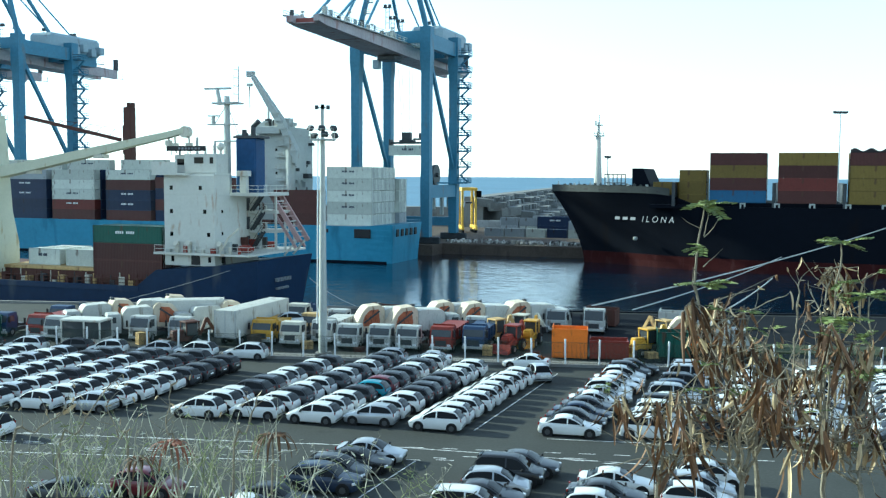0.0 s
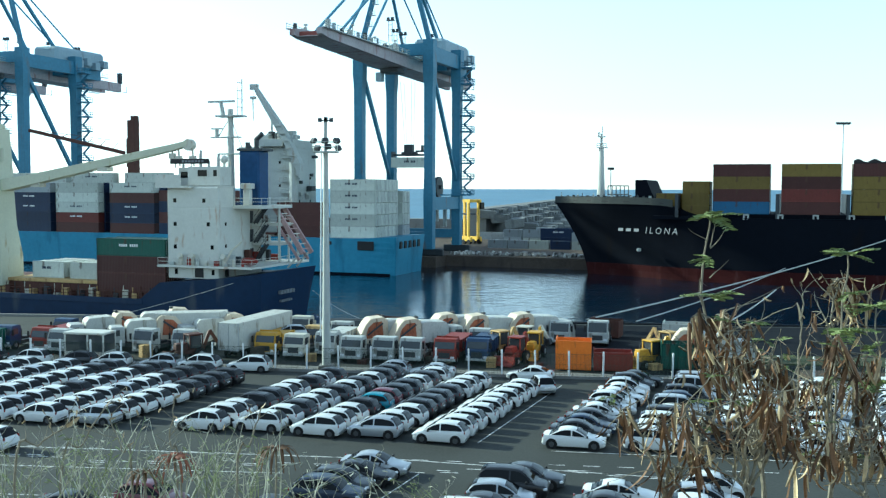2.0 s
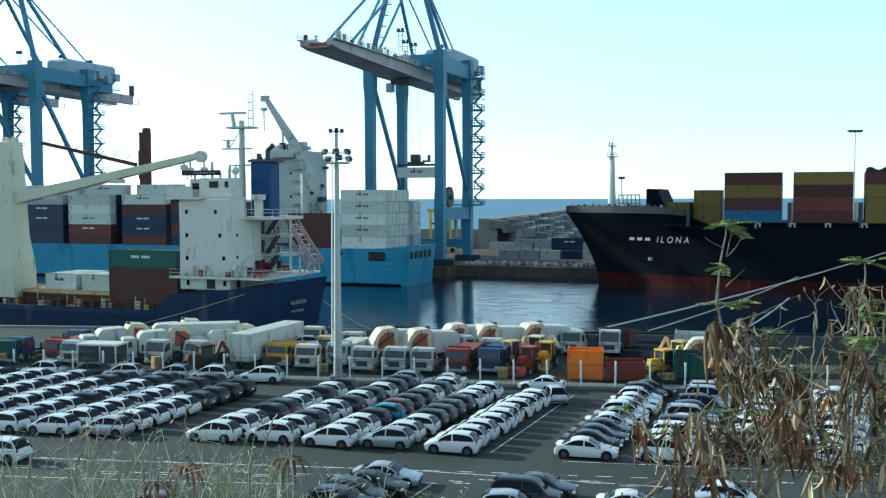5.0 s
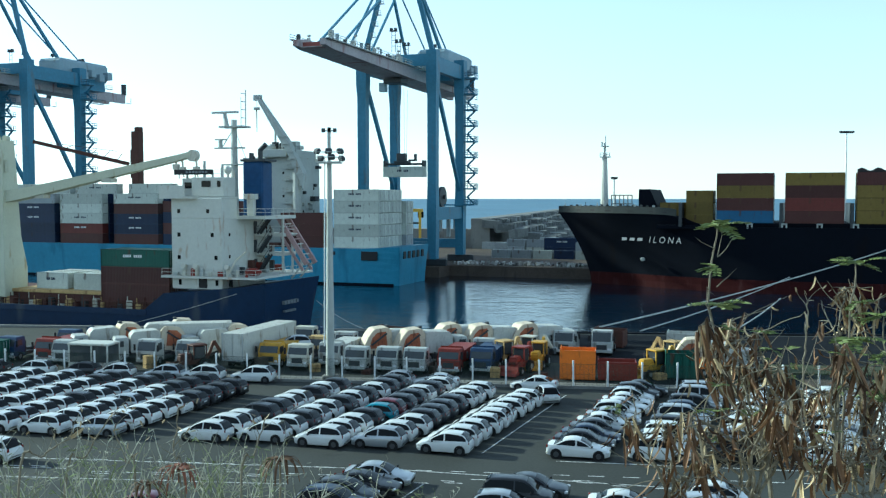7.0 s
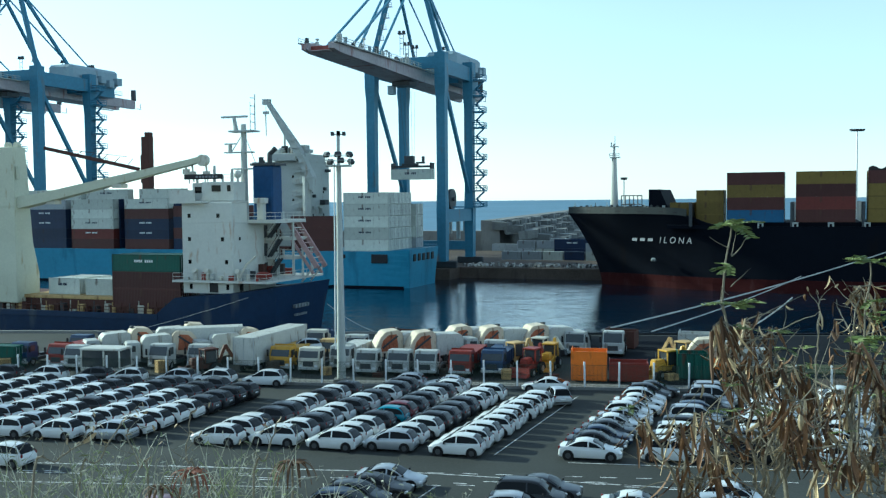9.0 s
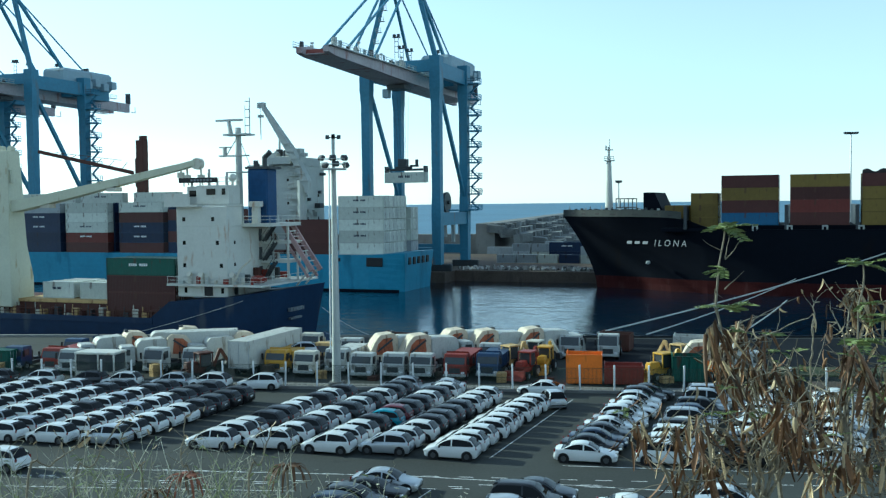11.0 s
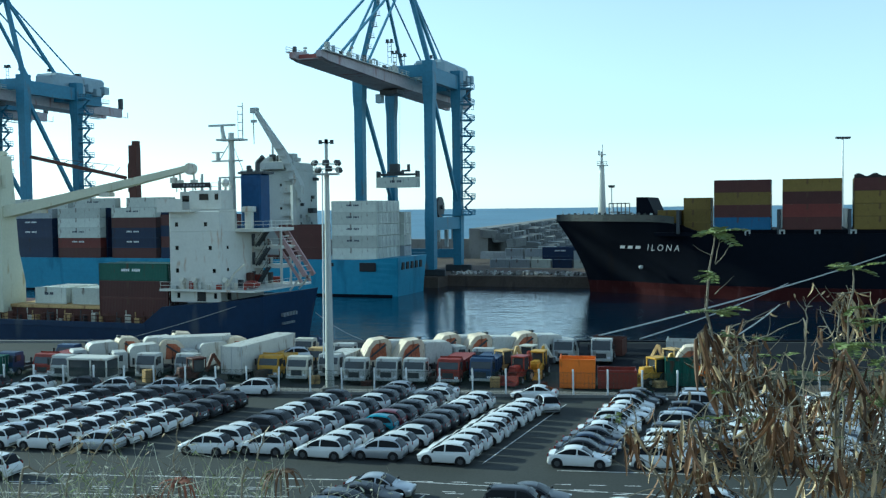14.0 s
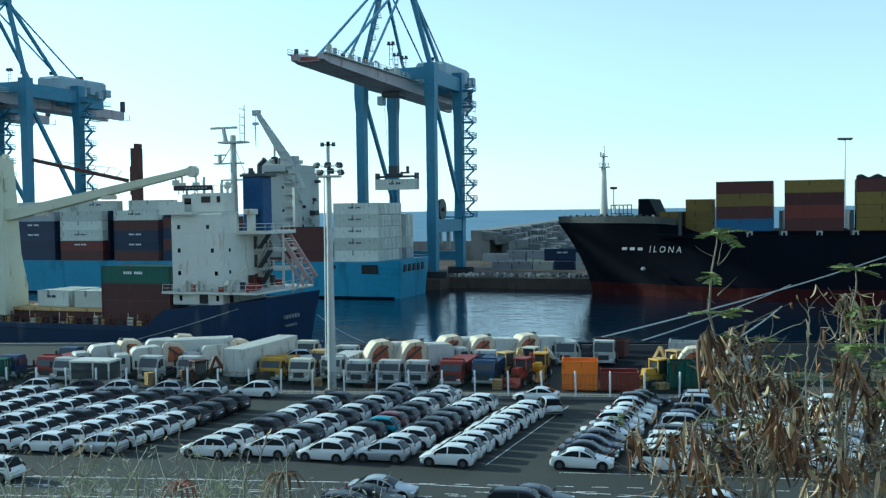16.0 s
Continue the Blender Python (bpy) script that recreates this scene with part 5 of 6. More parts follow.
# the nearest rows below
column(-6.6, 57.5, 4, RIGHT, ["night blue", "graphite"], ["sedan"], step=2.2, fixed={3: "silver", 2: "black", 1: "graphite", 0: "night blue"}, styles={3: "sedan", 2: "sedan", 1: "hatch", 0: "suv"})
column(-10.6, 50.0, 3, RIGHT, ["white", "graphite"], ["sedan"], step=2.3, fixed={2: "black", 1: "white", 0: "white"})
column(1.9, 52.6, 4, RIGHT, ["graphite", "white"], ["sedan", "suv"], step=2.3, fixed={3: "black", 2: "silver", 1: "graphite", 0: "white"}, styles={3: "van", 2: "hatch", 0: "van"})
column(5.6, 61.0, 1, RIGHT, ["graphite"], ["sedan"], fixed={0: "graphite"})
column(9.0, 52.8, 3, RIGHT, ["white", "graphite"], ["sedan", "hatch"], step=2.4, fixed={2: "white", 1: "graphite", 0: "white"})
column(14.6, 54.0, 3, RIGHT, ["white", "silver"], ["hatch"], step=2.4)
car(pose(-32.0, 69.6, 0, 0, 0, LEFT), "suv", "white")
car(pose(-16.5, 56.5, 0, 0, 0, RIGHT), "hatch", "wine red")
car(pose(-20.5, 55.0, 0, 0, 0, RIGHT), "sedan", "graphite")


# painted lines
def line(name, pts, width=0.11):
    bm = bmesh.new()
    for (a, b) in pts:
        beam(bm, (*a, 0.006), (*b, 0.006), width, 0.004)
    single(name, bm, ROADPAINT, Matrix(), "worn white painted parking lines", "road marking", kind="structure")


segs = [((2.9, 71.4), (11.6, 92.6)), ((-34, 70.6), (-3, 67.0)), ((-3, 67.0), (16, 62.4)), ((-40, 66.4), (-10, 63.6)), ((-1.2, 63.6), (-7.5, 48.5)), ((8, 69.2), (38, 64.5)), ((-36, 60), (-14, 58))]
for i in range(26):
    x = -34 + i * 2.3
    segs.append(((x, 70.9 - (x + 34) * 0.125), (x + 1.1, 70.75 - (x + 34) * 0.125)))
mr = random.Random(12)
for i in range(22):
    x = -33 + i * 2.2 + mr.uniform(-0.5, 0.5)
    y = 68.6 - (x + 34) * 0.12 + mr.uniform(-0.9, 0.9)
    for k in range(mr.choice((1, 2, 2))):
        segs.append(((x + 0.2 * k, y - 0.45 * k), (x + 0.2 * k + mr.uniform(0.8, 1.5), y - 0.45 * k - 0.15)))
line("parking_line", segs)


# ---- tall light mast ----
def light_mast():
    o = thing("light_mast", pose(-11.4, 100.6, 0), "tall pale tapered lighting mast with floodlights", "lamp post", "lighting masts")
    bm = bmesh.new()
    tube(bm, (0, 0, 0), (0, 0, 22.2), 0.46, 0.24, seg=14)
    part("pole", bm, SHIPGREY, o, "pale grey tapered steel pole", smooth=True)
    bm = bmesh.new()
    tube(bm, (-0.55, -0.35, 3.5), (-0.42, -0.2, 22.4), 0.07, seg=6)
    part("ladder_rail", bm, LETTER, o)
    part("platform", mk((-1.2, 1.2, -1.2, 1.2, 22.0, 22.15), (-0.15, 0.15, -0.15, 0.15, 22.1, 25.6)), SHIPGREY, o)
    bm = bmesh.new()
    railing(bm, [(-1.2, -1.2), (1.2, -1.2), (1.2, 1.2), (-1.2, 1.2), (-1.2, -1.2)], 22.1, 1.0, 1.2, 0.03)
    part("railing", bm, SHIPGREY, o)
    for x, z, y in ((-1.15, 23.2, -0.4), (0, 23.2, -0.6), (1.15, 23.2, -0.4), (-0.9, 22.5, 0.5), (0.3, 22.6, -0.8), (1.2, 22.5, 0.5)):
        bm = mk((-0.36, 0.36, -0.22, 0.22, -0.28, 0.28), bev=0.1)
        part("floodlight", bm, DARKSTEEL, o, at=pose(x, y, z, -35, 0, x * 40))
    part("top_bar", mk((-0.75, 0.75, -0.06, 0.06, 25.2, 25.3), (-0.75, -0.4, -0.15, 0.15, 25.1, 25.5), (-0.15, 0.2, -0.15, 0.15, 25.1, 25.55), (0.4, 0.75, -0.15, 0.15, 25.1, 25.5)), DARKSTEEL, o)
    part("base", mk((-0.8, 0.8, -0.8, 0.8, 0.0, 0.5), bev=0.1), CONCRETE, o)


light_mast()


# ---- fence of posts and mesh ----
MESHMAT = material("wire mesh", (0.03, 0.05, 0.04), 0.5, 0.3, vary=0.1)
def fence():
    o = thing("fence", Matrix(), "white posts with thin wire along the truck yard", "fence")
    post = finish(mk((-0.085, 0.085, -0.085, 0.085, 0, 2.75), bev=0.02), LETTER, "post")
    pts = [(-62 + k * 3.25, 106.0 - (-62 + k * 3.25) * 0.131 - 8.4) for k in range(34)]
    for i, (x, y) in enumerate(pts):
        part("post", post, None, o, at=pose(x, y, 0, crng.uniform(-1, 1), crng.uniform(-1.5, 1.5), 0))
    for zz in (0.4, 1.4, 2.4):
        bm = bmesh.new()
        for a, b in zip(pts, pts[1:]):
            tube(bm, (*a, zz), (*b, zz), 0.012, seg=4, caps=False)
        part("wire", bm, MESHMAT, o)
    bm = bmesh.new()
    for a, b in zip(pts, pts[1:]):
        va, vb = Vector((*a, 0)), Vector((*b, 0))
        for i in range(26):
            q = va.lerp(vb, (i + 0.5) / 26)
            box(bm, q.x - 0.012, q.x + 0.012, q.y - 0.012, q.y + 0.012, 0.28, 2.45)
    tagged(part("wire_mesh", bm, MESHMAT, o, "dark green upright mesh wires"), kind="stuff")
    part("plinth", slab(bmesh.new(), [(pts[0][0], pts[0][1] - 0.15), (pts[-1][0], pts[-1][1] - 0.15), (pts[-1][0], pts[-1][1] + 0.15), (pts[0][0], pts[0][1] + 0.15)], 0.0, 0.28), CONCRETE, o)


fence()


# ---- trucks and machines ----
# truck white darkened into the cab paint, as their fronts stand in shade
SHADEDCABWHITE = material("grimy white cab paint, shade-darkened", (0.42, 0.43, 0.41), 0.5, vary=0.16, scale=0.8, dark=(0.14, 0.13, 0.11), spots=0.4)
TAILCREAM = material("cream truck paint", (0.58, 0.5, 0.38), 0.5, vary=0.12, scale=0.8, dark=(0.2, 0.12, 0.07), spots=0.35)
RAMRUST = material("rusty orange press plate", (0.36, 0.12, 0.06), 0.7, vary=0.3, scale=2.0, dark=(0.08, 0.04, 0.03), spots=0.5)
def wheels(o, xs, w, r=0.5):
    for x in xs:
        for sy in (-1, 1):
            bm = bmesh.new()
            tube(bm, (x, sy * w - 0.18, r), (x, sy * w + 0.18, r), r, seg=16)
            t = part("wheel", bm, RUBBER, o)
            bm = bmesh.new()
            tube(bm, (x, sy * w - 0.2, r), (x, sy * w + 0.2, r), r * 0.5, seg=10)
            part("rim", bm, STEEL, t)


def cab(o, mat, h=2.75, x=0.0, lng=1.9):
    """A flat-nosed cab; its front faces -x."""
    bm = bmesh.new()
    profile_y(bm, [(x, 0.55), (x + lng, 0.55), (x + lng, h - 0.1), (x + lng - 0.2, h), (x + 0.45, h), (x + 0.12, 1.75), (x, 1.6)], -1.2, 1.2)
    bmesh.ops.bevel(bm, geom=list(bm.edges), offset=0.06, segments=1, affect="EDGES")
    c = part("cab", bm, mat, o)
    bm = bmesh.new()
    a, b = Vector((x + 0.08, 0, 1.72)), Vector((x + 0.42, 0, h - 0.22))
    beam(bm, a, b, 2.1, 0.06, up=(1, 0, 0))
    part("windscreen", bm, CABGLASS, c)
    for sy in (-1, 1):
        part("side_window", mk((x + 0.55, x + 1.35, sy * 1.2 - 0.03, sy * 1.2 + 0.03, 1.75, h - 0.35)), CABGLASS, c)
        part("mirror", mk((x + 0.1, x + 0.22, sy * 1.45 - 0.1, sy * 1.45 + 0.1, 1.7, 2.4)), TRIM, c)
        part("headlight", mk((x - 0.03, x + 0.05, sy * 0.9 - 0.2, sy * 0.9 + 0.2, 0.75, 0.98)), LAMP, c)
    part("grille", mk((x - 0.03, x + 0.04, -0.6, 0.6, 0.8, 1.35)), DARKSTEEL, c)
    part("bumper", mk((x - 0.12, x + 0.15, -1.2, 1.2, 0.45, 0.72), bev=0.04), SHIPGREY, c)
    return c


def truck(m, kind, mat=TRUCKWHITE, label="", h=2.75):
    names = {"refuse": "white refuse truck with a cream rounded tailgate", "tractor": "truck tractor unit without its trailer", "box": "truck with a tall white box body", "flat": "plain flatbed truck behind the fence", "trailer": "white box trailer with closed rear doors", "tank": "plain tipper truck behind the fence"}
    o = thing("truck", m, label or names[kind], "truck", "trucks behind the fence")
    if kind != "trailer":
        cab(o, SHADEDCABWHITE if mat is TRUCKWHITE else mat, h)
    part("chassis", mk((1.2, 7.0 if kind != "tractor" else 5.4, -0.45, 0.45, 0.55, 0.95), (1.2, 5.2, -1.05, -0.5, 0.5, 0.9), (1.2, 5.2, 0.5, 1.05, 0.5, 0.9)), DARKSTEEL, o)
    if kind == "refuse":
        bm = bmesh.new()
        profile_y(bm, [(2.1, 1.0), (5.4, 1.0), (5.4, 3.2), (5.0, 3.45), (2.5, 3.35), (2.1, 2.9)], -1.2, 1.2)
        bmesh.ops.bevel(bm, geom=list(bm.edges), offset=0.08, segments=2, affect="EDGES")
        part("hopper_body", bm, TRUCKWHITE, o)
        bm = bmesh.new()
        profile_y(bm, [(5.4, 0.9), (7.4, 0.75), (8.6, 1.2), (8.7, 1.8), (8.1, 3.0), (7.5, 3.7), (5.9, 3.85), (5.45, 3.4)], -1.22, 1.22)
        bmesh.ops.bevel(bm, geom=list(bm.edges), offset=0.09, segments=2, affect="EDGES")
        part("tailgate", bm, TAILCREAM, o, "cream rounded tailgate")
        for sy in (-1, 1):
            part("ram_panel", profile_y(bmesh.new(), [(6.0, 1.6), (8.1, 1.5), (7.8, 2.7), (7.2, 3.3), (6.2, 3.4)], sy * 1.25 - 0.03, sy * 1.25 + 0.03), RAMRUST, o, "rusty orange side panel")
            part("ram_arm", beam(bmesh.new(), (6.1, sy * 1.3, 3.2), (7.9, sy * 1.3, 1.9), 0.14, 0.2), DARKSTEEL, o)
        part("roof_beacon", mk((5.5, 5.9, -0.3, 0.3, 3.75, 4.0), bev=0.04), DARKSTEEL, o)
        for xx in (3.0, 4.6):
            part("rib", mk((xx, xx + 0.1, -1.24, -1.18, 1.1, 3.0)), TRUCKWHITE, o)
        wheels(o, (1.0, 5.0, 6.3), 1.02)
    elif kind == "box":
        part("box_body", mk((2.2, 10.4, -1.27, 1.27, 1.0, 4.0), bev=0.04), TRUCKWHITE, o, "white box body")
        part("box_frame", mk((2.17, 2.25, -1.28, -1.18, 1.0, 4.02), (2.17, 2.25, 1.18, 1.28, 1.0, 4.02), (2.17, 2.25, -0.03, 0.03, 1.0, 4.0)), STEEL, o)
        wheels(o, (1.0, 7.4, 8.6), 1.02)
    elif kind == "trailer":
        part("box_body", mk((0.0, 12.4, -1.27, 1.27, 1.0, 3.95), bev=0.04), TRUCKWHITE, o, "white box body")
        part("box_frame", mk((-0.04, 0.04, -1.29, -1.18, 1.0, 3.97), (-0.04, 0.04, 1.18, 1.29, 1.0, 3.97), (-0.04, 0.02, -0.03, 0.03, 1.0, 3.95), (-0.04, 0.04, -1.28, 1.28, 0.95, 1.1)), STEEL, o)
        wheels(o, (1.6, 2.9), 1.02)
    elif kind == "tractor":
        part("fifth_wheel", mk((3.4, 4.6, -0.5, 0.5, 0.95, 1.15), (2.0, 2.3, -1.0, 1.0, 0.95, 2.2)), DARKSTEEL, o)
        wheels(o, (1.0, 4.4), 1.02)
    elif kind == "flat":
        part("bed", mk((2.2, 8.0, -1.25, 1.25, 1.0, 1.25), (2.2, 2.3, -1.25, 1.25, 1.25, 2.1)), mat, o)
        wheels(o, (1.0, 6.4), 1.02)
    else:
        bm = bmesh.new()
        profile_y(bm, [(2.2, 1.1), (7.4, 1.1), (7.9, 2.4), (2.2, 2.4), (1.5, 2.9), (1.5, 2.7), (2.1, 2.3)], -1.2, 1.2)
        part("tipper_body", bm, mat, o)
        bm = bmesh.new()
        for k in range(6):
            for sy in (-1, 1):
                box(bm, 2.5 + k * 0.9, 2.62 + k * 0.9, sy * 1.23 - 0.04, sy * 1.23 + 0.04, 1.1, 2.4)
        part("ribs", bm, mat, o)
        wheels(o, (1.0, 5.6, 6.8), 1.02)
    return o


def loader(m, mat=YELLOW, label="yellow backhoe loader with a raised arm"):
    o = thing("backhoe_loader", m, label, "digger", "machines behind the fence")
    part("chassis", mk((-1.6, 1.4, -0.5, 0.5, 0.7, 1.3), (-1.8, -0.4, -0.45, 0.45, 1.2, 1.75), bev=0.08), mat, o)
    c = part("cab", mk((-0.3, 1.0, -0.62, 0.62, 1.3, 2.68), bev=0.1), CABGLASS, o)
    part("bonnet", mk((-1.75, -0.45, -0.4, 0.4, 1.7, 1.95), bev=0.08), mat, o)
    part("exhaust", tube(bmesh.new(), (-1.1, 0.3, 1.9), (-1.1, 0.3, 2.6), 0.05, seg=6), DARKSTEEL, o)
    part("roof", mk((-0.5, 1.2, -0.78, 0.78, 2.68, 2.86), bev=0.06), mat, c)
    for x in (-0.38, 1.08):
        for y in (-0.68, 0.68):
            part("pillar", mk((x - 0.06, x + 0.06, y - 0.06, y + 0.06, 1.3, 2.7)), mat, c)
    wheels(o, (-1.3,), 0.8, 0.45)
    wheels(o, (0.8,), 0.85, 0.68)
    bm = bmesh.new()
    for a, b in (((1.4, 0, 1.0), (2.3, 0, 3.0)), ((2.3, 0, 3.0), (3.2, 0, 1.6))):
        beam(bm, a, b, 0.24, 0.34)
    part("boom_arm", bm, mat, o)
    bm = bmesh.new()
    profile_y(bm, [(2.9, 1.6), (3.5, 1.6), (3.6, 1.0), (3.1, 0.8), (2.8, 1.2)], -0.35, 0.35)
    part("digging_bucket", bm, DARKSTEEL, o)
    bm = bmesh.new()
    for y in (-0.6, 0.6):
        beam(bm, (-0.6, y, 1.5), (-2.6, y, 0.7), 0.14, 0.24)
    part("loader_arm", bm, mat, o)
    bm = bmesh.new()
    profile_y(bm, [(-2.5, 0.3), (-3.4, 0.2), (-3.3, 0.4), (-2.8, 0.6), (-2.7, 1.1), (-2.5, 1.1)], -1.1, 1.1)
    part("front_bucket", bm, mat, o)
    return o


def skip(m, mat=ORANGE, label="orange steel skip container", lx=2.0, z1=2.5):
    o = thing("skip", m, label, "skip", "machines behind the fence")
    bm = bmesh.new()
    t = 0.07
    for s in (-1, 1):
        box(bm, -lx, lx, s * 1.2 - t / 2, s * 1.2 + t / 2, 0.2, z1)
        box(bm, s * lx - t / 2, s * lx + t / 2, -1.2, 1.2, 0.2, z1 + (0.3 if s < 0 else 0))
    box(bm, -lx, lx, -1.2, 1.2, 0.15, 0.25)
    part("shell", bm, mat, o)
    bm = bmesh.new()
    n = int(lx * 2 / 0.7)
    for k in range(n + 1):
        x = -lx + 2 * lx * k / n
        for s in (-1, 1):
            box(bm, x - 0.05, x + 0.05, s * 1.24 - 0.04, s * 1.24 + 0.04, 0.2, z1)
    box(bm, -lx - 0.05, lx + 0.05, -1.3, -1.18, z1 - 0.02, z1 + 0.1)
    box(bm, -lx - 0.05, lx + 0.05, 1.18, 1.3, z1 - 0.02, z1 + 0.1)
    box(bm, -lx, lx, -0.6, -0.4, 0.0, 0.18)
    box(bm, -lx, lx, 0.4, 0.6, 0.0, 0.18)
    part("ribs", bm, mat, o)
    return o


F = 75.0       # trucks stand with their noses towards the fence
def T(x, y, turn=0.0):
    return pose(x, y, 0, 0, 0, F + turn)


for x, y in ((-9.3, 104.3), (-5.9, 104.0), (-3.0, 103.4)):
    truck(T(x, y), "tractor", TRUCKWHITE, "white refuse truck cab unit by the fence")
for x, y in ((-9.0, 112.5), (-5.2, 111.5), (-1.0, 116.0), (2.6, 115.2), (8.0, 116.5)):
    truck(pose(x + 8.0, y + 2.9, 0, 0, 0, 200), "refuse", TRUCKWHITE)
truck(T(0.6, 103.0), "tank", RED, "red tipper truck by the fence")
truck(T(4.0, 103.2), "tank", TRUCKBLUE, "dark blue tipper truck by the fence")
truck(T(4.5, 110.5), "flat", TRUCKWHITE)
loader(pose(8.2, 104.5, 0, 0, 0, 60), RED, "red tractor with a raised front arm")
loader(pose(10.5, 108.0, 0, 0, 0, 70), YELLOW)
loader(pose(6.6, 109.0, 0, 0, 0, 40), HATCH, "ochre backhoe with a folded arm")
loader(pose(9.6, 113.0, 0, 0, 0, -30), CREAM, "cream loader with a folded arm")
skip(pose(13.9, 101.2, 0, 0, 0, -10), lx=1.75, z1=3.0)
skip(pose(17.8, 100.6, 0, 0, 0, -8), RED, "dull red open skip", 1.9, 1.9)
truck(T(14.2, 116.0), "tractor", TRUCKWHITE, h=2.9)
truck(T(18.6, 115.5), "tractor", TRUCKWHITE, "white truck tractor unit", h=3.0)
loader(pose(22.0, 102.5, 0, 0, 0, 30), YELLOW)
skip(pose(24.6, 101.8, 0, 0, 0, -8), BOX_COLORS["green"], "dark green steel skip", 1.6, 2.6)
loader(pose(28.0, 103.0, 0, 0, 0, 15), ORANGE, "orange excavator with a raised arm")
truck(pose(32.5, 108.0, 0, 0, 0, 150), "flat", TRUCKWHITE)
truck(pose(33, 103.0, 0, 0, 0, 168), "refuse", TRUCKWHITE, "white refuse truck behind the fence")
# left part of the yard
truck(T(-22.6, 106.4, -4), "trailer", TRUCKWHITE)
truck(T(-18.9, 107.2), "tank", YELLOW, "yellow tipper truck by the fence")
truck(T(-15.6, 106.0), "tractor", CREAM, "cream truck cab by the fence")
truck(T(-14.2, 112.5), "flat", HATCH)
truck(T(-28.4, 109.0), "flat", TRUCKWHITE, "white flatbed truck by the fence")
truck(pose(-30.0, 113.0, 0, 0, 0, 30), "refuse", TRUCKWHITE)
truck(T(-32.6, 108.6), "tractor", TRUCKWHITE, h=2.9)
truck(pose(-37.6, 112.0, 0, 0, 0, 24), "refuse", TRUCKWHITE)


def site_cabin(m):
    """A white-framed cabin with dark glazed sides."""
    o = thing("site_cabin", m, "white framed cabin with dark glazed sides by the fence", "cabin")
    part("body", mk((-2.25, 2.25, -1.15, 1.15, 0.35, 2.75)), CABGLASS, o)
    part("roof", mk((-2.4, 2.4, -1.3, 1.3, 2.75, 3.0), bev=0.06), SHIPWHITE, o)
    part("sill", mk((-2.35, 2.35, -1.25, 1.25, 0.2, 0.95), bev=0.04), SHIPWHITE, o)
    for x in (-2.25, 0.4, 2.25):
        for y in (-1.2, 1.2):
            part("pillar", mk((x - 0.08, x + 0.08, y - 0.06, y + 0.06, 0.2, 2.8)), SHIPWHITE, o)
    for x in (-1.8, 1.8):
        part("foot", mk((x - 0.3, x + 0.3, -0.9, 0.9, 0.0, 0.22)), CONCRETE, o)
    return o


site_cabin(pose(-37.6, 106.8, 0, 0, 0, -12))
loader(pose(-26.6, 106.0, 0, 0, 0, 40), RUST, "rusty brown loader with a folded arm")
truck(T(-42.2, 109.2), "tractor", SHIPGREY, "grey truck cab by the fence")
truck(T(-44.6, 110.4), "tank", RED, "dark red tipper truck by the fence")
truck(T(-45.0, 118.0), "flat", TRUCKBLUE, "dark blue flatbed truck behind the fence")
truck(pose(-38.0, 119.0, 0, 0, 0, 20), "refuse", TRUCKWHITE)
truck(pose(-31.0, 120.0, 0, 0, 0, 15), "flat", TRUCKWHITE)
truck(T(-17.0, 121.0), "flat", CREAM)
truck(T(-11.6, 116.0), "tractor", TRUCKWHITE)
car(pose(-3.2, 123.5, 0, 0, 0, 100), "van", "white")
car(pose(-17.0, 113.0, 1.3, 0, 0, 10), "hatch", "silver")
for i in range(3):
    container(pose(-52.0 - i * 6.3, 112.0 + i * 0.8, 0, 0, 0, -8), "green", 6.06, 2.59, "boxes in the truck yard", label="dark green short container beside the trucks")


def pallet_stack(m, mat, n, label):
    o = thing("pallet_stack", m, label, "pallets", "clutter in the truck yard")
    for k in range(n):
        part("pallet", mk((-0.6, 0.6, -0.5, 0.5, k * 0.17, k * 0.17 + 0.13), bev=0.01), mat, o)
    return o


yr = random.Random(9)
for i in range(14):
    x = -50 + i * 6.1 + yr.uniform(-1, 1)
    pallet_stack(pose(x, 102.6 - 0.131 * x + yr.uniform(0.2, 1.5), 0, 0, 0, yr.uniform(0, 90)), (HATCH, RUST, EARTH)[i % 3], yr.randint(3, 8), "stack of worn wooden pallets behind the fence")
for i in range(9):
    x = -44 + i * 9.2 + yr.uniform(-1.5, 1.5)
    skip(pose(x, 124 - 0.1 * x + yr.uniform(-2, 2), 0, 0, 0, yr.uniform(-30, 30)), (TRUCKBLUE, RUST, TRUCKWHITE)[i % 3], ("dark blue", "rusty brown", "dirty white")[i % 3] + " open steel skip in the yard", 1.8, yr.uniform(1.4, 2.2))
truck(pose(-43.0, 114.0, 0, 0, 0, 30), "refuse", TRUCKWHITE)
truck(pose(-35.0, 114.5, 0, 0, 0, 12), "box", TRUCKWHITE, "white truck with a grey-white box body")
truck(T(-49.5, 112.0), "tractor", TRUCKBLUE, "dark blue truck cab by the fence")
truck(T(-12.4, 107.5), "tank", TRUCKWHITE, "white tipper truck by the fence")
loader(pose(25.6, 108.5, 0, 0, 0, 130), HATCH, "ochre backhoe with a folded arm")


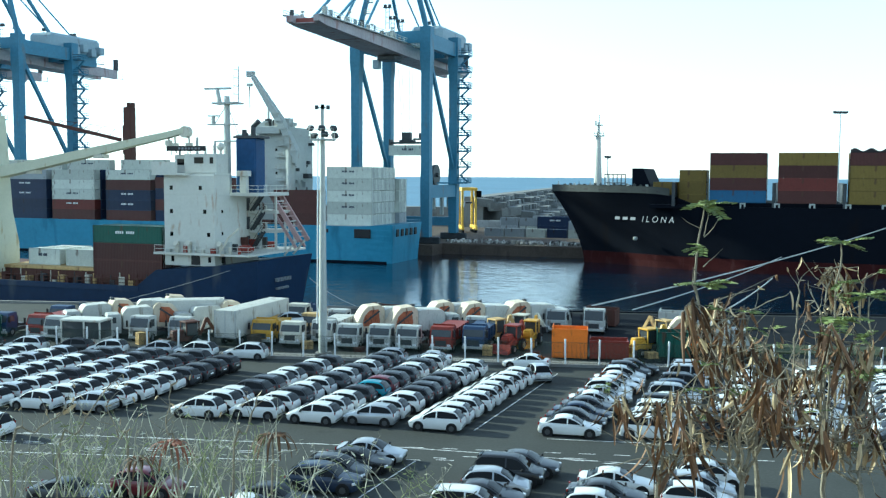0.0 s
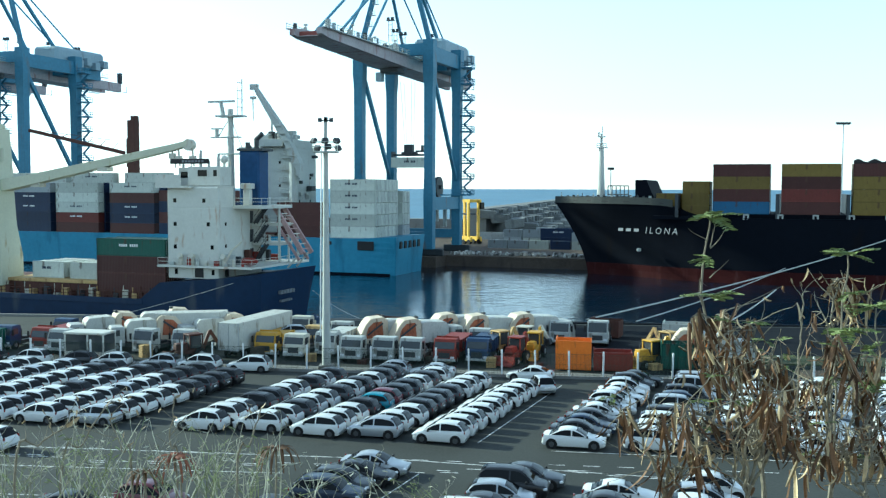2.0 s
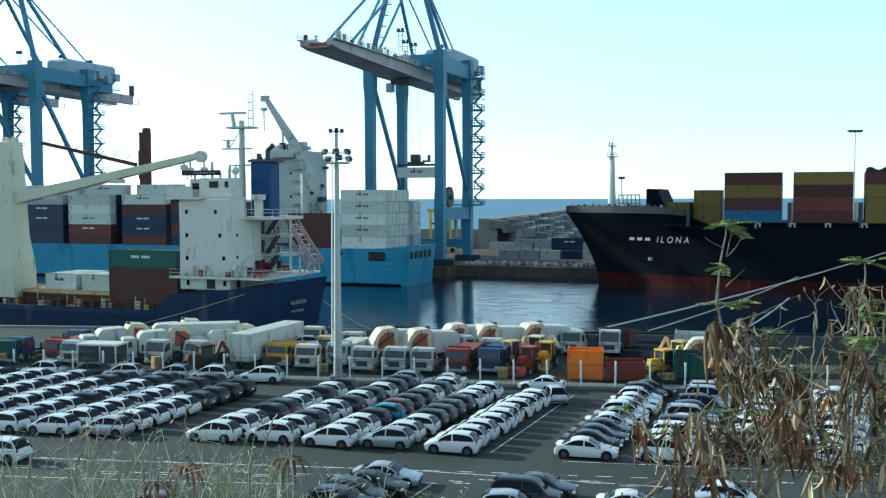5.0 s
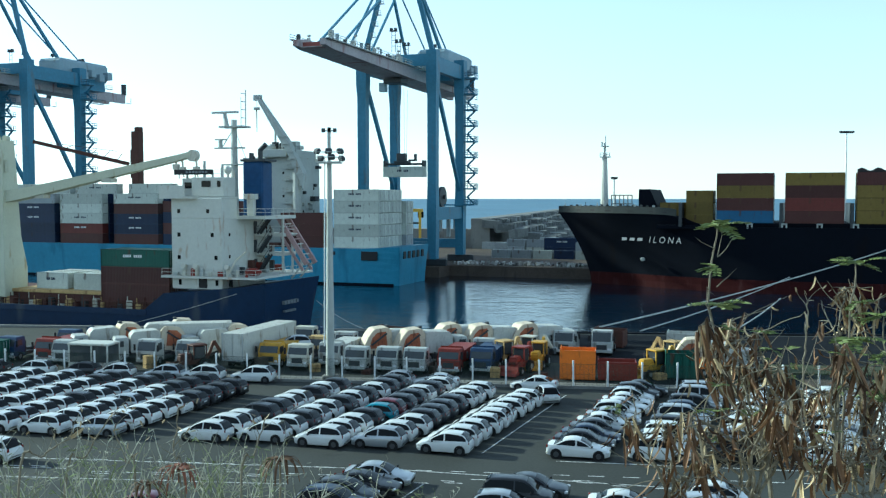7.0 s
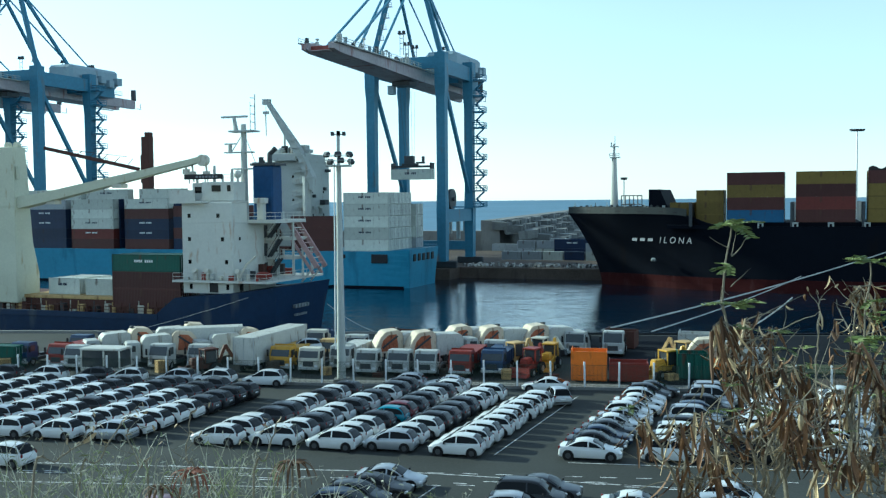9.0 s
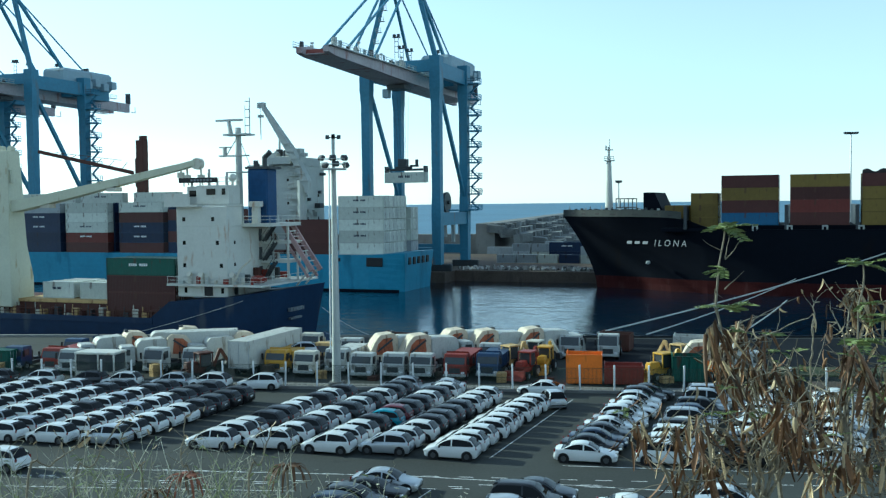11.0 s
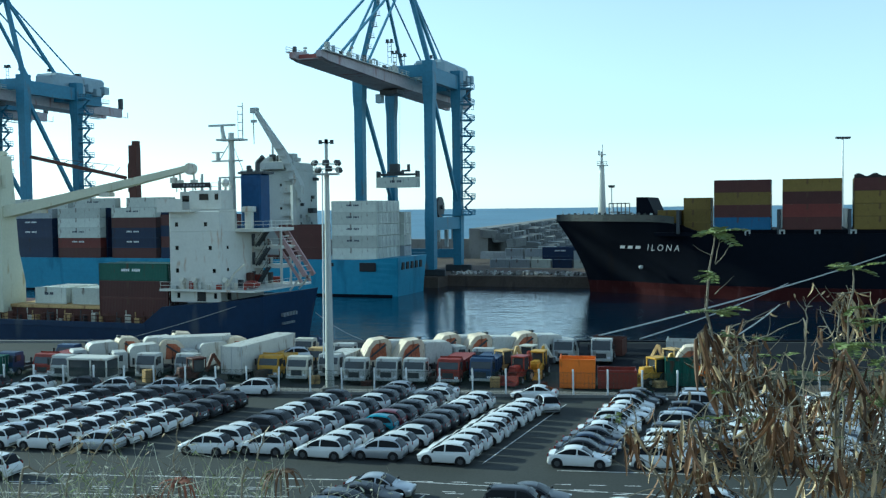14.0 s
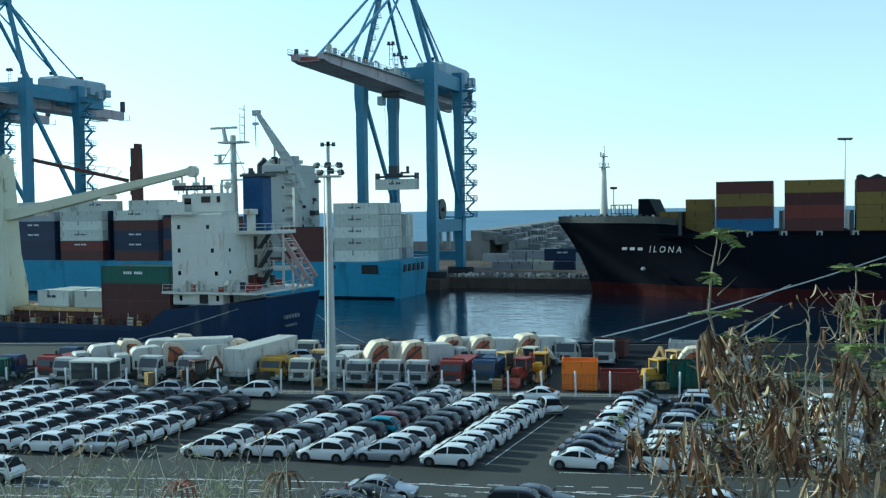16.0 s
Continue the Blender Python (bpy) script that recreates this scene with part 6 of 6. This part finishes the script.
# ---- mooring lines ----
def rope(a, b, sag, r=0.09, label="pale thick mooring rope from the black ship"):
    bm = bmesh.new()
    a, b = Vector(a), Vector(b)
    n = 16
    pts = [a.lerp(b, i / n) - Vector((0, 0, sag * 4 * (i / n) * (1 - i / n))) for i in range(n + 1)]
    for p, q in zip(pts, pts[1:]):
        tube(bm, p, q, r, seg=6, caps=False)
    single("mooring_rope", bm, ROPE, Matrix(), label, "rope", "mooring ropes")


rope((20.6, 137, 0.4), (112, 226, 10.5), 1.0, 0.125)
rope((27.0, 135, 0.4), (70, 200, 2.6), 0.5, 0.1)
rope((39.0, 133, 0.6), (58, 170, 1.3), 0.3, 0.11)
rope((-19.0, 150, 3.0), (-11, 137.5, 0.4), 0.4, 0.05, "thin mooring rope from the freighter's stern")
rope((-29, 140.2, 5.0), (-46, 139.5, 0.3), 0.2, 0.022, "thin mooring rope from the freighter's side")


# ---- plants in front ----
BARK = material("grey bark", (0.19, 0.17, 0.13), 0.9, vary=0.3, scale=20, fine=4)
POD = material("dry brown seed pods", (0.125, 0.07, 0.036), 0.65, vary=0.25, scale=25, island=0.7)
PALEPOD = material("pale tan pods", (0.42, 0.33, 0.2), 0.6, vary=0.2, scale=25, island=0.4)
LEAF = material("fresh green leaflets", (0.13, 0.165, 0.055), 0.5, vary=0.2, scale=30, island=0.35)
STRAW = material("dry straw stems", (0.34, 0.34, 0.27), 0.85, vary=0.25, scale=15, island=0.5)
for m_ in (LEAF, POD):
    m_.node_tree.nodes["Principled BSDF"].inputs["Subsurface Weight"].default_value = 0.0


def strip(bm, p, d, length, width, curl, rnd, seg=5, thick=0.0):
    """A narrow curled blade with a folded section."""
    d = Vector(d).normalized()
    side = d.cross(Vector((rnd.uniform(-1, 1), rnd.uniform(-1, 1), rnd.uniform(-1, 1)))).normalized()
    nrm = side.cross(d)
    rows_ = []
    pos = Vector(p)
    for i in range(seg + 1):
        f = i / seg
        w = width * (0.35 + 0.65 * math.sin(math.pi * min(0.97, 0.1 + f * 0.9)))
        rows_.append([bm.verts.new(pos - side * w), bm.verts.new(pos + nrm * w * 0.5), bm.verts.new(pos + side * w)])
        d = (d + nrm * curl / seg + Vector((0, 0, -0.12)) * 1.0 / seg).normalized()
        nrm = side.cross(d)
        pos = pos + d * (length / seg)
    for a, b in zip(rows_, rows_[1:]):
        bm.faces.new((a[0], a[1], b[1], b[0]))
        bm.faces.new((a[1], a[2], b[2], b[1]))


def branch(bm, p, d, length, r, rnd, bend=0.25, seg=5):
    """A crooked tapering twig; returns its points."""
    pts = [Vector(p)]
    d = Vector(d).normalized()
    for i in range(seg):
        d = (d + Vector((rnd.uniform(-bend, bend), rnd.uniform(-bend, bend), rnd.uniform(-bend * 0.5, bend * 0.6)))).normalized()
        pts.append(pts[-1] + d * length / seg)
    for i, (a, b) in enumerate(zip(pts, pts[1:])):
        tube(bm, a, b, r * (1 - 0.75 * i / seg), r * (1 - 0.75 * (i + 1) / seg), seg=5, caps=False)
    return pts


def tuft(bm, p, rnd, size=0.16, n=6):
    """A rosette of feathery leaves."""
    for k in range(n):
        a = rnd.uniform(0, 6.28)
        d = Vector((math.cos(a), math.sin(a), rnd.uniform(-0.15, 0.6))).normalized()
        ln = size * rnd.uniform(0.7, 1.15)
        for s in range(8):
            q = Vector(p) + d * ln * (s + 1) / 8 - Vector((0, 0, 0.25 * ln * ((s + 1) / 8) ** 2))
            side = d.cross(Vector((0, 0, 1))).normalized()
            for sg in (-1, 1):
                strip(bm, q, side * sg + d * 0.5, ln * 0.3, ln * 0.045, 0.1, rnd, seg=2)


def stem_path(bm, pts, r0, r1, rnd, wob=0.03, n=6):
    """A crooked stem through the given points; returns the finer points."""
    fine = []
    pts = [Vector(p) for p in pts]
    for i in range(len(pts) - 1):
        p0, p1, p2, p3 = pts[max(i - 1, 0)], pts[i], pts[i + 1], pts[min(i + 2, len(pts) - 1)]
        for k in range(n):
            f = k / n
            q = 0.5 * (2 * p1 + (p2 - p0) * f + (2 * p0 - 5 * p1 + 4 * p2 - p3) * f * f + (3 * p1 - p0 - 3 * p2 + p3) * f ** 3)
            fine.append(q + Vector((rnd.uniform(-wob, wob), rnd.uniform(-wob, wob), 0)) * (0.5 if k else 0.0))
    fine.append(pts[-1])
    m = len(fine) - 1
    for i, (a, b) in enumerate(zip(fine, fine[1:])):
        tube(bm, a, b, r0 + (r1 - r0) * i / m, r0 + (r1 - r0) * (i + 1) / m, seg=6, caps=False)
    return fine


def pod_cluster(pb, eb, tb, q, n, rnd, pale=0.3, long=0.2, twist=1.0):
    """Long narrow pods hanging in a tight bunch from short twigs round q."""
    lean = rnd.gauss(0, 0.22)
    for k in range(n):
        p = Vector(q) + Vector((rnd.gauss(0, 0.028), rnd.gauss(0, 0.04), rnd.uniform(-0.06, 0.03)))
        tube(tb, q, p, 0.0025, 0.0018, seg=4, caps=False)
        d = (lean + rnd.gauss(0, 0.2) * twist, rnd.gauss(0, 0.25) * twist, -1)
        strip(eb if rnd.random() < pale else pb, p, d, rnd.uniform(0.45, 1.2) * long, rnd.uniform(0.006, 0.0115), rnd.uniform(-1.0, 1.0) * twist, rnd, seg=6)


def pod_bush(fork, leads, clusters, seed, label="", bare=8, pale=0.3):
    """A shrub: stems rise from the slope through a fork to leafy tips (leads) and to bunches of pods (clusters: point, count)."""
    rnd = random.Random(seed)
    x, y = fork[0], fork[1]
    base = hill_z(y)
    o = thing("shrub", pose(x, y, base), label or "scraggy shrub with hanging dry brown pods and green tips", "shrub", "shrubs on the slope")
    org = Vector((x, y, base))
    fk = Vector(fork) - org
    tb, pb, lb, fb, eb = (bmesh.new() for _ in range(5))
    stem_path(tb, [(0, 0, -0.1), fk * 0.5 + Vector((0.04, 0, 0)), fk], 0.018, 0.012, rnd)
    ends = []
    for tip in leads:
        tip = Vector(tip) - org
        mid = tip + Vector((rnd.uniform(-0.03, 0.03), 0.02, -0.45))
        pts = stem_path(tb, [fk, mid, tip], 0.008, 0.0035, rnd, 0.02)
        for dz, sz, n in ((0, 0.12, 9), (0.19, 0.085, 6), (0.36, 0.125, 9)):
            tuft(lb, tip - Vector((0, 0, dz)), rnd, sz, n)
        for _ in range(3):
            branch(fb, tip - Vector((0, 0, rnd.uniform(0.1, 0.45))), (rnd.uniform(-1, 1), rnd.uniform(-0.6, 0.6), 0.6), 0.12, 0.003, rnd, 0.3, 4)
        ends.append(pts)
    for q, n in clusters:
        q = Vector(q) - org
        mid = fk.lerp(q, 0.55) + Vector((rnd.uniform(-0.08, 0.08), rnd.uniform(-0.08, 0.08), rnd.uniform(0.0, 0.08)))
        pts = stem_path(tb, [fk, mid, q], 0.0075, 0.0035, rnd, 0.03)
        ends.append(pts)
        pod_cluster(pb, eb, fb, q, int(n * 1.5), rnd, pale * 0.8, 0.21)
        for k in range(2):
            p = pts[rnd.randint(7, len(pts) - 1)]
            pod_cluster(pb, eb, fb, p, max(3, n // 3), rnd, pale * 0.7, 0.13, 1.3)
        for k in range(2):
            bp_ = branch(fb, pts[rnd.randint(5, len(pts) - 1)], (rnd.uniform(-1, 1), rnd.uniform(-0.6, 0.6), rnd.uniform(0.0, 0.9)), rnd.uniform(0.15, 0.3), 0.004, rnd, 0.35, 6)
            if k:
                tuft(lb, bp_[-1], rnd, rnd.uniform(0.035, 0.06), 4)
            pod_cluster(pb, eb, fb, bp_[3], 2, rnd, pale, 0.12, 1.6)
    for k in range(bare * 6):
        pts = rnd.choice(ends)
        tw = branch(fb, pts[rnd.randint(3, len(pts) - 1)], (rnd.uniform(-1, 1), rnd.uniform(-0.7, 0.7), rnd.uniform(-0.2, 1)), rnd.uniform(0.12, 0.34), 0.003, rnd, 0.35, 5)
        if rnd.random() < 0.6:
            strip(pb if rnd.random() < 0.6 else eb, tw[-1], (rnd.gauss(0, 0.5), rnd.gauss(0, 0.5), -1), rnd.uniform(0.04, 0.1), rnd.uniform(0.005, 0.009), rnd.uniform(-2.0, 2.0), rnd)
    part("stem", tb, BARK, o, "crooked grey-brown stems", smooth=True)
    for nm, bm, mt, lab in (("fine_twigs", fb, BARK, "tangle of fine dry twigs"), ("pale_pods", eb, PALEPOD, "pale tan split pods"), ("seed_pods", pb, POD, "hanging curled dry brown pods"), ("leaf_tufts", lb, LEAF, "feathery fresh green leaf tufts")):
        tagged(part(nm, bm, mt, o, lab), kind="stuff")
    return o


def hill_z(y):
    return 16.9 if y < 1.5 else 16.9 - (y - 1.5) * 0.52


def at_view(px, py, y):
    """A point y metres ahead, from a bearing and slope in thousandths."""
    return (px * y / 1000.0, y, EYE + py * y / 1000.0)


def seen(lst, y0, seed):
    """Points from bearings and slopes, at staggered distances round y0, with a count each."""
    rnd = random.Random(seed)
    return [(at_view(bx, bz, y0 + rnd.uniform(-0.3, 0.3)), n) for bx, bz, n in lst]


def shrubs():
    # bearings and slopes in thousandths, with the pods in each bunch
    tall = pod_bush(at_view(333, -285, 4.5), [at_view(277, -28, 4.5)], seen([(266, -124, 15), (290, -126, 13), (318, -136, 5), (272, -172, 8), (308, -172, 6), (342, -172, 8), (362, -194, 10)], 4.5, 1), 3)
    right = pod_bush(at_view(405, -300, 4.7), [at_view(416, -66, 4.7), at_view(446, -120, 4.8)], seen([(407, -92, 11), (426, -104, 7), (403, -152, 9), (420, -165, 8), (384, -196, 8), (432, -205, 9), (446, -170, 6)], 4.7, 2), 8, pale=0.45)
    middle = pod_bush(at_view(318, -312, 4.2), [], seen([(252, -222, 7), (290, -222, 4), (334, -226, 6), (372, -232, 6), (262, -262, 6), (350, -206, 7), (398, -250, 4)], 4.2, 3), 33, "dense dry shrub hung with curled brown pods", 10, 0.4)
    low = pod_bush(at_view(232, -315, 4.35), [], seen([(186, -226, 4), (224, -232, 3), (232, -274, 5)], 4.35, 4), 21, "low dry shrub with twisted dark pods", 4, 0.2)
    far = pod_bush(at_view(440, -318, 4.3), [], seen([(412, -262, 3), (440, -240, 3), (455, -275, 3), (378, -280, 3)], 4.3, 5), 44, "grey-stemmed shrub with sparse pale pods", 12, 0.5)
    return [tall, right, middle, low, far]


bushes = shrubs()
DRYRED = material("dry red-brown leaves", (0.22, 0.085, 0.05), 0.7, vary=0.25, scale=20, island=0.5)
GREENSTALK = material("pale green weed stalks", (0.20, 0.23, 0.11), 0.8, vary=0.25, scale=15, island=0.5)


def rosette(bx, bz, y, mat, seed, n=11, size=0.13):
    """A dead flower head of long leaves drooping from one stalk."""
    rnd = random.Random(seed)
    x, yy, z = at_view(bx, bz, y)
    base = hill_z(y)
    o = thing("dry_plant", pose(x, yy, base), "dead stalk with a drooping crown of dry leaves", "plant", "dead stalks on the slope")
    bm = bmesh.new()
    stem_path(bm, [(0.05, 0, 0), (0.02, 0.02, (z - base) * 0.5), (0, 0, z - base)], 0.009, 0.005, rnd, 0.02)
    part("stem", bm, BARK, o)
    for k in range(n):
        a = 6.28 * k / n + rnd.uniform(-0.2, 0.2)
        bm = bmesh.new()
        d = Vector((math.cos(a), math.sin(a), 0.55))
        p = Vector((0, 0, z - base))
        rows_ = []
        for i in range(7):
            f = i / 6
            side = Vector((-math.sin(a), math.cos(a), 0)) * (0.011 * (1 - 0.75 * f))
            rows_.append([bm.verts.new(p - side), bm.verts.new(p + Vector((0, 0, 0.006 * (1 - f)))), bm.verts.new(p + side)])
            p = p + d.normalized() * size * rnd.uniform(0.8, 1.2) / 4.5
            d = d + Vector((-0.1 * math.cos(a), -0.1 * math.sin(a), -0.55))
        for u, v in zip(rows_, rows_[1:]):
            bm.faces.new((u[0], u[1], v[1], v[0]))
            bm.faces.new((u[1], u[2], v[2], v[1]))
        part("leaf", bm, mat, o)
    return o


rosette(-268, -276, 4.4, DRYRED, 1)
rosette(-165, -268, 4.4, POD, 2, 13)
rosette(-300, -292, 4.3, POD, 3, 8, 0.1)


def bare_twig(pts, y, seed, label="bare dark twig standing in the weeds"):
    """A forked leafless twig through bearings and slopes."""
    rnd = random.Random(seed)
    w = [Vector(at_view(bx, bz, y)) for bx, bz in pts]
    org = Vector((w[0].x, y, hill_z(y)))
    o = thing("twig", Matrix.Translation(org), label, "twig", "dead stalks on the slope")
    bm = bmesh.new()
    p = stem_path(bm, [(0, 0, 0)] + [q - org for q in w], 0.007, 0.003, rnd, 0.015)
    for k in range(5):
        e = branch(bm, p[rnd.randint(len(p) // 2, len(p) - 1)], (rnd.uniform(-1, 1), rnd.uniform(-0.4, 0.4), rnd.uniform(0.2, 1)), rnd.uniform(0.06, 0.16), 0.0022, rnd, 0.3, 4)
        lf = bmesh.new()
        strip(lf, e[-1], (rnd.uniform(-1, 1), 0, -0.6), 0.028, 0.005, rnd.uniform(-1.5, 1.5), rnd, seg=3)
        part("dry_leaf", lf, PALEPOD, o)
    lf = bmesh.new()
    strip(lf, p[-1], (0.8, 0, 0.5), 0.07 if seed == 1 else 0.035, 0.011 if seed == 1 else 0.006, 0.6, rnd, seg=4)
    part("dry_leaf", lf, PALEPOD, o)
    part("stem", bm, BARK, o)
    return o


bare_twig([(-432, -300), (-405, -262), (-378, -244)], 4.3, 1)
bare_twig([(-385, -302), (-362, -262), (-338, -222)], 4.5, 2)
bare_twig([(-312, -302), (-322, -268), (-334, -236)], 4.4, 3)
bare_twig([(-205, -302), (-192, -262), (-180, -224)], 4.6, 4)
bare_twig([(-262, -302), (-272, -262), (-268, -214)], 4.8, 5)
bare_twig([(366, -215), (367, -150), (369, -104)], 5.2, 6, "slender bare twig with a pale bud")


def dry_grass():
    rnd = random.Random(5)
    o = thing("dry_weeds", pose(-1.2, 4.6, hill_z(4.6)), "thin dry straw-coloured and pale green weeds", "weeds", kind="stuff")
    org = Vector((-1.2, 4.6, hill_z(4.6)))
    meshes = [bmesh.new() for _ in range(4)]
    for k in range(125):
        y = rnd.uniform(3.9, 5.8)
        green = k % 5 < 2
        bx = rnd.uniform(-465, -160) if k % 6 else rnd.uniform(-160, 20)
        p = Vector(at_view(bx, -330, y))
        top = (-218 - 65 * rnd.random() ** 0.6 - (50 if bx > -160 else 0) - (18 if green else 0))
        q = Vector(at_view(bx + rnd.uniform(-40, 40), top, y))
        bm, fl = (meshes[2], meshes[3]) if green else (meshes[0], meshes[1])
        d = q - p
        pts = branch(bm, p - org, d, d.length, 0.0026 if green else 0.0036, rnd, 0.14, 6)
        for j in range(3):
            e = branch(bm, pts[rnd.randint(2, 5)], (rnd.uniform(-1, 1), rnd.uniform(-0.5, 0.5), rnd.uniform(0.1, 1)), rnd.uniform(0.08, 0.22), 0.0017, rnd, 0.25, 4)
            strip(fl, e[-1], (rnd.uniform(-1, 1), rnd.uniform(-1, 1), rnd.uniform(-0.6, 0.6)), 0.03, 0.004, 0.4, rnd, seg=2)
    for nm, bm, mt in (("stalks", meshes[0], STRAW), ("seed_heads", meshes[1], STRAW), ("green_stalks", meshes[2], GREENSTALK), ("green_leaves", meshes[3], GREENSTALK)):
        tagged(part(nm, bm, mt, o), kind="stuff")


dry_grass()


# ---- lettering on the black ship's bow ----
def bow_name():
    for k in range(3):
        part("mark_block", mk((k * 2.2 + 0.2, 1.6 + k * 2.2, -0.006, 0.006, 0.35, 1.05)), NAMEPAINT, ship, "plain dull white block", at=NAME_AT)
    cu = bpy.data.curves.new("name", "FONT")
    cu.body, cu.size, cu.extrude = "ILONA", 2.12, 0.006
    cu.space_character = 1.55
    t = new("ship_name", cu)
    cu.materials.append(NAMEPAINT)
    t.parent = ship
    t.matrix_basis = NAME_AT @ pose(7.8, 0, 0, 90, 0, 0)


NAME_AT = pose(9.2, -11.7, 8.2, -16, 0, -26)
bow_name()


# ---- what moves ----
def motions():
    rows = []
    for t, g in ((0, 13.9), (2, 13.2), (3, 13.2), (4, 11.8), (6.5, 6.6), (7.0, 5.1), (8.0, 4.5), (9.0, 4.0), (11.5, 3.0), (13.0, 3.0), (14.0, 2.0), (15.0, 0.5), (16.0, 0.0)):
        rows.append((t, berth((C1.x, C1.y), 0, g, 24.4)))
    walk(load, rows)
    # the breeze leans the shrubs by a fraction of a degree: seconds, lean in hundredths of a degree
    sway = ((0, -55), (0.5, -8), (1, -42), (1.5, -6), (2, -30), (2.5, -25), (3, -4), (3.5, -6), (4, 6), (6.5, 10), (7, 0), (7.5, -6), (8, 6), (8.5, 10), (9, 28),
            (11.5, 8), (12, 0), (12.5, 5), (13, -20), (13.5, -22), (14, -6), (14.5, -3), (15, -24), (15.5, -14), (16, -3))
    for ob, gain in zip(bushes, (1.0, 1.0, 0.4, 0.4, 0.4)):
        x, y, z = ob.location
        walk(ob, [(t, pose(x, y, z, 0, a * gain / 100, 0)) for t, a in sway])
    walk(straddle, [(t, pose(x, y, 0, 0, 0, r)) for t, x, y, r in (
        (0, 10.5, 330, 8), (1, 10.6, 331, 16), (1.5, 10.0, 332, 26), (2.0, 9.3, 333, 40), (2.5, 8.2, 335, 58), (3.0, 6.2, 337, 74), (3.5, 4.0, 339, 84),
        (4.2, 0.5, 341, 90), (6.5, -9.0, 343, 90), (9, -17.0, 345, 90), (12, -17.5, 345, 90), (16, -17.5, 345, 90))])


motions()
